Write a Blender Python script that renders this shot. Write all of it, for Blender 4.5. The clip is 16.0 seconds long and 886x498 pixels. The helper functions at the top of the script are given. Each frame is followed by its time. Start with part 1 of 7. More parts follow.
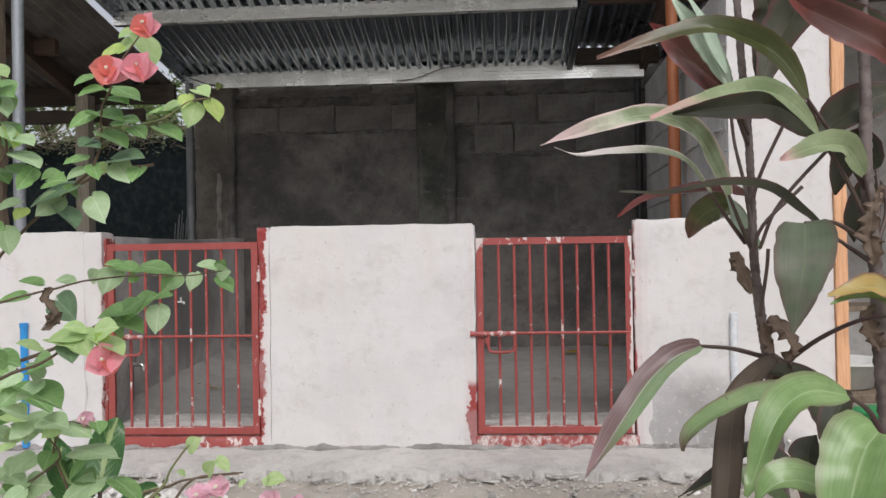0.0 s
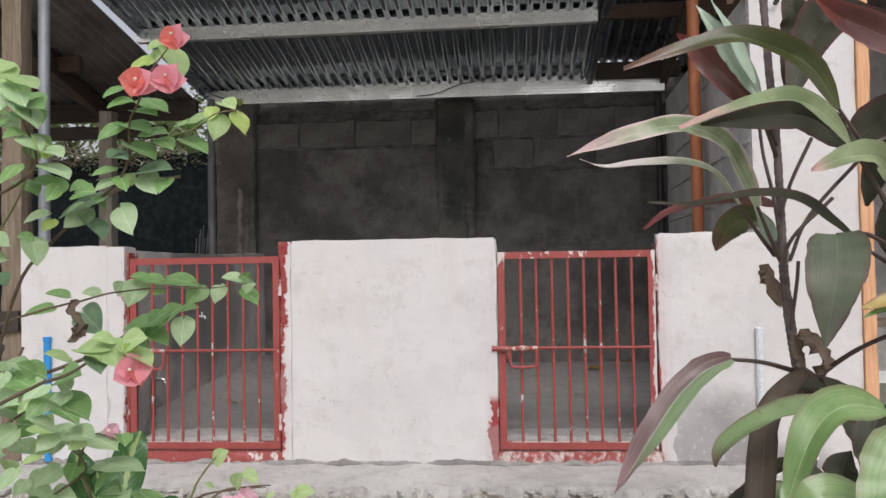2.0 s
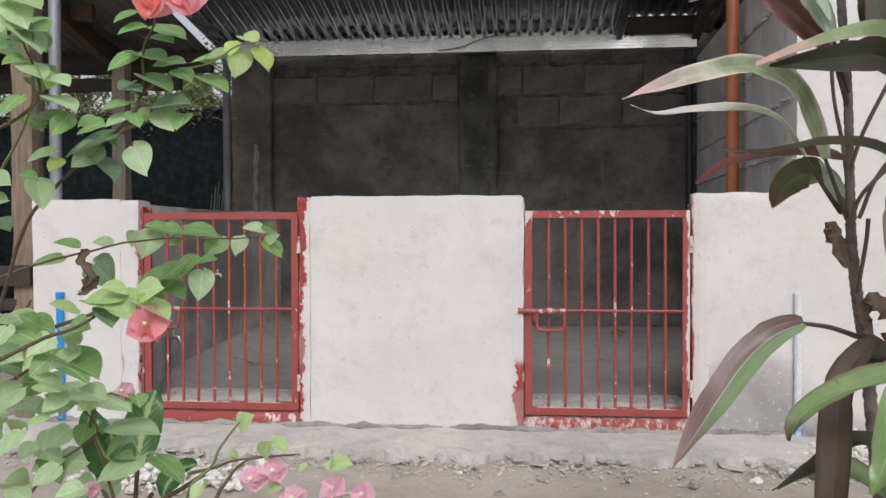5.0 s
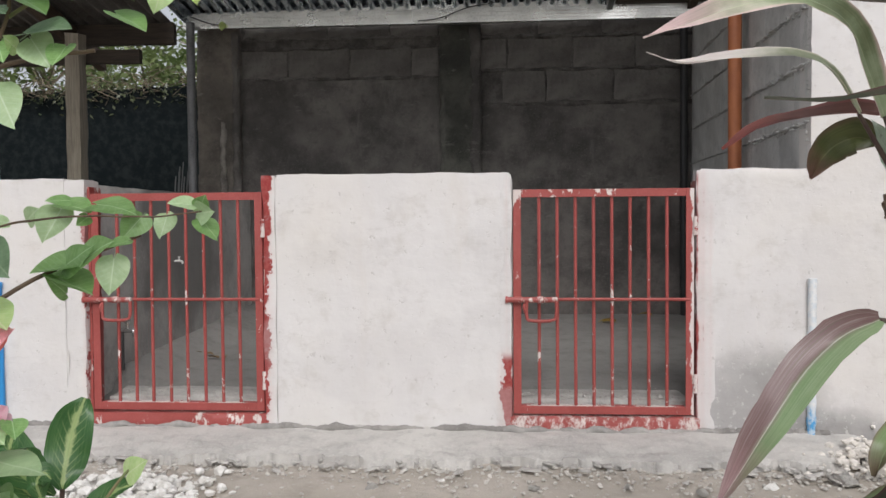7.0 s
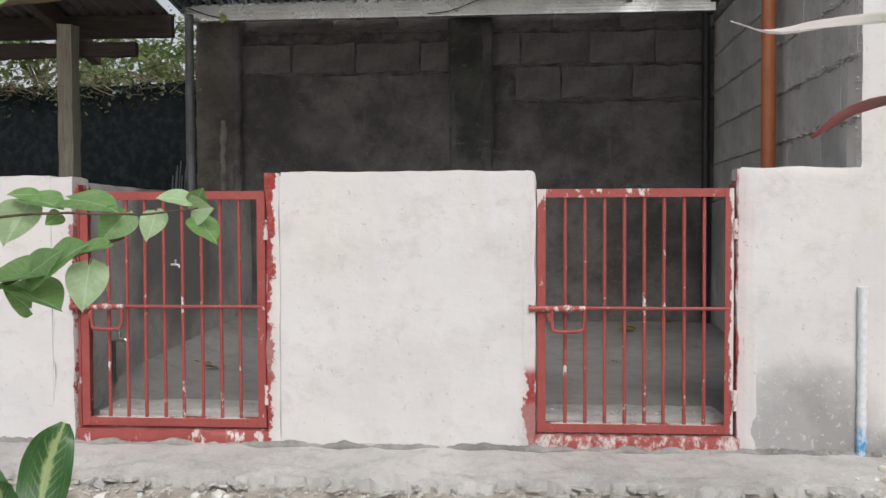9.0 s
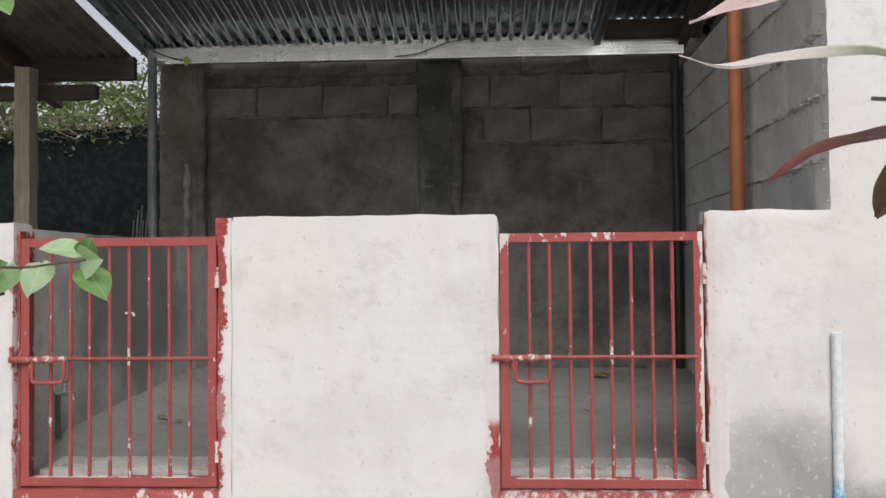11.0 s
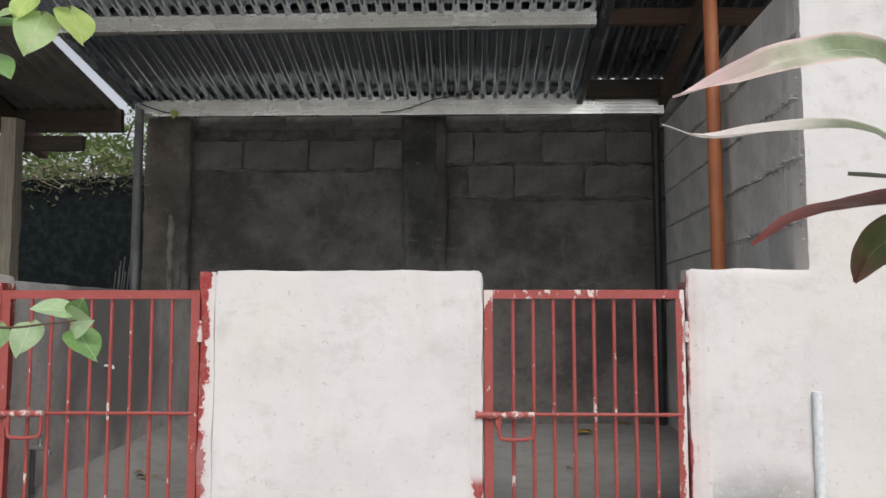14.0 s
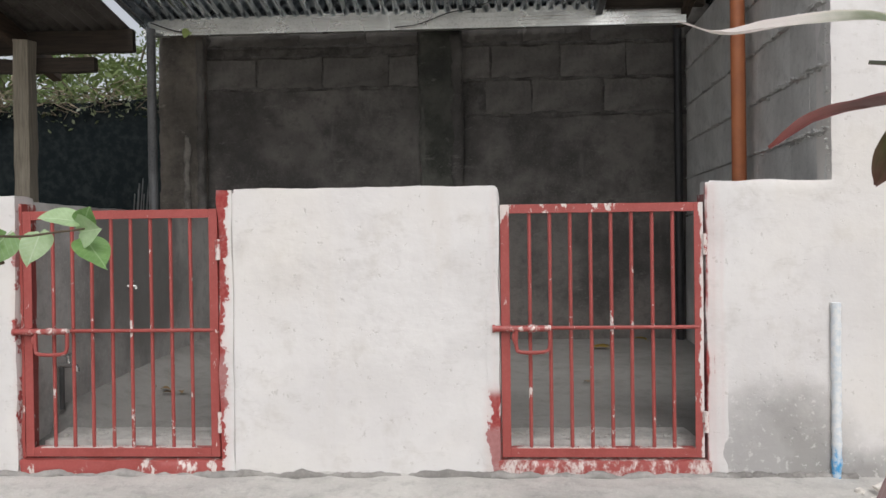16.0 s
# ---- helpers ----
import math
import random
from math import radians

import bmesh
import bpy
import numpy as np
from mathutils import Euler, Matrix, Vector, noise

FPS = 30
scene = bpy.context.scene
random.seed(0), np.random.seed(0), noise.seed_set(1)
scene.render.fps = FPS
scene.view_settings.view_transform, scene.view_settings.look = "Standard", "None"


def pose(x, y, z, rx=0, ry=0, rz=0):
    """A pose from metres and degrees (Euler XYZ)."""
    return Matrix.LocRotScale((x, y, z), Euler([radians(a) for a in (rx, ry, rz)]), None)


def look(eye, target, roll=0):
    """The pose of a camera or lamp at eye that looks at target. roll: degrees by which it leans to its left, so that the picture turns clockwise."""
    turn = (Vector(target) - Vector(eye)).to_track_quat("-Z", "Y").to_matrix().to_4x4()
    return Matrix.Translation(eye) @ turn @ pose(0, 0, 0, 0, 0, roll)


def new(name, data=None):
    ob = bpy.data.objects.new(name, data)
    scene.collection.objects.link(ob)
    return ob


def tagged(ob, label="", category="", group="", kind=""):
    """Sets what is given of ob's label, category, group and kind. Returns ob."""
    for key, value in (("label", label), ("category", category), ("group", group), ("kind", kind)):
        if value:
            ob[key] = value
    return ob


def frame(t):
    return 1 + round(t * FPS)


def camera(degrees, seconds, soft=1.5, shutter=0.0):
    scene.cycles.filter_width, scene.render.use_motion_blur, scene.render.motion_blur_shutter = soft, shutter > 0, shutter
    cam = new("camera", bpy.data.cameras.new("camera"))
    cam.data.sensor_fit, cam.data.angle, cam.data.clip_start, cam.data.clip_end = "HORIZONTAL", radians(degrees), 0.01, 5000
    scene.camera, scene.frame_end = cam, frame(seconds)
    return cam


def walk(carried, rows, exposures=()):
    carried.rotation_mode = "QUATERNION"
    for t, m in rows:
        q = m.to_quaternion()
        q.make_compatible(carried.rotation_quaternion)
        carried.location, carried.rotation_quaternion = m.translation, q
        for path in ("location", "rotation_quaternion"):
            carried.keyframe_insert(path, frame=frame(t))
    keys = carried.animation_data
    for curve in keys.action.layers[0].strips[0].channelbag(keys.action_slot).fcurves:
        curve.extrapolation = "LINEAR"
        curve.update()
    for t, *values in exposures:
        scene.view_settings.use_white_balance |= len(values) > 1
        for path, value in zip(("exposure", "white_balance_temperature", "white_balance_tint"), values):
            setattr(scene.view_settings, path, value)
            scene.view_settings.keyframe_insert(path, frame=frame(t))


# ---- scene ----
cam = camera(57.0, 16.0)
PATH = [
    (0, (0.206, 0.062, 0.779), (0.09, 2.058, 0.795), -0.9),
    (0.5, (0.193, 0.073, 0.777), (0.07, 2.07, 0.797), -0.7),
    (1, (0.197, 0.082, 0.78), (0.059, 2.077, 0.812), -0.6),
    (1.5, (0.192, 0.074, 0.776), (0.044, 2.068, 0.82), -0.8),
    (2, (0.188, 0.073, 0.771), (0.03, 2.066, 0.827), -0.9),
    (2.5, (0.19, 0.071, 0.782), (0.021, 2.063, 0.839), -1.1),
    (3, (0.192, 0.08, 0.774), (-0.005, 2.069, 0.822), -1.0),
    (3.5, (0.192, 0.091, 0.754), (-0.03, 2.079, 0.792), -0.8),
    (4, (0.194, 0.12, 0.75), (-0.04, 2.106, 0.759), -0.3),
    (4.2, (0.184, 0.132, 0.746), (-0.049, 2.118, 0.743), -0.1),
    (6.3, (0.067, 0.406, 0.755), (-0.053, 2.401, 0.697), -0.8),
    (6.5, (0.073, 0.441, 0.75), (-0.051, 2.436, 0.687), -0.8),
    (7, (0.103, 0.529, 0.733), (-0.043, 2.522, 0.666), -0.4),
    (7.5, (0.115, 0.588, 0.727), (-0.057, 2.579, 0.648), -0.4),
    (8, (0.087, 0.634, 0.725), (-0.113, 2.623, 0.652), -0.2),
    (8.5, (0.031, 0.689, 0.725), (-0.153, 2.68, 0.666), -0.1),
    (8.7, (0.016, 0.72, 0.727), (-0.15, 2.712, 0.667), -0.1),
    (10.8, (0.08, 0.878, 0.735), (-0.015, 2.876, 0.753), -0.5),
    (11, (0.085, 0.877, 0.74), (-0.012, 2.875, 0.785), -0.5),
    (11.5, (0.079, 0.871, 0.748), (-0.016, 2.866, 0.865), -0.4),
    (12, (0.075, 0.869, 0.76), (-0.006, 2.858, 0.945), -0.2),
    (12.5, (0.084, 0.86, 0.771), (0.022, 2.844, 1.012), -0.2),
    (13, (0.078, 0.856, 0.762), (0.034, 2.839, 1.019), -0.1),
    (13.5, (0.075, 0.855, 0.754), (0.032, 2.842, 0.98), -0.1),
    (14, (0.076, 0.861, 0.754), (0.024, 2.853, 0.925), 0.0),
    (14.5, (0.075, 0.869, 0.738), (0.016, 2.865, 0.854), 0.1),
    (15, (0.083, 0.873, 0.73), (0.008, 2.871, 0.784), -0.2),
    (15.5, (0.085, 0.881, 0.73), (-0.008, 2.879, 0.732), -0.6),
    (16, (0.091, 0.875, 0.733), (-0.012, 2.872, 0.713), -0.7),
]
walk(cam, [(t, look(eye, target, roll)) for t, eye, target, roll in PATH], [(0, -0.11, 6340, 13), (4, -0.12, 6360, 14), (7, -0.09, 6380, 12), (11, 0.01, 6380, 11), (12.5, 0.05, 6340, 11), (14, 0.01, 6360, 11), (16, -0.04, 6380, 11)])

# ---- light ----
world = bpy.data.worlds.new("overcast")
scene.world = world
world.use_nodes = True
wn, wl = world.node_tree.nodes, world.node_tree.links
sky = wn.new("ShaderNodeTexSky")
sky.sky_type, sky.sun_disc = "NISHITA", False
sky.sun_elevation, sky.sun_rotation = radians(48), radians(171)
sky.air_density, sky.dust_density, sky.ozone_density = 1.0, 4.0, 1.0
grey = wn.new("ShaderNodeHueSaturation")
grey.inputs["Saturation"].default_value = 0.22
wl.new(sky.outputs[0], grey.inputs["Color"])
wl.new(grey.outputs[0], wn["Background"].inputs["Color"])
wn["Background"].inputs["Strength"].default_value = 0.15
sun = new("sun", bpy.data.lights.new("sun", "SUN"))
sun.data.energy, sun.data.angle, sun.data.color = 1.2, radians(30), (1.0, 0.97, 0.93)
sun.matrix_world = look((1.6, -6, 10), (0, 3.6, 0))


# ---- materials ----
class Mat:
    """A small writer of node materials in object coordinates."""

    def __init__(self, name, rough=0.8, metal=0.0):
        self.m = bpy.data.materials.new(name)
        self.m.use_nodes = True
        self.t = self.m.node_tree
        self.b = self.t.nodes["Principled BSDF"]
        self.b.inputs["Roughness"].default_value = rough
        self.b.inputs["Metallic"].default_value = metal
        self.co = self.t.nodes.new("ShaderNodeTexCoord").outputs["Object"]

    def put(self, socket, value):
        if isinstance(value, bpy.types.NodeSocket):
            self.t.links.new(value, socket)
        else:
            socket.default_value = value

    def noise(self, scale, detail=6, rough=0.6, stretch=None, coord=None):
        n = self.t.nodes.new("ShaderNodeTexNoise")
        n.inputs["Scale"].default_value, n.inputs["Detail"].default_value, n.inputs["Roughness"].default_value = scale, detail, rough
        co = coord or self.co
        if stretch:
            mp = self.t.nodes.new("ShaderNodeMapping")
            mp.inputs["Scale"].default_value = stretch
            self.t.links.new(co, mp.inputs["Vector"])
            co = mp.outputs[0]
        self.t.links.new(co, n.inputs["Vector"])
        return n.outputs["Fac"]

    def voronoi(self, scale, feature="F1"):
        n = self.t.nodes.new("ShaderNodeTexVoronoi")
        n.feature = feature
        n.inputs["Scale"].default_value = scale
        self.t.links.new(self.co, n.inputs["Vector"])
        return n.outputs["Distance"]

    def span(self, value, lo, hi, a=0.0, b=1.0):
        n = self.t.nodes.new("ShaderNodeMapRange")
        n.interpolation_type = "SMOOTHSTEP"
        for i, v in enumerate((value, lo, hi, a, b)):
            self.put(n.inputs[i], v)
        return n.outputs[0]

    def math(self, op, a, b=0.0, c=0.0):
        n = self.t.nodes.new("ShaderNodeMath")
        n.operation = op
        for i, v in enumerate((a, b, c)):
            self.put(n.inputs[i], v)
        return n.outputs[0]

    def mix(self, fac, a, b):
        n = self.t.nodes.new("ShaderNodeMix")
        n.data_type = "RGBA"
        for s, v in ((n.inputs[0], fac), (n.inputs[6], a), (n.inputs[7], b)):
            if isinstance(v, tuple):
                v = (*v[:3], 1.0)
            self.put(s, v)
        return n.outputs[2]

    def axes(self):
        n = self.t.nodes.new("ShaderNodeSeparateXYZ")
        self.t.links.new(self.co, n.inputs[0])
        return n.outputs

    def random(self):
        return self.t.nodes.new("ShaderNodeObjectInfo").outputs["Random"]

    def color(self, value):
        if isinstance(value, tuple):
            value = (*value[:3], 1.0)
        self.put(self.b.inputs["Base Color"], value)
        return self

    def rough(self, value):
        self.put(self.b.inputs["Roughness"], value)
        return self

    def bump(self, height, strength=0.4, distance=0.004):
        n = self.t.nodes.new("ShaderNodeBump")
        n.inputs["Strength"].default_value, n.inputs["Distance"].default_value = strength, distance
        self.t.links.new(height, n.inputs["Height"])
        prev = self.b.inputs["Normal"]
        if prev.is_linked:
            self.t.links.new(prev.links[0].from_socket, n.inputs["Normal"])
        self.t.links.new(n.outputs[0], self.b.inputs["Normal"])
        return self


RED = (0.325, 0.07, 0.063)
WHITE = (0.61, 0.595, 0.585)


def plaster_white(name, bands=(), damp=()):
    """Whitewashed cement render. bands: red paint along x (x, half width, z low, z high, raggedness); damp: grey patches (x, z, rx, rz)."""
    m = Mat(name, 0.9)
    x, y, z = m.axes()
    big, mid, fine = m.noise(2.2, 4), m.noise(9, 6, 0.65), m.noise(70, 5)
    c = m.mix(m.span(big, 0.3, 0.7), WHITE, (0.66, 0.648, 0.64))
    c = m.mix(m.span(mid, 0.52, 0.78, 0, 0.6), c, (0.48, 0.455, 0.425))
    c = m.mix(m.span(m.noise(1.1, 3), 0.45, 0.7, 0, 0.5), c, (0.60, 0.565, 0.51))
    drip = m.noise(5, 5, 0.6, (1.0, 1.0, 0.22))
    c = m.mix(m.span(drip, 0.56, 0.76, 0, 0.35), c, (0.56, 0.51, 0.45))
    pits = m.math("MAXIMUM", m.span(m.noise(38, 3, 0.7), 0.65, 0.71), m.math("MULTIPLY", m.span(m.noise(16, 6, 0.8), 0.64, 0.69), 0.8))
    c = m.mix(m.math("MULTIPLY", pits, 0.5), c, (0.42, 0.4, 0.37))
    for px, pz, rx, rz in damp:
        d = m.math("ADD", m.math("POWER", m.math("DIVIDE", m.math("SUBTRACT", x, px), rx), 2), m.math("POWER", m.math("DIVIDE", m.math("SUBTRACT", z, pz), rz), 2))
        d = m.math("ADD", d, m.math("MULTIPLY", m.math("SUBTRACT", mid, 0.5), 1.1))
        f = m.span(d, 1.7, 0.15)
        spots = m.span(m.noise(34, 4, 0.75), 0.63, 0.58)
        c = m.mix(m.math("MULTIPLY", f, m.math("MULTIPLY", m.math("ADD", m.math("MULTIPLY", spots, 0.5), 0.5), 0.88)), c, (0.25, 0.243, 0.232))
    for bx, hw, z0, z1, ragged in bands:
        edge = m.math("SUBTRACT", m.math("ABSOLUTE", m.math("SUBTRACT", x, bx)), hw)
        rag = m.math("ADD", m.math("MULTIPLY", m.math("SUBTRACT", m.noise(8, 6, 0.7), 0.5), ragged * 2.6), m.math("MULTIPLY", m.math("SUBTRACT", m.noise(45, 4), 0.5), ragged * 0.7))
        f = m.span(m.math("ADD", edge, rag), 0.003, -0.003)
        f = m.math("MULTIPLY", f, m.math("MULTIPLY", m.span(z, z0 - 0.02, z0 + 0.02), m.span(z, z1 + 0.02, z1 - 0.02)))
        halo = m.span(m.math("ADD", edge, m.math("MULTIPLY", rag, 0.6)), 0.03, -0.01, 0, 0.35)
        halo = m.math("MULTIPLY", halo, m.math("MULTIPLY", m.span(z, z0 - 0.05, z0 + 0.02), m.span(z, z1 + 0.05, z1 - 0.02)))
        c = m.mix(halo, c, (0.55, 0.36, 0.34))
        c = m.mix(f, c, m.mix(m.span(fine, 0.3, 0.7), RED, (0.26, 0.03, 0.028)))
    trowel = m.noise(3.5, 4, 0.5)
    c = m.mix(m.span(trowel, 0.52, 0.6, 0, 0.22), c, (0.52, 0.505, 0.5))
    sweep = m.noise(4.5, 5, 0.55, (1.0, 1.0, 2.6))
    scrape = m.math("MULTIPLY", m.span(sweep, 0.50, 0.515), m.span(sweep, 0.545, 0.515))
    c = m.mix(m.math("MULTIPLY", scrape, m.span(mid, 0.45, 0.6, 0, 0.22)), c, (0.45, 0.43, 0.41))
    m.color(c)
    m.bump(trowel, 0.55, 0.022).bump(sweep, 0.35, 0.008).bump(mid, 0.5, 0.005).bump(fine, 0.35, 0.002).bump(m.math("MULTIPLY", pits, -1.0), 0.4, 0.004)
    return m.m


def concrete(name, base=(0.30, 0.285, 0.26), dark=(0.17, 0.16, 0.15), rough=0.9, coarse=2.5, bump=0.4, vary=0.0, streak=None, dark_stretch=None):
    m = Mat(name, rough)
    a, b, f = m.noise(coarse, 5, 0.6), m.noise(coarse * 5, 6, 0.7), m.noise(90, 4, 0.6)
    c = m.mix(m.span(a, 0.35, 0.68), base, dark)
    c = m.mix(m.span(b, 0.45, 0.75, 0, 0.55), c, tuple(v * 0.62 for v in dark))
    c = m.mix(m.span(f, 0.5, 0.75, 0, 0.3), c, tuple(min(1, v * 1.3) for v in base))
    if vary:
        c = m.mix(m.math("MULTIPLY", m.random(), vary), c, tuple(v * 0.7 for v in dark))
    if streak:
        run = m.noise(5, 5, 0.65, (1.0, 1.0, 0.16))
        c = m.mix(m.span(run, 0.56, 0.7, 0, 0.55), c, streak)
        cloud = m.noise(1.3, 4, 0.55)
        c = m.mix(m.span(cloud, 0.48, 0.66, 0, 0.5), c, tuple(v * 0.7 for v in dark))
        smear = m.noise(11, 5, 0.7, (0.6, 0.6, 1.6))
        c = m.mix(m.span(smear, 0.6, 0.68, 0, 0.4), c, streak)
        m.bump(smear, 0.6, 0.012)
    if dark_stretch:
        # a darker stretch along y, ragged at its rim and fading out towards the floor
        x, y, z = m.axes()
        rag = m.math("MULTIPLY", m.math("SUBTRACT", m.noise(2.6, 5, 0.6), 0.5), 0.7)
        f = m.math("MULTIPLY", m.span(m.math("ADD", y, rag), dark_stretch[0], dark_stretch[0] + 0.16), m.span(m.math("ADD", y, rag), dark_stretch[1] + 0.3, dark_stretch[1]))
        f = m.math("MULTIPLY", f, m.span(m.math("ADD", z, rag), dark_stretch[2], dark_stretch[2] + 0.3, 0.25, 0.85))
        c = m.mix(f, c, dark_stretch[3])
    m.color(c)
    m.bump(b, bump, 0.008).bump(f, bump, 0.003)
    return m.m


def red_paint(name, wear=0.62, bare=None, size=30, soft=0.02, peel=None):
    """Red enamel on iron, chipped to a pale primer."""
    m = Mat(name, 0.45)
    a, b, f = m.noise(6, 5, 0.6), m.noise(size, 6, 0.75, (1.0, 1.0, 0.55)), m.noise(140, 3)
    c = m.mix(m.span(a, 0.3, 0.7), RED, (0.27, 0.05, 0.042))
    c = m.mix(m.span(f, 0.45, 0.7, 0, 0.25), c, (0.42, 0.12, 0.1))
    chip = m.span(m.math("ADD", m.math("MULTIPLY", b, 0.7), m.math("MULTIPLY", a, 0.3)), wear, wear + soft)
    c = m.mix(chip, c, (0.62, 0.55, 0.52))
    if bare:
        z = m.axes()[2]
        c = m.mix(m.span(m.math("ADD", z, m.math("MULTIPLY", m.math("SUBTRACT", b, 0.5), 0.3)), bare, bare + 0.012), c, (0.6, 0.53, 0.5))
    if peel:
        rag = m.math("MULTIPLY", m.math("SUBTRACT", m.noise(11, 6, 0.75, (1.0, 1.0, 0.6)), 0.5), 0.07)
        c = m.mix(m.span(m.math("ADD", m.axes()[0], rag), peel, peel + 0.003), c, (0.62, 0.57, 0.55))
    m.color(c).rough(m.span(a, 0.3, 0.7, 0.38, 0.6))
    m.bump(b, 0.25, 0.002).bump(m.math("MULTIPLY", chip, -1.0), 0.4, 0.001)
    return m.m


def galvanised(name, base=(0.42, 0.44, 0.46), rough=0.38, dull=(0.26, 0.27, 0.28), metal=0.85):
    m = Mat(name, rough, metal)
    a, b = m.noise(4, 5, 0.6), m.voronoi(60)
    c = m.mix(m.span(a, 0.35, 0.7), base, dull)
    c = m.mix(m.span(b, 0.1, 0.6, 0, 0.25), c, tuple(min(1, v * 1.35) for v in base))
    streak = m.noise(14, 4, 0.6, (1.0, 0.08, 1.0))
    c = m.mix(m.span(streak, 0.6, 0.75, 0, 0.3), c, (0.2, 0.19, 0.175))
    m.color(c).rough(m.span(a, 0.3, 0.7, rough - 0.08, rough + 0.14))
    m.bump(m.noise(12, 3), 0.06, 0.002)
    return m.m


def timber(name, base=(0.23, 0.16, 0.10), dark=(0.10, 0.07, 0.045), grain=(14, 14, 0.8)):
    m = Mat(name, 0.85)
    g, k, a = m.noise(6, 6, 0.7, grain), m.noise(3, 4), m.noise(40, 4)
    c = m.mix(m.span(g, 0.35, 0.68), base, dark)
    c = m.mix(m.span(k, 0.5, 0.8, 0, 0.6), c, tuple(v * 0.55 for v in dark))
    m.color(c)
    m.bump(g, 0.4, 0.004).bump(a, 0.2, 0.002)
    return m.m


def plain(name, color, rough=0.5, second=None, scale=12, metal=0.0):
    m = Mat(name, rough, metal)
    a = m.noise(scale, 5, 0.65)
    m.color(m.mix(m.span(a, 0.4, 0.68), color, second or tuple(v * 0.7 for v in color)))
    m.bump(m.noise(scale * 8, 3), 0.12, 0.001)
    return m.m


# ---- mesh helpers ----
def link(name, bm, material, parent=None, label="", smooth=False):
    me = bpy.data.meshes.new(name)
    bm.normal_update()
    bm.to_mesh(me)
    bm.free()
    for mt in (material if isinstance(material, (list, tuple)) else [material]):
        me.materials.append(mt)
    if smooth:
        for p in me.polygons:
            p.use_smooth = True
        me.set_sharp_from_angle(angle=radians(52))
    ob = new(name, me)
    if parent:
        ob.parent = parent
    return tagged(ob, label)


def part(name, bm, material, parent, label="", smooth=False):
    return link(name, bm, material, parent, label, smooth)


def empty(name, at=(0, 0, 0)):
    ob = new(name)
    ob.location = at
    return ob


def add_box(bm, x0, x1, y0, y1, z0, z1, m=None):
    r = bmesh.ops.create_cube(bm, size=1.0, matrix=Matrix.Translation(((x0 + x1) / 2, (y0 + y1) / 2, (z0 + z1) / 2)) @ Matrix.Diagonal((x1 - x0, y1 - y0, z1 - z0, 1)))
    if m is not None:
        bmesh.ops.transform(bm, matrix=m, verts=r["verts"])
    return r["verts"]


def box(x0, x1, y0, y1, z0, z1, bevel=0.0, segments=1):
    bm = bmesh.new()
    add_box(bm, x0, x1, y0, y1, z0, z1)
    if bevel:
        bmesh.ops.bevel(bm, geom=bm.edges[:], offset=bevel, segments=segments, affect="EDGES", profile=0.6)
    return bm


def rough_box(x0, x1, y0, y1, z0, z1, step=0.05, amp=0.004, seed=0.0, scale=6.0, bevel=0.008):
    """A box with worn edges, cut into a grid and shifted by noise."""
    bm = bmesh.new()
    n = [max(1, min(80, round((b - a) / step))) for a, b in ((x0, x1), (y0, y1), (z0, z1))]
    lo, size = Vector((x0, y0, z0)), Vector((x1 - x0, y1 - y0, z1 - z0))
    made = {}

    def vert(i, j, k):
        if (i, j, k) not in made:
            made[i, j, k] = bm.verts.new(lo + Vector((size.x * i / n[0], size.y * j / n[1], size.z * k / n[2])))
        return made[i, j, k]

    for ax in range(3):
        u, v = [a for a in range(3) if a != ax]
        for side in (0, n[ax]):
            for a in range(n[u]):
                for b in range(n[v]):
                    q = []
                    for da, db in ((0, 0), (1, 0), (1, 1), (0, 1)):
                        ijk = [0, 0, 0]
                        ijk[ax], ijk[u], ijk[v] = side, a + da, b + db
                        q.append(vert(*ijk))
                    flip = (side > 0) != (ax == 1)
                    bm.faces.new(q if flip else q[::-1])
    mid = lo + size / 2
    for (i, j, k), v in made.items():
        p = v.co.copy()
        on = [c in (0, m) for c, m in zip((i, j, k), n)]
        if sum(on) >= 2:
            for a in range(3):
                if on[a]:
                    v.co[a] += (bevel if p[a] < mid[a] else -bevel) * (0.5 + noise.noise(p * 9 + Vector((seed, 3, 1))))
        off = noise.noise_vector(p * scale + Vector((seed, seed * 1.7, 0.3)))
        off2 = noise.noise_vector(p * scale * 4 + Vector((seed, 5, 0.9)))
        v.co += off * amp + off2 * amp * 0.5
    return bm


def tube(points, radius, sides=10, caps=True):
    """A tube along points; radius is one number or one for each point."""
    bm = bmesh.new()
    pts = [Vector(p) for p in points]
    rad = radius if isinstance(radius, (list, tuple)) else [radius] * len(pts)
    rings, ref = [], Vector((0.3, 0.2, 1)).normalized()
    for i, p in enumerate(pts):
        d = (pts[min(i + 1, len(pts) - 1)] - pts[max(i - 1, 0)]).normalized()
        if abs(d.dot(ref)) > 0.95:
            ref = Vector((1, 0.1, 0))
        u = d.cross(ref).normalized()
        w = d.cross(u)
        ref = u.cross(d)
        rings.append([bm.verts.new(p + (u * math.cos(a) + w * math.sin(a)) * rad[i]) for a in [2 * math.pi * k / sides for k in range(sides)]])
    for a, b in zip(rings, rings[1:]):
        for k in range(sides):
            bm.faces.new((a[k], a[(k + 1) % sides], b[(k + 1) % sides], b[k]))
    if caps:
        bm.faces.new(rings[0][::-1])
        bm.faces.new(rings[-1])
    bmesh.ops.recalc_face_normals(bm, faces=bm.faces[:])
    return bm


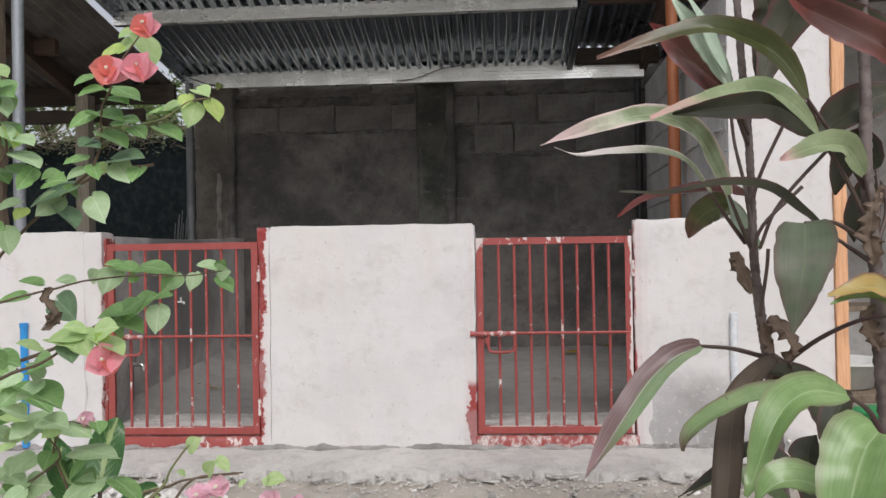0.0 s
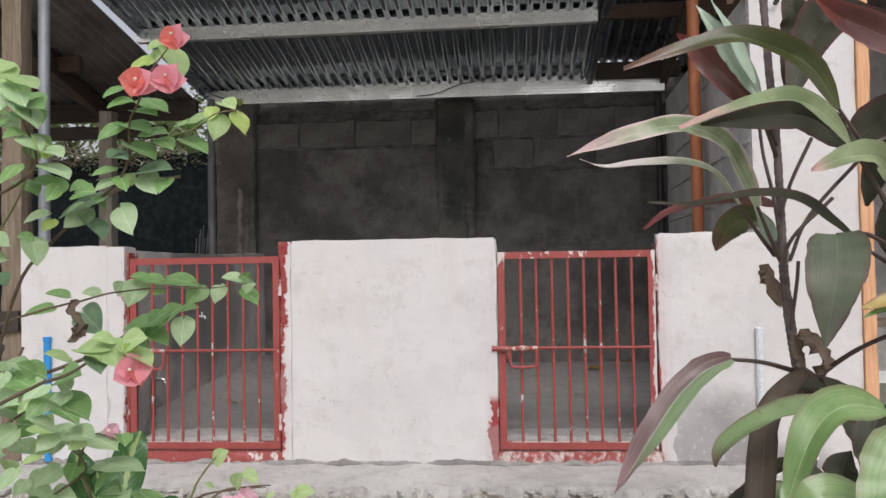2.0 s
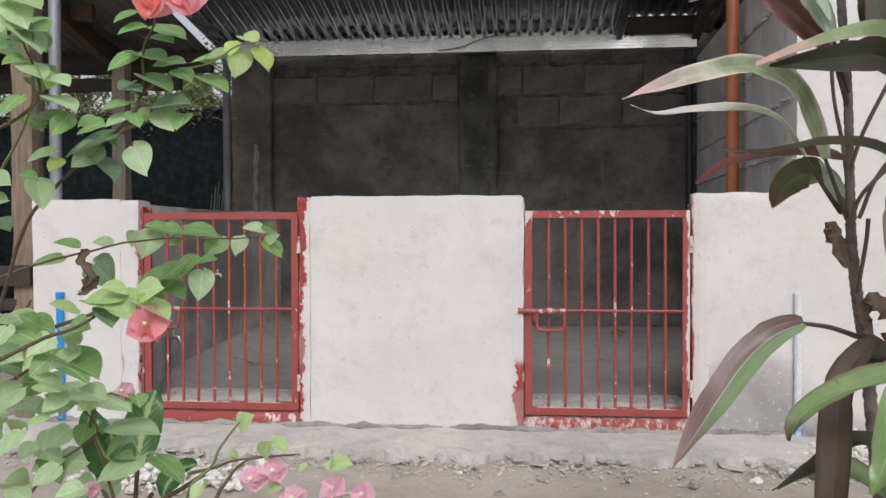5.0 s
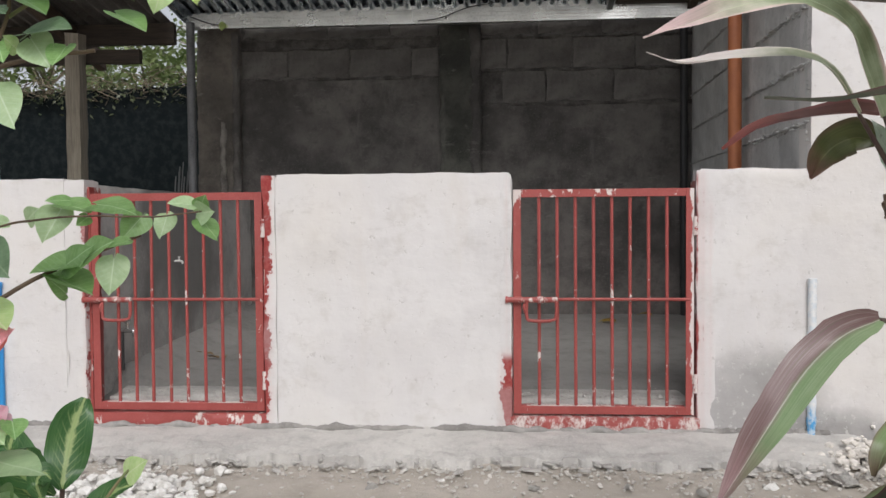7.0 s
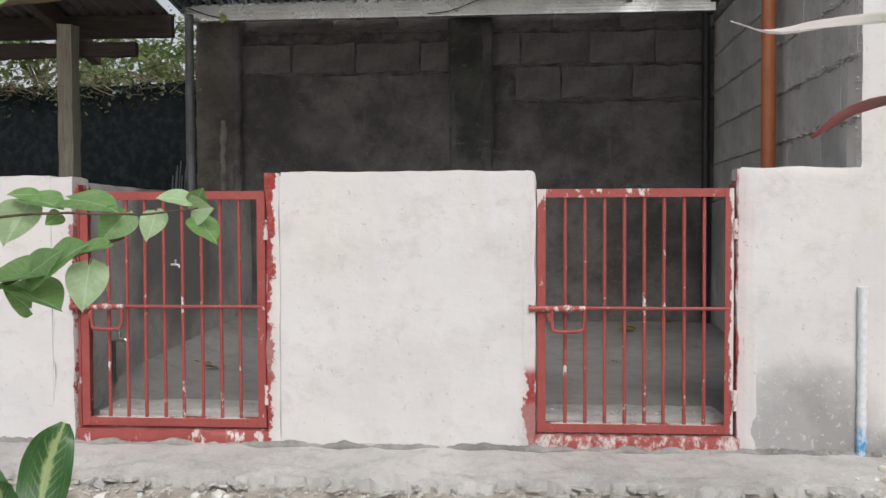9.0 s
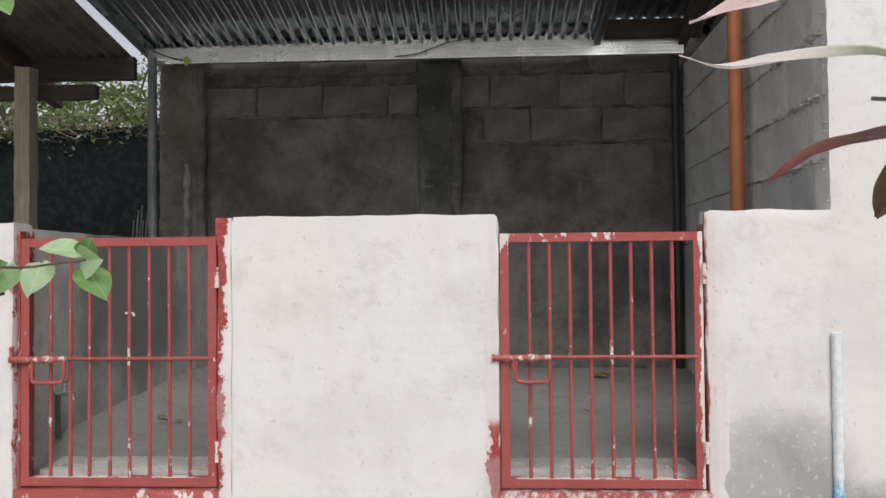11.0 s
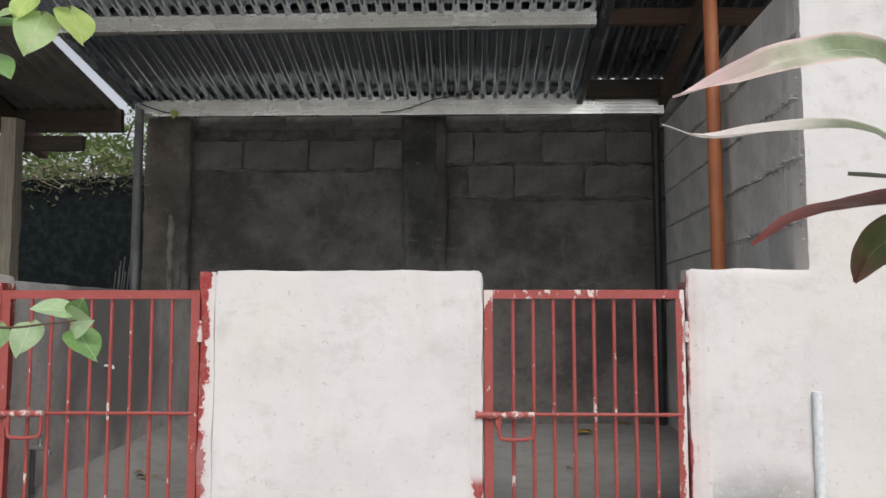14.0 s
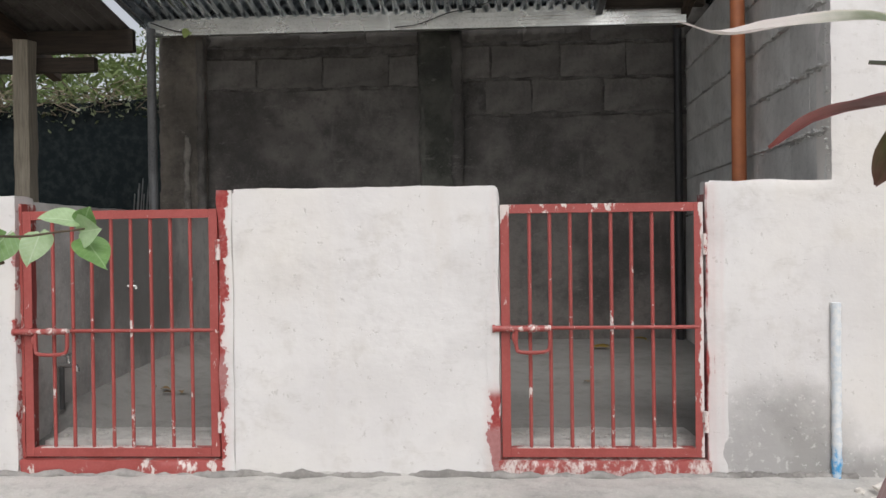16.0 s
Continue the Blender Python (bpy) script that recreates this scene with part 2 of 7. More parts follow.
def curve(points, n=12):
    """A smooth line through points (Catmull-Rom)."""
    p = [Vector(q) for q in points]
    p = [2 * p[0] - p[1], *p, 2 * p[-1] - p[-2]]
    out = []
    for i in range(1, len(p) - 2):
        for k in range(n):
            t = k / n
            a, b, c, d = p[i - 1], p[i], p[i + 1], p[i + 2]
            out.append(0.5 * (2 * b + (c - a) * t + (2 * a - 5 * b + 4 * c - d) * t * t + (3 * b - a - 3 * c + d) * t ** 3))
    return out + [p[-2]]


def merge(*bms):
    out = bmesh.new()
    for b in bms:
        me = bpy.data.meshes.new("tmp")
        b.to_mesh(me)
        b.free()
        out.from_mesh(me)
        bpy.data.meshes.remove(me)
    return out


def blob(at, size, seed, sub=2, rough=0.35):
    bm = bmesh.new()
    bmesh.ops.create_icosphere(bm, subdivisions=sub, radius=1.0)
    for v in bm.verts:
        d = v.co.normalized()
        r = 1 + rough * noise.noise(d * 1.7 + Vector((seed, 0, seed * 0.7))) + rough * 0.4 * noise.noise(d * 5 + Vector((seed, 2, 0)))
        v.co = Vector((d.x * size[0], d.y * size[1], d.z * size[2])) * r + Vector(at)
    return bm


# ---- materials of the place ----
FRONT = 3.62
BACK = 5.85
mat_left = plaster_white("whitewash_left", [(-1.515, 0.022, -0.06, 0.86, 0.05)])
mat_mid = plaster_white("whitewash_middle", [(-0.83, 0.035, -0.06, 0.95, 0.05), (0.118, 0.02, -0.06, 0.22, 0.035), (0.132, 0.008, 0.36, 0.52, 0.03)])
mat_right = plaster_white("whitewash_right", [], [(1.05, -0.03, 0.25, 0.27), (1.36, -0.1, 0.2, 0.12)])
mat_trim = plaster_white("whitewash_trim", [(-0.83, 0.034, -0.06, 0.95, 0.06), (0.122, 0.02, -0.06, 0.22, 0.035), (0.823, 0.003, -0.06, 0.9, 0.01), (0.846, -0.004, -0.06, 0.9, 0.012), (0.872, -0.008, 0.0, 0.8, 0.014), (0.118, -0.012, 0.2, 0.93, 0.03), (-1.512, 0.016, -0.06, 0.86, 0.05)])
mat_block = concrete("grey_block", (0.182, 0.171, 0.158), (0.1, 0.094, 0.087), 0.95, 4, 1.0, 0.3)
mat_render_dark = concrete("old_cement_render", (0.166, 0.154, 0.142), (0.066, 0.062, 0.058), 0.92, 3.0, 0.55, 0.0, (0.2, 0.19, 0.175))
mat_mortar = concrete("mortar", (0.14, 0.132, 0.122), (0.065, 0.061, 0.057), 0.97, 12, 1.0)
mat_side = concrete("side_block", (0.64, 0.64, 0.62), (0.5, 0.5, 0.485), 0.92, 5, 0.7, 0.18)
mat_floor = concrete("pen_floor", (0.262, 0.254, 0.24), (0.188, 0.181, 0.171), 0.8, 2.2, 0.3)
mat_apron = concrete("apron_cement", (0.505, 0.488, 0.458), (0.4, 0.386, 0.362), 0.9, 3, 0.9)
mat_partition = concrete("partition_cement", (0.62, 0.605, 0.58), (0.36, 0.35, 0.335), 0.88, 1.8, 0.35)
mat_pen_side = concrete("pen_partition_cement", (0.56, 0.545, 0.52), (0.33, 0.32, 0.305), 0.88, 1.8, 0.35, dark_stretch=(4.08, 4.95, 0.12, (0.165, 0.16, 0.153)))
mat_red = red_paint("red_enamel", 0.61)
mat_red_worn = red_paint("red_enamel_worn", 0.55)
mat_red_bar = red_paint("red_enamel_bar", 0.585, None, 22)
mat_sheet = galvanised("galvanised_sheet", (0.62, 0.68, 0.745), 0.1, (0.45, 0.5, 0.555), 1.0)
mat_purlin = galvanised("galvanised_purlin", (0.8, 0.8, 0.75), 0.27, (0.58, 0.58, 0.54), 0.8)
mat_rafter = galvanised("galvanised_rafter", (0.62, 0.68, 0.74), 0.2, (0.48, 0.53, 0.58), 0.9)
mat_pipe_galv = galvanised("galvanised_pipe", (0.27, 0.29, 0.305), 0.5, (0.18, 0.19, 0.2), 0.5)
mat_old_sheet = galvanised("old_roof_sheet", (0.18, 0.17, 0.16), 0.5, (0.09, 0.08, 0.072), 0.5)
mat_wood = timber("grey_timber", (0.25, 0.195, 0.14), (0.14, 0.105, 0.073))
mat_wood_grey = timber("silver_timber", (0.33, 0.295, 0.235), (0.21, 0.183, 0.143))
mat_side_sheet = galvanised("side_roof_sheet", (0.2, 0.213, 0.23), 0.3, (0.11, 0.117, 0.128), 0.85)
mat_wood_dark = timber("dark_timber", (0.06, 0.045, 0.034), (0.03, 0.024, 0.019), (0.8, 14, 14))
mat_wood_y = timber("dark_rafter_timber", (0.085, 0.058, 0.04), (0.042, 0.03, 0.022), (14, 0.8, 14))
mat_jamb = timber("orange_timber", (0.72, 0.42, 0.24), (0.58, 0.3, 0.155))
mat_batten = timber("reddish_batten", (0.11, 0.066, 0.046), (0.06, 0.038, 0.028), (0.8, 14, 14))
mat_plate = timber("tan_timber", (0.5, 0.36, 0.25), (0.34, 0.235, 0.16), (0.8, 14, 14))
mat_orange = plain("orange_pvc", (0.43, 0.15, 0.06), 0.5, (0.34, 0.115, 0.05), 5)
mat_net = plain("dark_shade_net", (0.0075, 0.0105, 0.0115), 0.9, (0.017, 0.021, 0.0215), 18)
mat_net.node_tree.nodes["Principled BSDF"].inputs["Specular IOR Level"].default_value = 0.05


def soil(name):
    m = Mat(name, 0.97)
    a, b, f = m.noise(1.4, 5), m.noise(9, 6, 0.7), m.noise(60, 5, 0.7)
    c = m.mix(m.span(a, 0.35, 0.65), (0.47, 0.43, 0.375), (0.37, 0.335, 0.285))
    c = m.mix(m.span(b, 0.48, 0.72, 0, 0.6), c, (0.29, 0.26, 0.22))
    c = m.mix(m.span(f, 0.58, 0.72, 0, 0.7), c, (0.55, 0.52, 0.47))
    m.color(c)
    m.bump(b, 0.9, 0.018).bump(f, 0.8, 0.007)
    return m.m


mat_soil = soil("dry_soil")


# ---- ground ----
def ground_mesh():
    bm = bmesh.new()
    xs = [-60, -25, -10, -5] + [-3.6 + 0.06 * i for i in range(121)] + [5, 10, 25, 60]
    ys = [-60, -25, -10, -4, -1, 0.5, 1.5] + [2.2 + 0.05 * i for i in range(28)] + [3.62, 4.5, 6, 7.5, 9, 12, 20, 60]
    rows = []
    for y in ys:
        row = []
        for x in xs:
            near = 2.0 < y < 3.62 and abs(x) < 3.7
            z = -0.125
            if near:
                p = Vector((x, y, 0))
                z += 0.014 * noise.noise(p * 4) + 0.012 * noise.noise(p * 14) + 0.008 * noise.noise(p * 33)
            row.append(bm.verts.new((x, y, z)))
        rows.append(row)
    for a, b in zip(rows, rows[1:]):
        for i in range(len(xs) - 1):
            bm.faces.new((a[i], a[i + 1], b[i + 1], b[i]))
    return bm


tagged(link("ground", ground_mesh(), mat_soil, smooth=True), "bare dry grey-brown soil with grit", "ground", kind="structure")


def apron_mesh():
    """A trowelled cement skirt that slopes from the wall and ends in a broken edge."""
    bm = bmesh.new()
    nx, ny = 420, 22
    x0, x1 = -2.2, 1.42
    rows = []
    for j in range(ny + 1):
        row = []
        v = j / ny
        for i in range(nx + 1):
            x = x0 + (x1 - x0) * i / nx
            p = Vector((x, 0, 0))
            edge = 3.335 + 0.035 * noise.noise(p * 2.3) + 0.045 * noise.noise(p * 7) + 0.03 * noise.noise(p * 21) + 0.012 * noise.noise(p * 60)
            if x > 1.25:
                edge += (x - 1.25) * 1.3
            y = FRONT + 0.03 + (edge - FRONT - 0.03) * v
            q = Vector((x, y, 0))
            z = -0.058 - 0.034 * v ** 1.4 + 0.008 * noise.noise(q * 6) + 0.005 * noise.noise(Vector((x * 8, y * 20, 2))) + 0.0012 * noise.noise(q * 45)
            if v < 0.12:
                z += 0.014 * max(0, noise.noise(q * 5) + 0.3)
            if v > 0.45:
                ledge = noise.noise(Vector((x * 9, y * 30, 4))) + 0.6 * noise.noise(Vector((x * 26, y * 60, 9)))
                z -= 0.01 * (v - 0.45) / 0.55 * max(0.0, min(1.0, (ledge - 0.02) * 9))
            if j == ny:
                z = -0.15
            elif v > 0.8:
                z -= 0.014 * max(0.0, noise.noise(q * 16)) * (v - 0.8) / 0.2
            row.append(bm.verts.new((x, y, z)))
        rows.append(row)
    for a, b in zip(rows, rows[1:]):
        for i in range(nx):
            bm.faces.new((a[i], a[i + 1], b[i + 1], b[i]))
    bmesh.ops.reverse_faces(bm, faces=bm.faces[:])
    return bm


tagged(link("pavement", apron_mesh(), mat_apron, smooth=True), "rough pale cement apron with a broken edge along the wall", "pavement", kind="structure")


# ---- front walls ----
def crisp(ob):
    """Smooth faces, but sharp arrises."""
    for p in ob.data.polygons:
        p.use_smooth = True
    ob.data.set_sharp_from_angle(angle=radians(48))
    return ob


def front_wall(name, x0, x1, z1, mat, label, seed, trims=(), proud=0.012, body=None):
    """A low rendered wall; body is the stretch between its edge strips, which leave an open joint."""
    w = link(name, rough_box(*(body or (x0, x1)), FRONT, FRONT + 0.13, -0.16, z1, 0.02, 0.003, seed, 7.0, 0.0025), mat, smooth=False)
    for v in w.data.vertices:
        if v.co.z > z1 - 0.02:
            v.co.z += 0.0035 * noise.noise(Vector((v.co.x * 7, v.co.y * 5, seed))) + 0.003 * noise.noise(Vector((v.co.x * 30, v.co.y * 20, seed)))
    crisp(w)
    tagged(w, label, "wall", kind="structure")
    for a, b in trims:
        t = part("trim", rough_box(a, b, FRONT - proud, FRONT + (0.125 if body else 0.02), -0.062, z1 - 0.004, 0.022, 0.0035, seed + a, 9.0, 0.006), mat_trim, w, "raised whitewashed edge strip smeared with red paint")
        crisp(t)
    return w


def fillet(x0, x1, y=FRONT - 0.004, thick=0.016, mat=None):
    """A dark damp bead of cement where a wall meets the apron."""
    c = [(x0 + (x1 - x0) * i / 60, y + 0.008 * noise.noise(Vector((i * 0.3, x0, 0))), -0.062 + 0.016 * noise.noise(Vector((i * 0.17, x0, 5))) + 0.008 * noise.noise(Vector((i * 0.6, x0, 2)))) for i in range(61)]
    b = link("trim_fillet", tube(c, [thick * (1.0 + 0.5 * noise.noise(Vector((i * 0.23, 1, x0)))) for i in range(61)], 7), mat or mat_fillet, smooth=True)
    tagged(b, "dark uneven cement bead at the wall's foot", "fillet", kind="structure")


mat_fillet = concrete("damp_cement", (0.30, 0.285, 0.265), (0.19, 0.18, 0.168), 0.9, 6, 0.9)
fillet(-0.78, 0.12)
fillet(-2.0, -1.55)
fillet(0.88, 1.3)
mat_smear = concrete("smeared_cement", (0.37, 0.355, 0.335), (0.26, 0.25, 0.235), 0.92, 8, 0.9)
fillet(-1.56, -0.76, FRONT - 0.008, 0.014, mat_smear)
fillet(0.1, 0.9, FRONT - 0.008, 0.014, mat_smear)
front_wall("wall_front_left", -2.02, -1.53, 0.912, mat_left, "low whitewashed cement wall, rough at its edge", 1.0, [(-1.612, -1.532)], 0.004, (-2.02, -1.6155))
front_wall("wall_front_middle", -0.815, 0.128, 0.918, mat_mid, "low whitewashed cement wall panel between two red gates", 4.0, [(-0.822, -0.77), (0.092, 0.138)], 0.004, (-0.7662, 0.128))
for a, b, w in ((-1.617, -1.61, "wall_front_left"), (-0.772, -0.764, "wall_front_middle")):
    part("joint", rough_box(a, b, FRONT + 0.0035, FRONT + 0.1, -0.06, 0.905, 0.02, 0.0012, 2.2, 20, 0.001), mat_trim, bpy.data.objects[w], "shallow rough joint beside the edge strip", True)


def stepped_wall(name, xs, zs, inside, seed, mat, label):
    """A rendered wall of uneven face whose outline steps up: cells of a grid that lie inside, closed round their rim."""
    bm = bmesh.new()
    made = {}

    def vert(i, j, k):
        if (i, j, k) not in made:
            p = Vector((xs[i], (FRONT, FRONT + 0.13)[j], zs[k]))
            q = p + noise.noise_vector(p * 6 + Vector((seed, seed * 1.7, 0.3))) * 0.003 + noise.noise_vector(p * 24 + Vector((seed, 5, 0.9))) * 0.0015
            made[i, j, k] = bm.verts.new(q)
        return made[i, j, k]

    def cell(i, k):
        return 0 <= i < len(xs) - 1 and 0 <= k < len(zs) - 1 and inside((xs[i] + xs[i + 1]) / 2, (zs[k] + zs[k + 1]) / 2)

    rim = set()
    for i in range(len(xs) - 1):
        for k in range(len(zs) - 1):
            if not cell(i, k):
                continue
            bm.faces.new([vert(*q) for q in ((i, 0, k), (i + 1, 0, k), (i + 1, 0, k + 1), (i, 0, k + 1))])
            bm.faces.new([vert(*q) for q in ((i, 1, k + 1), (i + 1, 1, k + 1), (i + 1, 1, k), (i, 1, k))])
            for di, dk, a, b in ((-1, 0, (i, k + 1), (i, k)), (1, 0, (i + 1, k), (i + 1, k + 1)), (0, -1, (i, k), (i + 1, k)), (0, 1, (i + 1, k + 1), (i, k + 1))):
                if not cell(i + di, k + dk):
                    bm.faces.new([vert(a[0], 0, a[1]), vert(a[0], 1, a[1]), vert(b[0], 1, b[1]), vert(b[0], 0, b[1])])
                    rim |= {a, b}
    for i, k in rim:
        for j in (0, 1):
            v = made[i, j, k]
            chip = max(0.0, noise.noise(Vector((v.co.x * 22, v.co.z * 22, seed))))
            v.co.y += (0.004 + 0.012 * chip) * (1 if j == 0 else -1)
            v.co.z += 0.005 * noise.noise(Vector((v.co.x * 9, j * 3, v.co.z * 9)))
    bmesh.ops.recalc_face_normals(bm, faces=bm.faces[:])
    w = link(name, bm, mat, smooth=True)
    return tagged(w, label, "wall", kind="structure")


right_xs = [0.835 + 0.01985 * i for i in range(21)] + [1.232 + 0.0215 * i for i in range(1, 21)]
right_zs = [-0.16 + 1.082 * i / 54 for i in range(55)] + [0.922 + 1.033 * i / 50 for i in range(1, 51)]
wall = stepped_wall("wall_front_right", right_xs, right_zs, lambda x, z: z < 0.922 or x > 1.232, 7.0, mat_right, "whitewashed cement wall, damp grey at its foot, stepping up to a tall pier")
crisp(part("trim", rough_box(0.819, 0.892, FRONT - 0.005, FRONT + 0.02, -0.062, 0.918, 0.022, 0.0035, 7.8, 9.0, 0.006), mat_trim, wall, "raised whitewashed edge strip streaked with red paint"))


mat_red_flaked = red_paint("red_enamel_flaked", 0.46, None, 40, 0.13)


def red_sill(x0, x1, mat_red_worn=mat_red_worn, mat_jambs=mat_red_worn):
    s = link("door_sill", rough_box(x0, x1, FRONT - 0.006, FRONT + 0.11, -0.075, -0.008, 0.02, 0.003, x0, 12, 0.006), mat_red_worn, smooth=True)
    tagged(s, "red-painted cement sill, flaked to white, under a gate", "sill", kind="structure")
    for a, b in ((x0 - 0.0, x0 + 0.012), (x1 - 0.012, x1)):
        part("jamb", rough_box(a, b, FRONT + 0.02, FRONT + 0.11, -0.01, 0.88, 0.03, 0.002, a, 12, 0.002), mat_jambs, s)


red_sill(-1.532, -0.815, red_paint("red_enamel_chipped", 0.535, None, 14, 0.03))
red_sill(0.128, 0.835, mat_red_flaked, mat_trim)

# ---- pen floor, partition ----
bm = bmesh.new()
rows = []
for j in range(25):
    row = []
    for i in range(41):
        x, y = -1.62 + 3.0 * i / 40, FRONT + 0.06 + (BACK + 0.1 - FRONT - 0.06) * j / 24
        q = Vector((x, y, 0))
        z = 0.03 + 0.1 * (y - FRONT) / (BACK - FRONT) + 0.004 * noise.noise(q * 3) + 0.002 * noise.noise(q * 12)
        ramp = min(1.0, max(0.0, (-1.36 - x) / 0.2))
        z += 0.07 * ramp * ramp * (3 - 2 * ramp)
        if j < 3:
            z = (-0.05, 0.012, 0.022)[j] + 0.006 * noise.noise(q * 9)
        row.append(bm.verts.new((x, y, z)))
    rows.append(row)
for a, b in zip(rows, rows[1:]):
    for i in range(40):
        bm.faces.new((a[i], a[i + 1], b[i + 1], b[i]))
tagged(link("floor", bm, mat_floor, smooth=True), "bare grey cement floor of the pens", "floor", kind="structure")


mat_kerb = concrete("worn_kerb", (0.5, 0.485, 0.455), (0.34, 0.328, 0.308), 0.9, 5, 0.9)


def kerb(x0, x1):
    bm = rough_box(x0, x1, FRONT + 0.10, FRONT + 0.30, -0.02, 0.038, 0.02, 0.005, x0, 9, 0.006)
    tagged(link("trim_kerb", bm, mat_kerb, smooth=True), "low worn cement kerb inside a gate", "kerb", kind="structure")


kerb(-1.5, -0.83)
kerb(0.14, 0.82)

bm = rough_box(-1.69, -1.56, FRONT + 0.1, BACK, -0.1, 0.9, 0.06, 0.0012, 3.3, 3, 0.006)
for v in bm.verts:
    if v.co.z > 0.5:
        v.co.z += 0.03 * (v.co.y - FRONT) / (BACK - FRONT) - 0.018 * math.sin(math.pi * (v.co.y - FRONT) / (BACK - FRONT))
tagged(link("wall_partition", bm, mat_pen_side, smooth=True), "low grey cement partition wall beside the pen", "wall", kind="structure")

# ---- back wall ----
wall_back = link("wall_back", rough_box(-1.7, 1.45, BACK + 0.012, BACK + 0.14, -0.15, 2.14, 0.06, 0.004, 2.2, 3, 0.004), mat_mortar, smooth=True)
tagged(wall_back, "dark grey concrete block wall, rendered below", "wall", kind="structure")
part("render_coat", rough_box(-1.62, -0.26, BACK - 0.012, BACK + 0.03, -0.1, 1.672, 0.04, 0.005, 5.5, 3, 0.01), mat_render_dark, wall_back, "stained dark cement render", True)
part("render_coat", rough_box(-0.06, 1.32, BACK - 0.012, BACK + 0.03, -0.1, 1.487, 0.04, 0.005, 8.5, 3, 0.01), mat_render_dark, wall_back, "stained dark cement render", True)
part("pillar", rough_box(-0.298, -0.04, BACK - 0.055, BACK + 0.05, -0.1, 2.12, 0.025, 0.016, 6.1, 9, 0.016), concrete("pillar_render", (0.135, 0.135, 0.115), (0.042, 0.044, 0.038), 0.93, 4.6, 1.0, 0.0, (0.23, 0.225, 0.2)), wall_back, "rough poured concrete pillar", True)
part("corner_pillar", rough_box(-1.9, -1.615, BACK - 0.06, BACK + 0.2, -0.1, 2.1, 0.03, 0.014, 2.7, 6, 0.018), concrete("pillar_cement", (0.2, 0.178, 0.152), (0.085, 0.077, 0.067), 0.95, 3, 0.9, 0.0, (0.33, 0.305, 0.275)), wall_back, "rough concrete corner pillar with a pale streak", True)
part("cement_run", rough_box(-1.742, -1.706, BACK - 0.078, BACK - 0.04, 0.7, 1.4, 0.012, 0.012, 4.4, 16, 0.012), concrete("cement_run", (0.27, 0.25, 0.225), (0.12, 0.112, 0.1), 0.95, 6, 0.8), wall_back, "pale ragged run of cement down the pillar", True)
# darker, uneven strips along one edge of both pillars
part("pillar_arris", rough_box(-1.66, -1.612, BACK - 0.074, BACK - 0.03, 0.1, 1.98, 0.014, 0.014, 9.4, 13, 0.014), mat_render_dark, wall_back, "dark ragged strip along the pillar's edge", True)
part("pillar_arris", rough_box(-0.1, -0.034, BACK - 0.068, BACK - 0.02, 0.1, 2.0, 0.014, 0.014, 3.4, 11, 0.014), mat_render_dark, wall_back, "dark ragged strip along the pillar's edge", True)

block_meshes = {}


def block(parent, x0, x1, y, z0, z1, mat, depth=0.03, flat=True):
    """One hollow block; alike ones share a mesh. flat: face to -y, else face to -x."""
    key = (round(x1 - x0, 2), round(z1 - z0, 2), mat.name, flat)
    if key not in block_meshes:
        w, h = x1 - x0, z1 - z0
        if flat:
            bm = rough_box(0, w, 0, depth, 0, h, 0.05, 0.005, w * 7 + h, 14, 0.01)
        else:
            bm = bmesh.new()
            add_box(bm, 0, w, 0, depth, 0, h)
            bmesh.ops.bevel(bm, geom=bm.edges[:], offset=0.0012, segments=1, affect="EDGES")
        if not flat:
            bmesh.ops.transform(bm, matrix=Matrix.Rotation(radians(90), 4, "Z") @ Matrix.Diagonal((1, -1, 1, 1)), verts=bm.verts)
            bmesh.ops.reverse_faces(bm, faces=bm.faces[:])
        me = bpy.data.meshes.new("block")
        bm.to_mesh(me)
        bm.free()
        me.materials.append(mat)
        block_meshes[key] = me
    ob = new("block", block_meshes[key])
    ob.parent = parent
    return ob


def course(parent, joints, z0, z1, y, mat, gap=0.0025):
    for a, b in zip(joints, joints[1:]):
        o = block(parent, a + gap, b - gap, y, z0 + gap, z1 - gap, mat)
        o.location = (a + gap, y + random.uniform(-0.002, 0.005), z0 + gap)
        o.rotation_euler = (0, random.uniform(-0.004, 0.004), 0)


# ---- side wall of blocks ----
mat_joint = concrete("pale_mortar", (0.64, 0.635, 0.615), (0.44, 0.435, 0.42), 0.95, 30, 1.0)
wall_side = empty("wall_side", (1.225, FRONT + 0.03, 0))
wall_side.rotation_euler = (0, 0, -math.atan2(0.075, BACK - FRONT))
tagged(wall_side, "bare concrete block side wall with rough mortar joints", "wall", kind="structure")
part("backing", rough_box(0.011, 0.15, 0.1, 2.3, -0.15, 1.945, 0.08, 0.002, 1.1, 4, 0.004), mat_side, wall_side, smooth=True)
part("render_coat", rough_box(-0.006, 0.02, 0.02, 2.27, -0.1, 0.86, 0.06, 0.003, 4.1, 4, 0.004), mat_partition, wall_side, "smooth grey cement render", True)


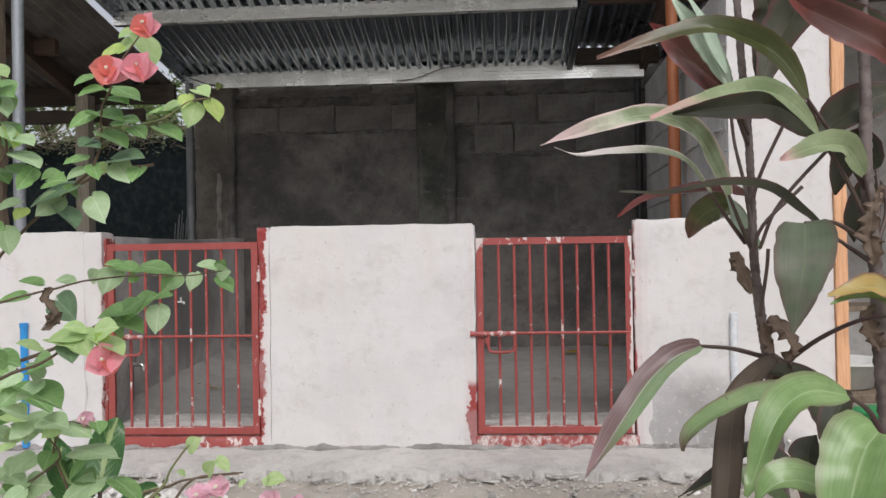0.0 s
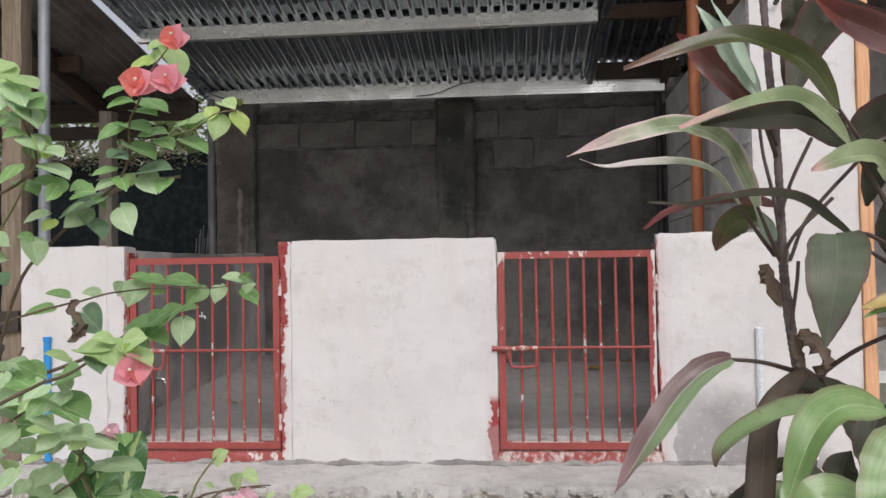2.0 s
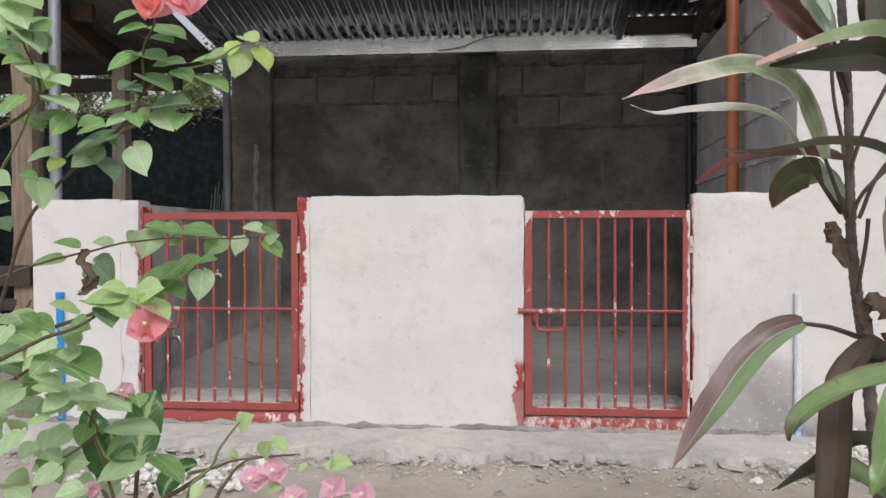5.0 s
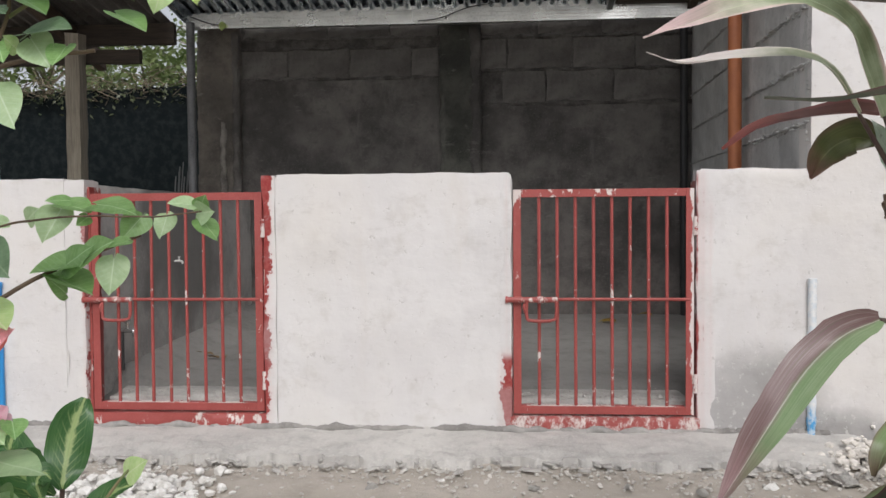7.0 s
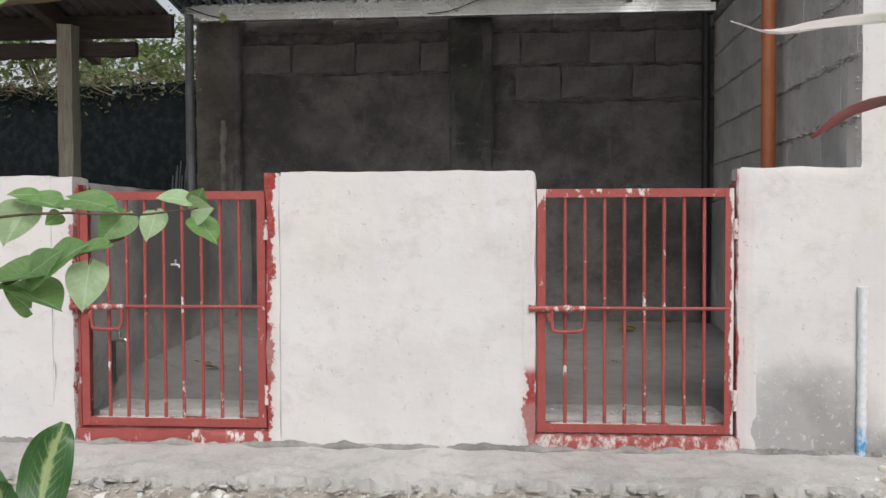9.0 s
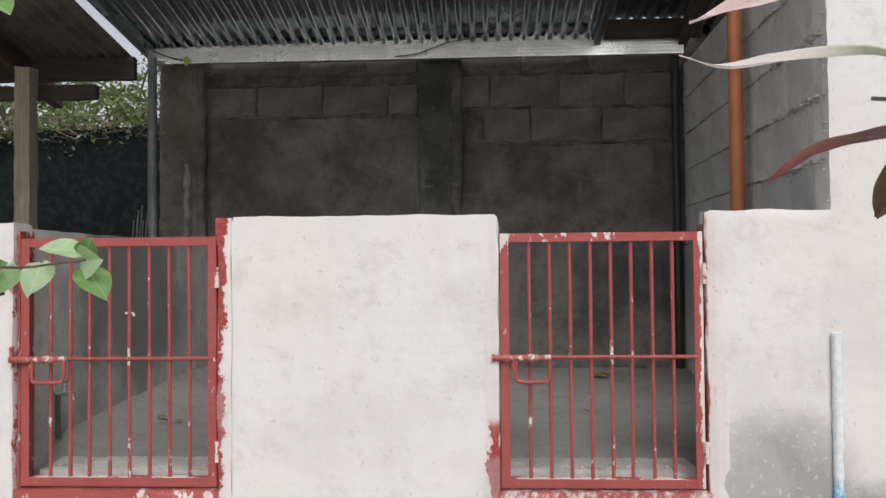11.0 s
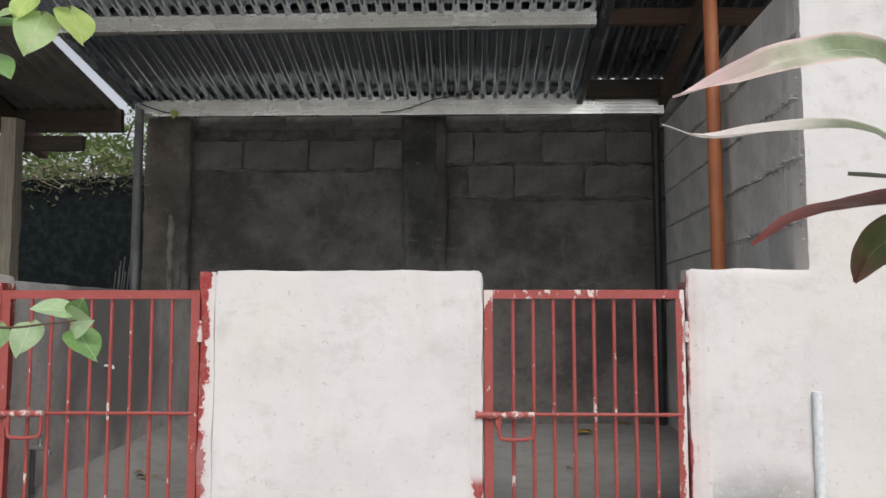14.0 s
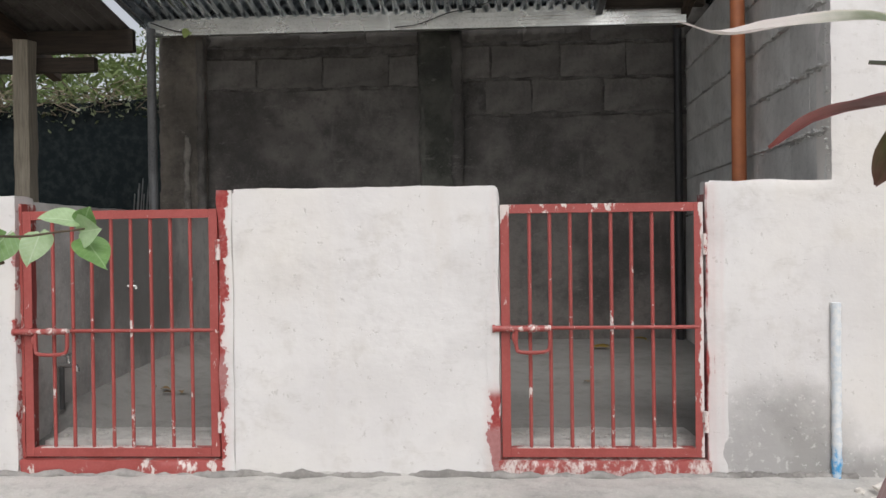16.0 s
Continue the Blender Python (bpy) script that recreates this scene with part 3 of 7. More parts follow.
def rough_joint(z, y0, y1, thick=0.016, seed=0.0):
    """Squeezed-out mortar along a bed joint."""
    bm = bmesh.new()
    n = 90
    ring = 6
    rows = []
    for i in range(n + 1):
        y = y0 + (y1 - y0) * i / n
        k = max(0.15, 0.75 + 1.1 * noise.noise(Vector((y * 14, seed, z))) + 0.6 * noise.noise(Vector((y * 45, seed, z))))
        rows.append([bm.verts.new((0.012 - 0.02 * k * math.sin(math.pi * a / (ring - 1)), y, z + thick * k * (0.7 * (a / (ring - 1)) * 2 - 0.7) + 0.006 * noise.noise(Vector((y * 20, 3, z))))) for a in range(ring)])
    for a, b in zip(rows, rows[1:]):
        for k in range(ring - 1):
            bm.faces.new((a[k], a[k + 1], b[k + 1], b[k]))
    bmesh.ops.recalc_face_normals(bm, faces=bm.faces[:])
    return bm


for k in range(5):
    z0 = 0.873 + 0.2165 * k
    ys = [0.015] + [0.36 - (0.2 if k % 2 else 0.0) + 0.41 * i for i in range(5)] + [2.27]
    for a, b in zip(ys, ys[1:]):
        if b - a < 0.05:
            continue
        o = block(wall_side, a + 0.0004, b - 0.0004, 0, z0 + 0.005, z0 + 0.2115, mat_side, 0.03, False)
        o.location = (0.006 + random.uniform(-0.0015, 0.0015), a + 0.0004, z0 + 0.005)
    part("mortar_joint", rough_joint(z0, 0.0, 2.25, 0.007, k), mat_joint, wall_side, "rough squeezed-out mortar", False)

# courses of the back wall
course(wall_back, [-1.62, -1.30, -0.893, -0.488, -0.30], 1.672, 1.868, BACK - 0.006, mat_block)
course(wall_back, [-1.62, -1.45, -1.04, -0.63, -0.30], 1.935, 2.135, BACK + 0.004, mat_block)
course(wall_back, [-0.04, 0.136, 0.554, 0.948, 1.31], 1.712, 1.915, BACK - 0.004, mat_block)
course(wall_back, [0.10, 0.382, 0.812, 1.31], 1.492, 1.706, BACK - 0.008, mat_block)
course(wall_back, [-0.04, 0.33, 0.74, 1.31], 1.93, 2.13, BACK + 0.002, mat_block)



def mortar_bead(x0, x1, z, thick=0.01):
    """Uneven mortar pressed out along a bed joint of the back wall."""
    n = round((x1 - x0) / 0.018)
    line, rad = [], []
    for i in range(n + 1):
        x = x0 + (x1 - x0) * i / n
        line.append((x, BACK + 0.004 + 0.006 * noise.noise(Vector((x * 9, z, 1))), z + 0.007 * noise.noise(Vector((x * 6, z, 7))) + 0.004 * noise.noise(Vector((x * 25, z, 3)))))
        rad.append(max(0.002, thick * (0.9 + 1.2 * noise.noise(Vector((x * 11, z, 5))) + 0.5 * noise.noise(Vector((x * 40, z, 2))))))
    part("mortar_joint", tube(line, rad, 7), mat_mortar, wall_back, "rough mortar pressed out of a joint", True)


for x0, x1, z in ((-1.62, -0.3, 1.672), (-1.62, -0.3, 1.872), (-1.62, -0.3, 1.932), (0.0, 1.31, 1.49), (-0.03, 1.31, 1.709), (-0.03, 1.31, 1.921)):
    mortar_bead(x0, x1, z, 0.016 if z < 1.7 else 0.011)

# ---- new roof ----
def roof_z(y):
    return 2.1 + (5.66 - y) * 0.194


def rafter_z(y):
    return 1.998 + (5.697 - y) * 0.217


def skew(bm):
    """The edge towards the lean-to runs out of square, wider at the front."""
    for v in bm.verts:
        v.co.x -= 0.078 * (5.697 - v.co.y)
    return bm


def corrugated(x0, x1, y0, y1, zfun, pitch=0.0755, amp=0.019, per=12, seed=0.0, ny=10, ridge=1.0):
    bm = bmesh.new()
    n = round((x1 - x0) / pitch * per)
    rows = []
    for j in range(ny + 1):
        y = y0 + (y1 - y0) * j / ny
        row = []
        for i in range(n + 1):
            x = x0 + (x1 - x0) * i / n
            z = zfun(y) + amp * (2 * (0.5 + 0.5 * math.cos(2 * math.pi * x / pitch)) ** ridge - 1) + 0.004 * noise.noise(Vector((x * 2, y * 2, seed)))
            row.append(bm.verts.new((x, y, z)))
        rows.append(row)
    for a, b in zip(rows, rows[1:]):
        for i in range(n):
            bm.faces.new((a[i], b[i], b[i + 1], a[i + 1]))
    return bm


roof = empty("roof", (0, 0, 0))
tagged(roof, "new galvanised corrugated roof on steel purlins", "roof", kind="structure")
for i, (a, b) in enumerate(((-2.09, -1.22), (-1.26, -0.46), (-0.50, 0.26), (0.22, 0.762))):
    bm = corrugated(a, b, 3.78, 5.80, lambda y, i=i: roof_z(y) + 0.003 * (i % 2), seed=i, ridge=1.7, ny=24)
    # cut along the edge rafter
    for v in bm.verts:
        v.tag = v.co.x < -1.922 - 0.078 * (5.697 - v.co.y)
    bmesh.ops.delete(bm, geom=[v for v in bm.verts if v.tag], context="VERTS")
    part("roof_sheet", bm, mat_sheet, roof, smooth=True)


def channel(x0, x1, y, z0, h=0.08, w=0.045, t=0.004, lip=0.014, rise=0.0):
    """A lipped C purlin along x: web to the front, flanges to the back."""
    bm = bmesh.new()
    add_box(bm, x0, x1, y, y + t, z0, z0 + h)
    add_box(bm, x0, x1, y + t, y + w, z0, z0 + t)
    add_box(bm, x0, x1, y + t, y + w, z0 + h - t, z0 + h)
    add_box(bm, x0, x1, y + w - t, y + w, z0 + t, z0 + lip)
    add_box(bm, x0, x1, y + w - t, y + w, z0 + h - lip, z0 + h - t)
    for zz in (0.25, 0.5, 0.75):
        add_box(bm, x0, x1, y - 0.006, y, z0 + h * zz - 0.004, z0 + h * zz + 0.004)
    for v in bm.verts:
        v.co.z += rise * (v.co.x - x0) / (x1 - x0)
    return bm


part("purlin", channel(-1.93, 1.265, 5.66, 1.975, 0.085), mat_purlin, roof, "bright galvanised steel purlin")
part("purlin", channel(-1.90, 0.74, 5.70, 2.042, 0.04, 0.04, rise=0.024), mat_purlin, roof, "bright galvanised steel purlin")
part("purlin", channel(-2.01, 0.728, 4.775, 2.176, 0.08, rise=0.02), mat_purlin, roof, "bright galvanised steel purlin")
part("purlin", channel(-2.07, 0.74, 3.86, 2.355, 0.08, rise=0.02), mat_purlin, roof, "bright galvanised steel purlin")


def sloped_beam(x0, x1, ya, yb, za, zb, h):
    bm = bmesh.new()
    vs = [bm.verts.new(p) for x in (x0, x1) for p in ((x, ya, za), (x, yb, zb), (x, yb, zb + h), (x, ya, za + h))]
    for f in ((0, 1, 2, 3), (7, 6, 5, 4), (0, 4, 5, 1), (1, 5, 6, 2), (2, 6, 7, 3), (3, 7, 4, 0)):
        bm.faces.new([vs[i] for i in f])
    bmesh.ops.recalc_face_normals(bm, faces=bm.faces[:])
    bmesh.ops.bevel(bm, geom=bm.edges[:], offset=0.004, segments=1, affect="EDGES")
    return bm


part("rafter", skew(merge(sloped_beam(-1.915, -1.9, 3.78, 5.70, rafter_z(3.78), rafter_z(5.7), 0.085), sloped_beam(-1.9, -1.875, 3.78, 5.70, rafter_z(3.78) + 0.004, rafter_z(5.7) + 0.004, 0.012), sloped_beam(-1.9, -1.875, 3.78, 5.70, rafter_z(3.78) + 0.068, rafter_z(5.7) + 0.068, 0.012))), mat_rafter, roof, "bright galvanised steel edge rafter")
part("rafter", sloped_beam(0.745, 0.785, 3.78, 5.66, roof_z(3.78) - 0.09, roof_z(5.66) - 0.07, 0.06), mat_side_sheet, roof)

# ---- older roof over the side strip ----
roof2 = empty("roof_side", (0, 0, 0))
tagged(roof2, "old dark corrugated roof on brown timber beside the new one", "roof", kind="structure")


def roof2_z(y):
    return 2.16 + (5.75 - y) * 0.27


part("roof_sheet", corrugated(0.70, 1.42, 3.70, 5.735, lambda y: roof2_z(y) + 0.03, seed=7), mat_side_sheet, roof2, smooth=True)
part("roof_sheet", corrugated(1.38, 2.30, 3.70, 6.30, lambda y: roof2_z(y) + 0.033, seed=8), mat_side_sheet, roof2, smooth=True)
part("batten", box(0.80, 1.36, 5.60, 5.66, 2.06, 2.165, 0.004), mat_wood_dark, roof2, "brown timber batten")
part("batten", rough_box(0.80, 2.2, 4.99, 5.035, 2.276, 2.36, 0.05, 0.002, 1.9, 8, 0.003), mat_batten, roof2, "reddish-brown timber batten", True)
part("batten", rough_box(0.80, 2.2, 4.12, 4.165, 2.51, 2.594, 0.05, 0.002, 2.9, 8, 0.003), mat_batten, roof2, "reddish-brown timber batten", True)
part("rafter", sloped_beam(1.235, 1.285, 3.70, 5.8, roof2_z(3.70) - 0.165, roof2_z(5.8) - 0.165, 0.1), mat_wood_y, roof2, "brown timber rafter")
plate = link("wall_plate", rough_box(1.205, 1.75, FRONT - 0.012, FRONT + 0.1, 1.957, 2.06, 0.03, 0.002, 5.1, 7, 0.004), mat_plate, smooth=True)
tagged(plate, "tan timber plate laid along the top of the tall pier", "timber")
part("beam_end", rough_box(1.168, 1.204, FRONT - 0.02, FRONT + 0.12, 1.928, 2.05, 0.015, 0.002, 5.7, 12, 0.012), mat_plate, plate, "rounded pale end of a timber", True)
hook = link("cable_end", tube(curve([(1.366, FRONT - 0.018, 2.0), (1.364, FRONT - 0.026, 1.95), (1.352, FRONT - 0.03, 1.912), (1.338, FRONT - 0.028, 1.892), (1.33, FRONT - 0.024, 1.878)], 5), [0.0035] * 11 + [0.004, 0.006, 0.009, 0.012, 0.011, 0.009, 0.009, 0.012, 0.008, 0.004], 8), plain("black_rubber", (0.025, 0.024, 0.024), 0.6), smooth=True)
tagged(hook, "short black cable end hanging down from the timber plate", "cable")

# ---- old lean-to roof on the other side ----
roof3 = empty("roof_lean_to", (0, 0, 0))
tagged(roof3, "old dark sheet roof on brown timbers over the neighbouring strip", "roof", kind="structure")


def roof3_z(y):
    return 1.93 + (5.8 - y) * 0.24


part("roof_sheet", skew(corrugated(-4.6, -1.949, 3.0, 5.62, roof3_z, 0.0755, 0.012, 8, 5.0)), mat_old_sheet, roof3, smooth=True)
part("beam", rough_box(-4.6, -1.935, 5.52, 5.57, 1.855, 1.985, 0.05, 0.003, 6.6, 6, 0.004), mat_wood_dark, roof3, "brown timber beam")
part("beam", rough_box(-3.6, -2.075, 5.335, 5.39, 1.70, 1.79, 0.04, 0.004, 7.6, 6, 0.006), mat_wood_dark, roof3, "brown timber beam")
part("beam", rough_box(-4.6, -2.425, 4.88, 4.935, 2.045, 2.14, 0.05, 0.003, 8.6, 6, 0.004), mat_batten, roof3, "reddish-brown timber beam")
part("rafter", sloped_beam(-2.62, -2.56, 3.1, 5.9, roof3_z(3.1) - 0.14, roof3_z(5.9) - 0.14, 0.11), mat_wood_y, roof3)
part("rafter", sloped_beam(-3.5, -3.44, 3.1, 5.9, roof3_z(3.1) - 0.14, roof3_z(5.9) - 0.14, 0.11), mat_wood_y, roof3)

# ---- room beyond the tall wall ----
tagged(link("wall_room", box(1.4, 4.6, 6.3, 6.42, -0.16, 2.7), mat_partition), "plain grey cement wall of the next room", "wall", kind="structure")
tagged(link("wall_room_side", box(4.5, 4.6, 3.62, 6.3, -0.16, 2.7), mat_partition), "plain grey cement wall of the next room", "wall", kind="structure")
tagged(link("ceiling", box(2.24, 4.7, 3.4, 6.5, 2.62, 2.7), mat_old_sheet), "dark ceiling of the next room", "ceiling", kind="structure")
jamb = link("door_frame", rough_box(1.664, 1.716, FRONT - 0.012, FRONT + 0.13, -0.16, 1.955, 0.03, 0.0015, 3.7, 6, 0.003), mat_jamb)
tagged(jamb, "orange-brown timber door post at the wall's end", "door frame", kind="structure")

# ---- gates ----
mat_bolt = red_paint("red_enamel_bolt", 0.5, None, 35, 0.08)
mat_ledge = red_paint("red_enamel_ledge", 0.47, None, 16)
mat_hinge = red_paint("red_enamel_rubbed", 0.44, None, 45)
mat_red_bare = red_paint("red_enamel_bare_top", 0.6, 0.785)


def gate(x0, x1, z0, z1, y, label, left=mat_red, top=mat_red, right=mat_red_bar):
    g = empty("gate", (x0, y, z0))
    inv = Matrix.Translation((-x0, -y, -z0))
    w, d = 0.03, 0.03

    def put(name, bm, mat=mat_red, lab=""):
        bmesh.ops.transform(bm, matrix=inv, verts=bm.verts)
        return part(name, bm, mat, g, lab)

    def angle(a0, a1, b0, b1, flange):
        return merge(box(a0, a1, y - 0.004, y, b0, b1, 0.001), box(*flange, y, y + d, *((b0, b1) if flange[1] - flange[0] < 0.01 else (b0, b0 + 0.004)), 0.0008))

    put("frame_side", angle(x0, x0 + w, z0, z1, (x0, x0 + 0.004)), left)
    put("frame_side", angle(x1 - w, x1, z0, z1, (x1 - 0.004, x1)), right)
    put("frame_top", merge(box(x0 + w, x1 - w, y - 0.004, y, z1 - w, z1, 0.001), box(x0, x1, y, y + d, z1 - 0.004, z1, 0.0008)), top)
    put("frame_bottom", box(x0 + w, x1 - w, y - 0.004, y, z0, z0 + w, 0.001), mat_red)
    put("frame_ledge", box(x0 + w, x1 - w, y, y + d, z0 + w - 0.004, z0 + w + 0.001, 0.0008), mat_ledge, "ledge of the frame, paint worn to white")
    n = 8
    for i in range(n):
        x = x0 + w + (x1 - x0 - 2 * w) * (i + 1) / (n + 1)
        lean = random.uniform(-0.003, 0.003)
        put("bar", tube([(x + lean, y + 0.01, z0 + 0.02), (x + lean * 0.5, y + 0.01 + random.uniform(-0.002, 0.002), (z0 + z1) / 2), (x, y + 0.01, z1 - 0.02)], 0.0065, 8), mat_red_bar)
    zr = z0 + 0.436
    put("rail", tube([(x0 + w * 0.5, y - 0.001, zr), (x1 - w * 0.5, y - 0.001, zr)], 0.0065, 8))
    # slide bolt with its loop handle
    bolt = put("bolt", tube([(x0 - 0.03, y - 0.018, zr), (x0 - 0.022, y - 0.018, zr), (x0 - 0.02, y - 0.018, zr), (x0 + 0.165, y - 0.018, zr)], [0.014, 0.014, 0.0105, 0.0105], 12), mat_bolt, "worn round slide bolt")
    sub = part("handle_loop", tube(curve([(x0 + 0.05, y - 0.02, zr - 0.005), (x0 + 0.05, y - 0.022, zr - 0.06), (x0 + 0.065, y - 0.024, zr - 0.078), (x0 + 0.14, y - 0.024, zr - 0.078), (x0 + 0.16, y - 0.022, zr - 0.062), (x0 + 0.162, y - 0.02, zr - 0.005)], 5), 0.0065, 8), mat_red, bolt)
    sub.data.transform(inv)
    for cx in (0.02, 0.1):
        c = part("guide", tube([(x0 + cx - 0.012, y - 0.014, zr), (x0 + cx + 0.012, y - 0.014, zr)], 0.0135, 10), mat_bolt, bolt)
        c.data.transform(inv)
    put("hasp", merge(tube(curve([(x0 + 0.045, y - 0.012, zr - 0.012), (x0 + 0.04, y - 0.02, zr - 0.03), (x0 + 0.05, y - 0.016, zr - 0.055)], 4), 0.006, 8)), mat_red_worn)
    for zh in (z1 - 0.14, z0 + 0.12):
        put("hinge", tube([(x1 + 0.004, y - 0.008, zh - 0.035), (x1 + 0.004, y - 0.008, zh + 0.035)], 0.009, 10), mat_hinge, "small barrel hinge, paint worn to white")
    return tagged(g, label, "gate", "pen gates")


gate(-1.512, -0.826, 0.0, 0.852, FRONT + 0.012, "red-painted iron bar gate with chipped paint, closed by a slide bolt")
gate(0.142, 0.815, 0.0, 0.852, FRONT + 0.012, "red-painted iron bar gate, paint worn to white along its frame", mat_red_bare, red_paint("red_enamel_rubbed_top", 0.545, None, 18), red_paint("red_enamel_peeled_edge", 0.585, None, 22, 0.02, 0.661))

# ---- pipes ----
mat_blue = plain("blue_pvc", (0.03, 0.27, 0.62), 0.4, (0.02, 0.2, 0.5), 6)


def splashed(name):
    m = Mat(name, 0.6)
    x, y, z = m.axes()
    a = m.noise(40, 5, 0.7, (1, 1, 0.5))
    f = m.span(m.math("ADD", z, m.math("MULTIPLY", m.math("SUBTRACT", a, 0.5), 0.2)), 0.0, 0.05)
    c = m.mix(m.span(m.noise(60, 4), 0.38, 0.6, 0.35, 1), (0.5, 0.57, 0.63), (0.68, 0.69, 0.69))
    m.color(m.mix(f, m.mix(m.span(m.noise(50, 4, 0.7), 0.4, 0.6), (0.05, 0.3, 0.6), (0.45, 0.55, 0.64)), c))
    m.bump(a, 0.5, 0.003)
    return m.m


run = [(1.236 + 0.0015 * noise.noise(Vector((i * 0.3, 1, 2))), FRONT - 0.012 + 0.004 * max(0, 4 - i) / 4, -0.06 + 0.575 * i / 40) for i in range(41)]
p = link("water_pipe", tube(run, [0.0145 + 0.004 * max(0.0, noise.noise(Vector((i * 0.45, 4, 1))) + 0.3) for i in range(41)], 14), splashed("whitewashed_pipe"), smooth=True)
tagged(p, "blue plastic pipe splashed with whitewash, upright against the wall", "pipe")
p = link("water_pipe", tube([(-1.884, FRONT - 0.012, -0.05), (-1.886, FRONT - 0.013, 0.25), (-1.888, FRONT - 0.013, 0.50)], 0.016, 14), mat_blue, smooth=True)
tagged(p, "bright blue plastic pipe upright against the wall", "pipe")
part("pipe_end", tube([(-1.888, FRONT - 0.013, 0.485), (-1.888, FRONT - 0.013, 0.506)], 0.0185, 14), mat_blue, p)
p = link("drain_pipe", tube([(1.197, 4.484, 0.1), (1.197, 4.484, 1.2), (1.192, 4.484, 2.36)], 0.031, 18), mat_orange, smooth=True)
tagged(p, "orange plastic drain pipe standing beside the block wall", "pipe")
p = link("roof_post", tube([(-1.943, FRONT + 0.06, 0.88), (-1.943, FRONT + 0.06, 2.36)], 0.026, 16), mat_pipe_galv, smooth=True)
tagged(p, "grey galvanised pipe post standing on the low wall", "post")
p = link("roof_post", tube([(-1.86, 5.60, -0.1), (-1.86, 5.60, 2.0)], 0.026, 14), galvanised("dull_pipe", (0.2, 0.205, 0.21), 0.6, (0.13, 0.133, 0.135), 0.4), smooth=True)
tagged(p, "grey galvanised pipe post under the purlin", "post")
p = link("conduit", tube([(1.255, BACK - 0.03, 0.1), (1.25, BACK - 0.03, 2.1)], 0.024, 12), plain("black_pvc", (0.03, 0.03, 0.032), 0.5), smooth=True)
tagged(p, "black pipe upright in the corner of the block walls", "pipe")

# ---- timbers of the lean-to ----
p = link("timber_post", rough_box(-2.13, -2.03, FRONT + 0.02, FRONT + 0.12, -0.15, 2.4, 0.04, 0.004, 3.0, 8, 0.006), mat_wood, smooth=True)
tagged(p, "weathered brown timber post beside the low wall", "post")
p = link("timber_post", rough_box(-2.492, -2.402, 5.24, 5.33, -0.15, 1.872, 0.03, 0.003, 5.0, 7, 0.004), mat_wood_grey, smooth=True)
tagged(p, "weathered brown timber post carrying the lean-to roof", "post")
p = link("rail_board", rough_box(-3.4, -2.03, FRONT - 0.005, FRONT + 0.02, 0.53, 0.625, 0.05, 0.003, 6.0, 8, 0.004), mat_wood_dark, smooth=True)
tagged(p, "weathered brown timber rail nailed to a post", "rail")
p = link("rail_board", rough_box(-3.4, -2.11, FRONT + 0.02, FRONT + 0.05, 0.42, 0.47, 0.05, 0.003, 8.0, 8, 0.004), mat_wood_dark, smooth=True)
tagged(p, "dark timber rail nailed to a post", "rail")

# ---- fence behind ----
bm = bmesh.new()
rows = []
for i in range(61):
    x = -5.6 + 4.2 * i / 60
    top = 1.815 + 0.05 * noise.noise(Vector((x * 1.5, 0, 0))) + 0.03 * noise.noise(Vector((x * 9, 0, 0))) + 0.02 * (x + 3)
    rows.append([bm.verts.new((x, 6.9 + 0.04 * noise.noise(Vector((x * 3, k * 0.4, 2))), -0.16 + (top + 0.16) * k / 10)) for k in range(11)])
for a, b in zip(rows, rows[1:]):
    for k in range(10):
        bm.faces.new((a[k], b[k], b[k + 1], a[k + 1]))
r = bmesh.ops.extrude_face_region(bm, geom=bm.faces[:])
bmesh.ops.translate(bm, verts=[v for v in r["geom"] if isinstance(v, bmesh.types.BMVert)], vec=(0, 0.02, 0))
tagged(link("net_fence", bm, mat_net, smooth=True), "dark sagging shade-net fence behind the lean-to", "fence", kind="structure")

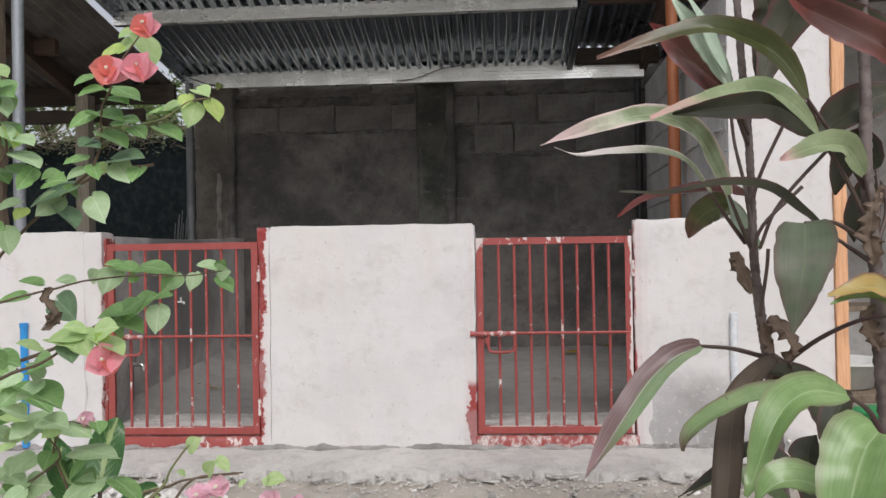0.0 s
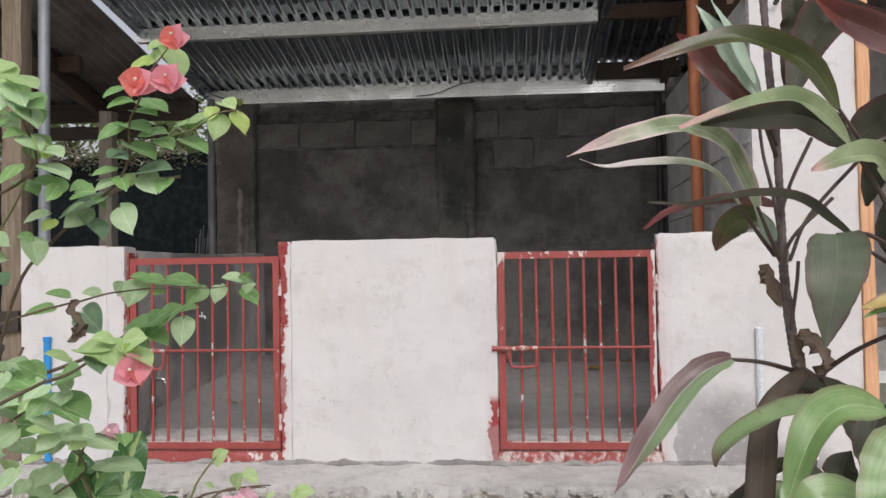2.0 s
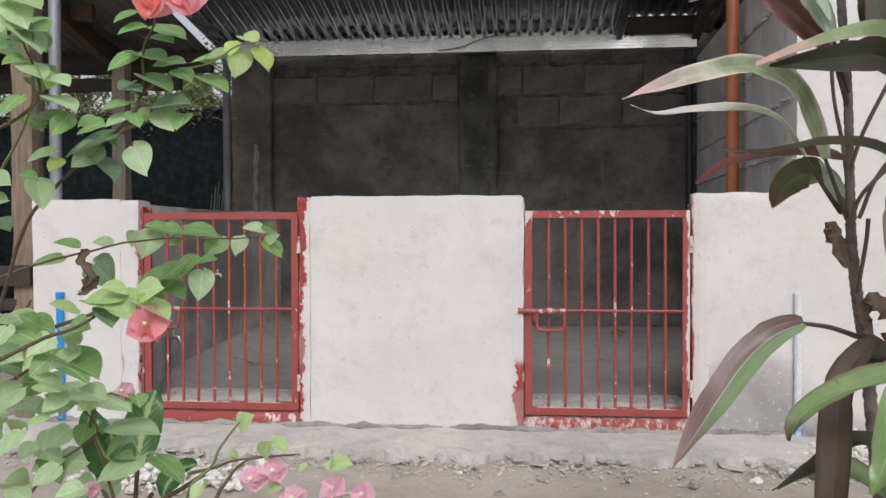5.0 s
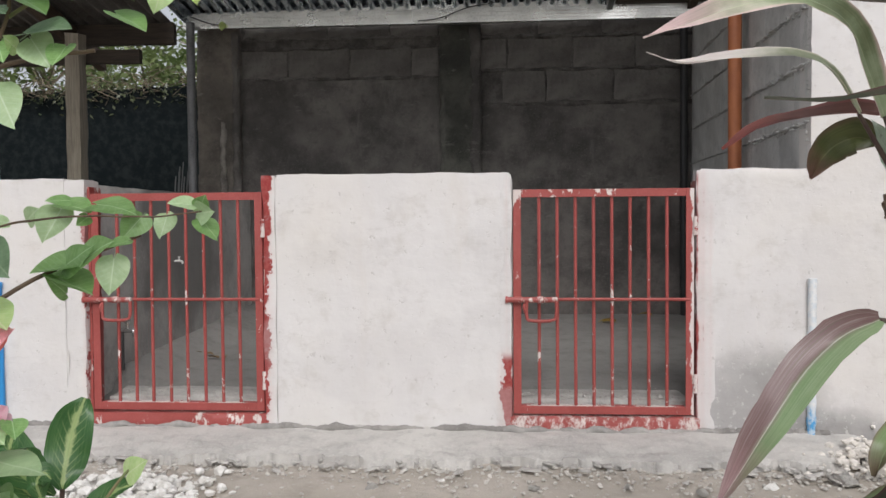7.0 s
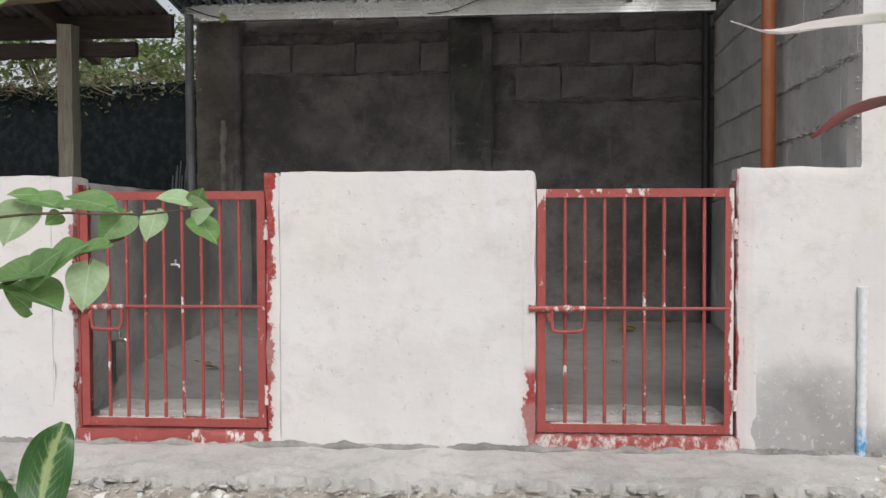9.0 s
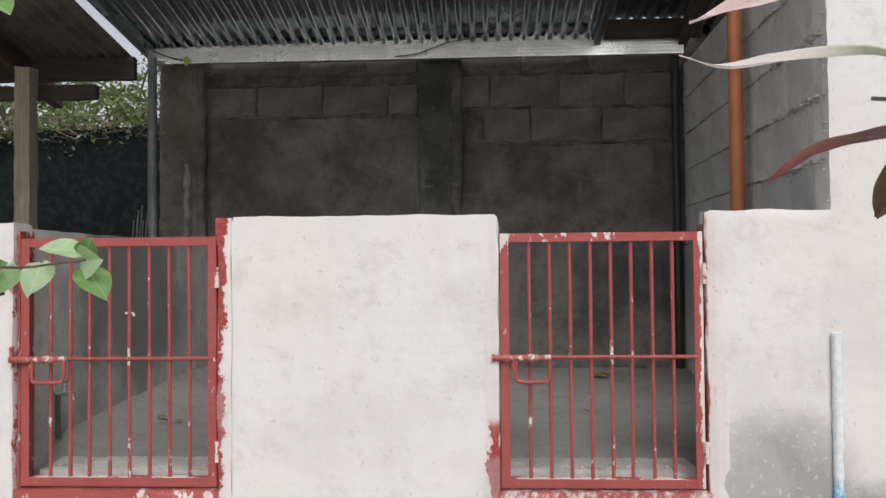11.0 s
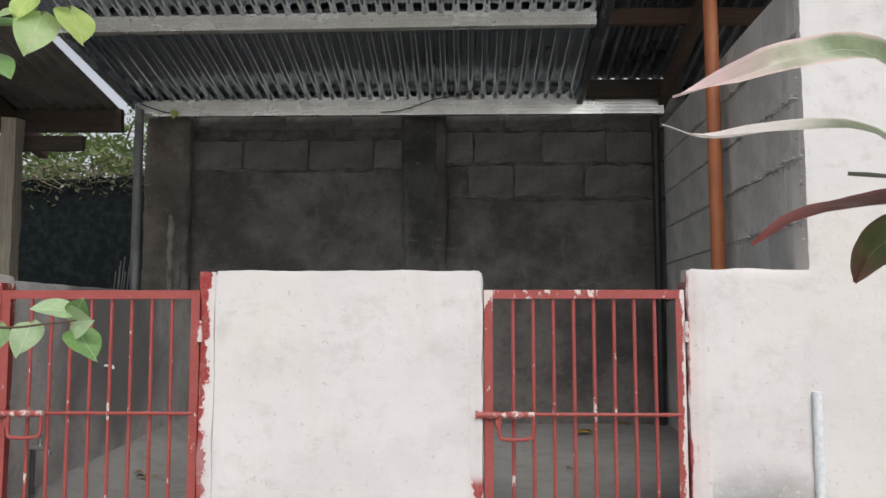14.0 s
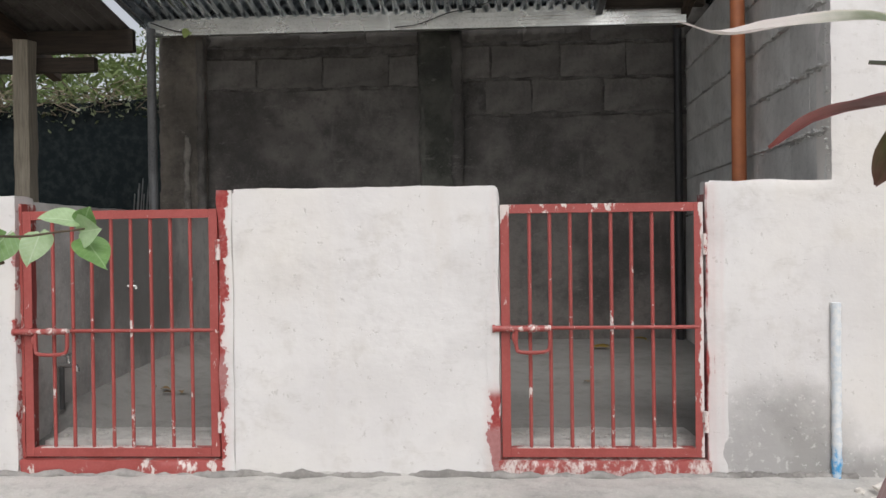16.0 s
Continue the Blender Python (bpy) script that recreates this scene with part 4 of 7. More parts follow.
# ---- plants ----
def leaf_material(name, base, second, edge=None, tip=None, vein=None, uv=True, rough=0.32, through_light=0.25, across=0.0, patch=None, vary=0.45, tip_from=0.62):
    """A leaf: colour along its blade, paler ribs, and some light let through."""
    m = Mat(name, rough)
    if uv:
        co = m.t.nodes.new("ShaderNodeUVMap").outputs[0]
        sep = m.t.nodes.new("ShaderNodeSeparateXYZ")
        m.t.links.new(co, sep.inputs[0])
        u, v = sep.outputs[0], sep.outputs[1]
    else:
        x, y, z = m.axes()
        u, v = m.math("ADD", x, 0.5), y
    a, f = m.noise(9 if uv else 3.0, 5, 0.6), m.noise(60 if uv else 14.0, 4, 0.6)
    c = m.mix(m.span(a, 0.35, 0.68), base, second)
    off = m.math("ABSOLUTE", m.math("SUBTRACT", u, 0.5))
    if across:
        c = m.mix(m.span(m.math("ADD", u, m.math("MULTIPLY", m.math("SUBTRACT", a, 0.5), 0.5)), 0.5 - 0.12, 0.5 + 0.12, 0, across), c, edge)
    elif edge:
        c = m.mix(m.span(m.math("ADD", off, m.math("MULTIPLY", m.math("SUBTRACT", a, 0.5), 0.25)), 0.34, 0.5), c, edge)
    if tip:
        c = m.mix(m.span(m.math("ADD", v, m.math("MULTIPLY", m.math("SUBTRACT", a, 0.5), 0.4)), tip_from, min(1.0, tip_from + 0.4)), c, tip)
    if patch:
        ragged = m.math("ADD", off, m.math("MULTIPLY", m.math("SUBTRACT", m.noise(30, 5, 0.7), 0.5), 0.3))
        c = m.mix(m.span(ragged, 0.11, 0.03, 0, 0.8), c, patch)
        w = m.t.nodes.new("ShaderNodeTexWave")
        w.inputs["Scale"].default_value, w.inputs["Distortion"].default_value = 3.2, 4.5
        vec = m.t.nodes.new("ShaderNodeCombineXYZ")
        m.t.links.new(m.math("ADD", v, m.math("MULTIPLY", off, -0.6)), vec.inputs[0])
        m.t.links.new(vec.outputs[0], w.inputs["Vector"])
        c = m.mix(m.math("MULTIPLY", m.span(w.outputs["Fac"], 0.75, 0.98), m.span(ragged, 0.4, 0.08, 0, 0.32)), c, patch)
    if vein:
        c = m.mix(m.span(off, 0.022, 0.006, 0, 0.7), c, vein)
        if uv:
            vec = m.t.nodes.new("ShaderNodeCombineXYZ")
            m.t.links.new(m.math("MULTIPLY", u, 26.0), vec.inputs[0])
            m.t.links.new(m.math("MULTIPLY", v, 1.6), vec.inputs[1])
            line = m.noise(1.0, 4, 0.65, coord=vec.outputs[0])
            c = m.mix(m.span(line, 0.45, 0.72, 0, 0.25), c, vein)
            c = m.mix(m.span(line, 0.5, 0.3, 0, 0.28), c, tuple(q * 0.6 for q in base))
            blotch = m.span(m.noise(24, 5, 0.7), 0.66, 0.72, 0, 0.5)
            c = m.mix(blotch, c, (0.1, 0.07, 0.04))
        side = m.math("FRACT", m.math("MULTIPLY", m.math("SUBTRACT", v, m.math("MULTIPLY", off, 0.7)), 7 if not uv else 16))
        c = m.mix(m.span(m.math("ABSOLUTE", m.math("SUBTRACT", side, 0.5)), 0.07, 0.02, 0, 0.0 if uv else 0.3), c, vein)
    if not uv and vary:
        c = m.mix(m.math("MULTIPLY", m.random(), vary), c, tuple(q * 0.6 for q in base))
    m.color(c)
    m.b.inputs["Specular IOR Level"].default_value = 0.45
    m.bump(f, 0.25, 0.002).bump(a, 0.3, 0.006)
    tr = m.t.nodes.new("ShaderNodeBsdfTranslucent")
    m.t.links.new(c, tr.inputs["Color"])
    mx = m.t.nodes.new("ShaderNodeMixShader")
    mx.inputs[0].default_value = through_light
    outn = m.t.nodes["Material Output"]
    m.t.links.new(m.b.outputs[0], mx.inputs[1])
    m.t.links.new(tr.outputs[0], mx.inputs[2])
    m.t.links.new(mx.outputs[0], outn.inputs["Surface"])
    return m.m


heart_mats = {
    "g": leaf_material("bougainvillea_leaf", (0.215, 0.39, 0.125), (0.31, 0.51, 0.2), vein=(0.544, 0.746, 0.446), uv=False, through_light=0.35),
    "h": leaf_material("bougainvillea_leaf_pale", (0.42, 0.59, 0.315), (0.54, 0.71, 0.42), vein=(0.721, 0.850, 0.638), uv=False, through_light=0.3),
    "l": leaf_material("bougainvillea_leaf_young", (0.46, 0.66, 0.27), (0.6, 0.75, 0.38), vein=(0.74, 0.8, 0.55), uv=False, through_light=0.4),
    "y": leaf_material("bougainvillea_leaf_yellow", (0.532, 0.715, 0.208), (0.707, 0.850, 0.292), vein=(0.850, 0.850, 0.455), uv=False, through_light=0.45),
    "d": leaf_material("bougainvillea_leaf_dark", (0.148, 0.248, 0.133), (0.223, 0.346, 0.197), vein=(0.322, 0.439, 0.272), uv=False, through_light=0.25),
}
mat_twig = timber("twig_bark", (0.16, 0.115, 0.075), (0.085, 0.06, 0.04), (3, 3, 3))
mat_twig_green = plain("green_twig", (0.16, 0.2, 0.08), 0.7, (0.2, 0.14, 0.08), 30)
mat_bract = leaf_material("coral_bract", (0.86, 0.25, 0.21), (0.88, 0.33, 0.28), vein=(0.9, 0.56, 0.5), uv=False, through_light=0.5, vary=0.0, rough=0.7)
mat_bract_pink = leaf_material("pink_bract", (0.87, 0.36, 0.42), (0.89, 0.44, 0.5), vein=(0.9, 0.6, 0.62), uv=False, through_light=0.5, vary=0.0, rough=0.7)
mat_bract_rose = leaf_material("rose_bract", (0.88, 0.54, 0.65), (0.9, 0.64, 0.72), vein=(0.9, 0.7, 0.76), uv=False, through_light=0.5, vary=0.0, rough=0.7)
mat_floret = plain("cream_floret", (0.8, 0.75, 0.6), 0.6)


def heart_mesh(name, fold, curl, seed, waist=0.46, point=1.0):
    """A heart-shaped leaf from its stalk at the origin to its tip at y = 1."""
    bm = bmesh.new()
    n, k = 14, 4
    rows = []
    for j in range(n + 1):
        s = j / n
        if s < 0.36:
            w = waist * math.sqrt(max(0.0, 1 - ((0.36 - s) / 0.36) ** 2)) + 0.05 * (1 - s / 0.36)
        else:
            w = waist * (1 - ((s - 0.36) / 0.64) ** 1.75)
        w = max(w, 0.004)
        row = []
        for i in range(-k, k + 1):
            q = i / k
            x = q * w
            y = s - 0.15 * (abs(q) ** 1.6) * (1 - s) ** 2 + 0.02 * q * seed
            z = fold * abs(x) - curl * s * s - 0.25 * curl * x * x + 0.03 * noise.noise(Vector((x * 3, y * 3, seed * 5.0)))
            row.append(bm.verts.new((x, y, z)))
        rows.append(row)
    for a, b in zip(rows, rows[1:]):
        for i in range(2 * k):
            bm.faces.new((a[i], a[i + 1], b[i + 1], b[i]))
    q = [bm.verts.new(p) for p in ((-0.012, 0.02, 0), (0.012, 0.02, 0), (0.01, -0.22, -0.06), (-0.01, -0.22, -0.06), (0.0, 0.02, -0.02), (0.0, -0.22, -0.08))]
    for f in ((0, 1, 2, 3), (1, 4, 5, 2), (4, 0, 3, 5)):
        bm.faces.new([q[i] for i in f])
    me = bpy.data.meshes.new(name)
    bm.to_mesh(me)
    bm.free()
    for p in me.polygons:
        p.use_smooth = True
    return me


heart_meshes = {}
for kind, mt in heart_mats.items():
    heart_meshes[kind] = []
    for i, (fo, cu) in enumerate(((0.25, 0.1), (0.12, 0.22), (0.38, 0.05), (0.05, 0.15))):
        me = heart_mesh("leaf", fo, cu, 0.3 + i, 0.41 + 0.03 * (i % 3))
        me.materials.append(mt)
        heart_meshes[kind].append(me)

EYE_SIDE = Vector((0.15, 0.2, 0.8))
bush = None
count = 0


def facing(base, tip, tilt):
    """Axes of a leaf from base to tip whose face is turned by tilt degrees from the path to the sky."""
    b, t = Vector(base), Vector(tip)
    ydir = (t - b).normalized()
    to = (EYE_SIDE - b).normalized()
    z = (to - ydir * to.dot(ydir)).normalized()
    x = ydir.cross(z)
    sign = 1 if (Matrix.Rotation(radians(tilt), 3, ydir) @ z).z >= (Matrix.Rotation(radians(-tilt), 3, ydir) @ z).z else -1
    r = Matrix.Rotation(radians(sign * tilt), 3, ydir)
    return r @ x, ydir, r @ z


def spray(base, tip, tilt, kind):
    global count
    count += 1
    if base[2] < 0.5 and count % 4 == 0:
        return
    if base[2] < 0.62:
        # more sky light on the low leaves is put into their colour: paler kinds
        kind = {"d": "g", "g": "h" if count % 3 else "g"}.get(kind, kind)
    x, y, z = facing(base, tip, tilt)
    ln = (Vector(tip) - Vector(base)).length
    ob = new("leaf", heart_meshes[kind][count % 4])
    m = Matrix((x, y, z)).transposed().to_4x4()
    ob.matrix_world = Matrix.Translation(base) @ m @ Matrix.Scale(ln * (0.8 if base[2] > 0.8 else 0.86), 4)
    ob.parent = bush
    ob.matrix_parent_inverse = bush.matrix_world.inverted()
    return ob


def own(ob):
    ob.matrix_parent_inverse = Matrix.Translation(-bush.location)
    return ob


def twig(points, r0, r1):
    c = curve(points, 6)
    rad = [r0 + (r1 - r0) * i / (len(c) - 1) for i in range(len(c))]
    c = [p + 0.0015 * noise.noise_vector(p * 40) for p in c]
    own(part("branch", tube(c, rad, 7), mat_twig if r0 > 0.0028 else mat_twig_green, bush, smooth=True))


bract_meshes = []
for i, (fo, cu) in enumerate(((0.35, -0.25), (0.2, 0.3), (0.5, -0.1))):
    bract_meshes.append(heart_mesh("bract", fo, cu, 1.3 + i, 0.66))


def blossom(at, size, mats=None):
    """A papery blossom: five broad overlapping bracts, cupped round a floret."""
    at = Vector(at)
    hub = own(part("flower", tube([at + Vector((0, 0, -0.012)), at], 0.002, 6), mat_twig_green, bush, "coral-pink papery blossom"))
    mats = mats or (mat_bract, mat_bract_pink, mat_bract)
    for k, turn in enumerate((25, 200, 110, 320, 250)):
        me = bract_meshes[k % 3].copy()
        me.materials.append(mats[k % len(mats)])
        ob = new("bract", me)
        a = radians(turn) + at.x * 9
        tip = at + Vector((math.cos(a) * size * 1.1, (-0.45, 0.1, -0.2, 0.3, -0.6)[k] * size, math.sin(a) * size))
        root = at - (tip - at) * 0.18
        x, y, z = facing(root, tip, (12, 30, 45, 22, 52)[k])
        mw = Matrix.Translation(root) @ Matrix((x, y, z)).transposed().to_4x4() @ Matrix.Scale((tip - root).length, 4)
        ob.parent = hub
        ob.matrix_basis = mw
    part("floret", blob(at + Vector((0, -0.014, 0.004)), (0.0035, 0.0035, 0.0035), 2.0, 1), mat_floret, hub)
    return hub


def bud(at):
    blossom(at, 0.016, (mat_bract_rose,))


# ---- cane plant ----
def withered(points, width):
    global count
    count += 1
    own(part("leaf", ribbon(points, width, 30, 30, count * 0.7, (0.5, 0.85), 16, 0.5), CORD["dry"], bush, "withered brown leaf", True))


CORD = dict(
    green=leaf_material("cane_leaf_green", (0.18, 0.3, 0.1), (0.28, 0.41, 0.17), vein=(0.4, 0.52, 0.28), edge=(0.2, 0.24, 0.11), rough=0.26),
    olive=leaf_material("cane_leaf_olive", (0.055, 0.068, 0.02), (0.09, 0.105, 0.034), edge=(0.1, 0.075, 0.04), tip=(0.25, 0.14, 0.115), vein=(0.16, 0.17, 0.075)),
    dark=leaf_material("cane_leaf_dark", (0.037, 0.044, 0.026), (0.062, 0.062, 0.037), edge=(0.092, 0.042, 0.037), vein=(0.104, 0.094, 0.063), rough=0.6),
    red=leaf_material("cane_leaf_red", (0.09, 0.034, 0.028), (0.125, 0.052, 0.04), edge=(0.19, 0.07, 0.064), tip=(0.259, 0.071, 0.064), vein=(0.175, 0.105, 0.077)),
    pale=leaf_material("cane_leaf_pale", (0.403, 0.520, 0.391), (0.548, 0.641, 0.525), edge=(0.247, 0.317, 0.212), vein=(0.679, 0.761, 0.644)),
    pink=leaf_material("cane_leaf_pink", (0.198, 0.244, 0.128), (0.427, 0.520, 0.334), edge=(0.743, 0.602, 0.557), tip=(0.78, 0.6, 0.6), vein=(0.537, 0.584, 0.408), tip_from=0.52),
    pinkpale=leaf_material("cane_leaf_cream", (0.242, 0.289, 0.161), (0.453, 0.523, 0.360), edge=(0.733, 0.710, 0.593), tip=(0.78, 0.72, 0.69), vein=(0.449, 0.496, 0.332), tip_from=0.3),
    pinkgreen=leaf_material("cane_leaf_blush", (0.202, 0.272, 0.132), (0.363, 0.433, 0.247), tip=(0.658, 0.378, 0.366), vein=(0.448, 0.495, 0.308)),
    purple=leaf_material("cane_leaf_purple", (0.176, 0.284, 0.128), (0.261, 0.358, 0.192), edge=(0.155, 0.078, 0.088), tip=(0.3, 0.18, 0.19), vein=(0.615, 0.615, 0.537), across=0.95),
    greenred=leaf_material("cane_leaf_green_tipped", (0.191, 0.284, 0.121), (0.264, 0.358, 0.171), edge=(0.172, 0.148, 0.090), tip=(0.111, 0.077, 0.053), vein=(0.309, 0.402, 0.215)),
    dusk=leaf_material("cane_leaf_grey_green", (0.125, 0.162, 0.101), (0.187, 0.181, 0.145), edge=(0.149, 0.112, 0.095), vein=(0.175, 0.224, 0.127), rough=0.55),
    yellow=leaf_material("cane_leaf_yellow", (0.531, 0.375, 0.123), (0.452, 0.393, 0.159), edge=(0.224, 0.107, 0.068), vein=(0.476, 0.418, 0.204)),
    brown=leaf_material("cane_sheath_brown", (0.088, 0.063, 0.046), (0.118, 0.094, 0.070), edge=(0.069, 0.045, 0.035), vein=(0.142, 0.113, 0.084), rough=0.7),
    dry=leaf_material("cane_leaf_withered", (0.175, 0.127, 0.093), (0.282, 0.214, 0.161), edge=(0.104, 0.071, 0.051), vein=(0.308, 0.250, 0.191), rough=0.85),
)
mat_cane = plain("cane_bark", (0.17, 0.138, 0.125), 0.8, (0.085, 0.066, 0.06), 25)
mat_stalk = plain("dark_leaf_stalk", (0.085, 0.06, 0.045), 0.5, (0.06, 0.03, 0.03), 20)


def ribbon(points, width, twist, fold, seed, shape=(0.55, 0.8), n=22, ragged=0.0):
    """A folded, waving blade along a line, with a UV map: u across, v along."""
    c = curve(points, 8)
    bm = bmesh.new()
    uv = bm.loops.layers.uv.new("UVMap")
    k = 3
    peak = (shape[0] / (shape[0] + shape[1])) ** shape[0] * (shape[1] / (shape[0] + shape[1])) ** shape[1]
    rows = []
    for i in range(n + 1):
        s = i / n
        f = s * (len(c) - 1)
        j = min(int(f), len(c) - 2)
        p = c[j].lerp(c[j + 1], f - j)
        t = (c[j + 1] - c[j]).normalized()
        to = (EYE_SIDE - p).normalized()
        z = (to - t * to.dot(t)).normalized()
        plus, minus = [Matrix.Rotation(radians(a), 3, t) @ z for a in (twist, -twist)]
        z = plus if plus.z >= minus.z else minus
        x = t.cross(z).normalized()
        sv = min(max(s, 0.012), 0.985)
        w = width / 2 * (sv ** shape[0] * (1 - sv) ** shape[1]) / peak
        row = []
        for q in range(-k, k + 1):
            u = q / k
            wave = width * abs(u) * (0.10 * math.sin(9 * s + 2.1 * seed + (1.3 if u > 0 else 0)) + (0.05 + 0.45 * (ragged > 0.4)) * noise.noise(Vector((s * 14, u * 1.5, seed * 3))))
            cut = 1 - ragged * max(0, noise.noise(Vector((s * 13, u * 2, seed))))
            row.append((bm.verts.new(p + x * (u * w * cut * math.cos(radians(fold))) + z * (abs(u) * w * math.sin(radians(fold)) + wave)), (0.5 + u / 2, s)))
        rows.append(row)
    for a, b in zip(rows, rows[1:]):
        for i in range(2 * k):
            q = (a[i], a[i + 1], b[i + 1], b[i])
            face = bm.faces.new([v for v, _ in q])
            for loop, (_, c2) in zip(face.loops, q):
                loop[uv].uv = c2
    return bm


def long_leaf(points, width, twist, kind, stalk_points, fold=25):
    shape = (0.22, 0.85) if kind == "dusk" else (0.4, 0.35) if kind == "brown" else (0.5, 0.85)
    global count
    count += 1
    leaf = own(part("leaf", ribbon(points, width, twist, fold, count * 0.7, shape, ragged=0.9 if kind == "dry" else 0.16), CORD[kind], bush, LEAF_WORDS[kind], True))
    if stalk_points:
        part("leaf_stalk", tube(curve(stalk_points, 5), [0.006 - 0.0025 * i / (5 * (len(stalk_points) - 1)) for i in range(5 * (len(stalk_points) - 1) + 1)], 8), mat_stalk, leaf, smooth=True)


LEAF_WORDS = dict(green="glossy green leaf", olive="olive leaf with a reddish tip", dark="dark leaf blade", red="dull red leaf", pale="pale striped leaf", pink="arching leaf with a pink tip", pinkpale="narrow cream-edged leaf", pinkgreen="green leaf blushed pink", purple="drooping leaf, half purple and half green", greenred="green leaf with a withered tip", dusk="broad grey-green hanging leaf", yellow="yellowing leaf", brown="brown hanging sheath", dry="withered brown leaf")


def stalk(points, r):
    own(part("leaf_stalk", tube(curve(points, 6), r, 8), mat_stalk, bush, smooth=True))


def cane(points, radii):
    c = curve(points, 14)
    f = len(radii) - 1
    rad = []
    for i, p in enumerate(c):
        s = i / (len(c) - 1) * f
        j = min(int(s), f - 1)
        r = radii[j] + (radii[j + 1] - radii[j]) * (s - j)
        rad.append(r * 0.72 * (1.0 + (0.12 if i % 2 == 0 else -0.03) + 0.15 * noise.noise(p * 60)))
    own(part("stem", tube(c, rad, 10), mat_cane, bush, "ringed dark cane", True))


mat_varieg = leaf_material("variegated_leaf", (0.035, 0.115, 0.03), (0.055, 0.15, 0.045), vein=(0.3, 0.42, 0.16), patch=(0.42, 0.52, 0.22))


def broad_leaf(points, width, twist):
    global count
    count += 1
    own(part("leaf", ribbon(points, width, twist, 14, count * 0.7, (0.62, 0.62)), mat_varieg, bush, "dark green leaf with a pale yellow-green centre", True))


bush = empty("bougainvillea", (-1.0, 1.5, -0.12))
bpy.context.view_layer.update()
tagged(bush, "leafy bougainvillea bush with coral-pink papery blossoms", "bush")
twig([(-1.0, 1.5, -0.13), (-0.97, 1.5, 0.2), (-0.9, 1.5, 0.45), (-0.83, 1.5, 0.62)], 0.009, 0.004)
twig([(-0.99, 1.5, 0.05), (-0.93, 1.6, 0.3), (-0.85, 1.65, 0.5), (-0.87, 1.78, 0.62)], 0.006, 0.003)
twig([(-0.98, 1.5, 0.1), (-0.85, 1.3, 0.35), (-0.72, 1.22, 0.52)], 0.005, 0.002)
twig([(-1.0, 1.5, 0.0), (-0.98, 1.45, 0.4), (-0.92, 1.42, 0.75), (-0.82, 1.4, 1.0)], 0.006, 0.003)
twig([(-0.98, 1.5, -0.05), (-0.7, 1.52, 0.1), (-0.55, 1.55, 0.25), (-0.42, 1.56, 0.34)], 0.006, 0.004)
spray((-0.396, 1.45, 1.171), (-0.348, 1.42, 1.106), 53, 'l')
spray((-0.403, 1.45, 1.178), (-0.43, 1.42, 1.158), 67, 'l')
spray((-0.425, 1.45, 1.156), (-0.465, 1.42, 1.13), 66, 'y')
spray((-0.432, 1.45, 1.15), (-0.388, 1.42, 1.155), 56, 'l')
spray((-0.483, 1.45, 1.104), (-0.513, 1.42, 1.085), 73, 'g')
spray((-0.465, 1.45, 1.078), (-0.506, 1.42, 1.061), 73, 'g')
spray((-0.445, 1.45, 1.081), (-0.372, 1.42, 1.056), 68, 'g')
spray((-0.456, 1.45, 1.062), (-0.398, 1.42, 1.05), 72, 'g')
spray((-0.484, 1.45, 1.037), (-0.527, 1.42, 1.01), 61, 'g')
spray((-0.479, 1.45, 1.034), (-0.403, 1.42, 1.015), 73, 'g')
spray((-0.444, 1.45, 1.024), (-0.377, 1.42, 1.024), 72, 'g')
spray((-0.467, 1.45, 1.002), (-0.397, 1.42, 0.971), 63, 'g')
spray((-0.413, 1.45, 1.011), (-0.374, 1.42, 0.991), 47, 'g')
spray((-0.49, 1.45, 0.993), (-0.497, 1.42, 0.972), 54, 'd')
spray((-0.5, 1.45, 0.988), (-0.45, 1.42, 0.977), 67, 'd')
spray((-0.449, 1.45, 0.955), (-0.369, 1.42, 0.962), 70, 'd')
spray((-0.444, 1.45, 0.949), (-0.406, 1.42, 0.911), 0, 'h')
spray((-0.402, 1.45, 0.939), (-0.406, 1.42, 0.908), 35, 'g')
spray((-0.5, 1.45, 0.963), (-0.532, 1.42, 0.948), 65, 'g')
spray((-0.485, 1.45, 0.946), (-0.46, 1.42, 0.915), 0, 'g')
spray((-0.5, 1.45, 0.941), (-0.527, 1.42, 0.922), 62, 'h')
spray((-0.546, 1.45, 0.935), (-0.569, 1.42, 0.918), 56, 'g')
spray((-0.486, 1.45, 0.891), (-0.447, 1.42, 0.839), 0, 'h')
spray((-0.544, 1.45, 0.89), (-0.586, 1.42, 0.852), 20, 'h')
spray((-0.521, 1.45, 0.911), (-0.608, 1.42, 0.883), 73, 'd')
spray((-0.552, 1.45, 0.872), (-0.49, 1.42, 0.826), 62, 'd')
spray((-0.611, 1.45, 0.873), (-0.612, 1.42, 0.85), 26, 'y')
spray((-0.621, 1.45, 0.885), (-0.658, 1.42, 0.867), 63, 'h')
spray((-0.594, 1.45, 0.943), (-0.597, 1.42, 0.908), 0, 'g')
spray((-0.643, 1.45, 0.944), (-0.587, 1.42, 0.925), 59, 'g')
spray((-0.628, 1.45, 0.973), (-0.557, 1.42, 0.957), 72, 'g')
spray((-0.665, 1.45, 1.02), (-0.582, 1.42, 0.999), 71, 'g')
spray((-0.66, 1.45, 1.082), (-0.6, 1.42, 1.041), 56, 'g')
spray((-0.666, 1.45, 1.094), (-0.597, 1.42, 1.068), 72, 'g')
spray((-0.653, 1.45, 1.002), (-0.613, 1.42, 0.975), 53, 'g')
spray((-0.647, 1.45, 0.838), (-0.617, 1.42, 0.784), 15, 'h')
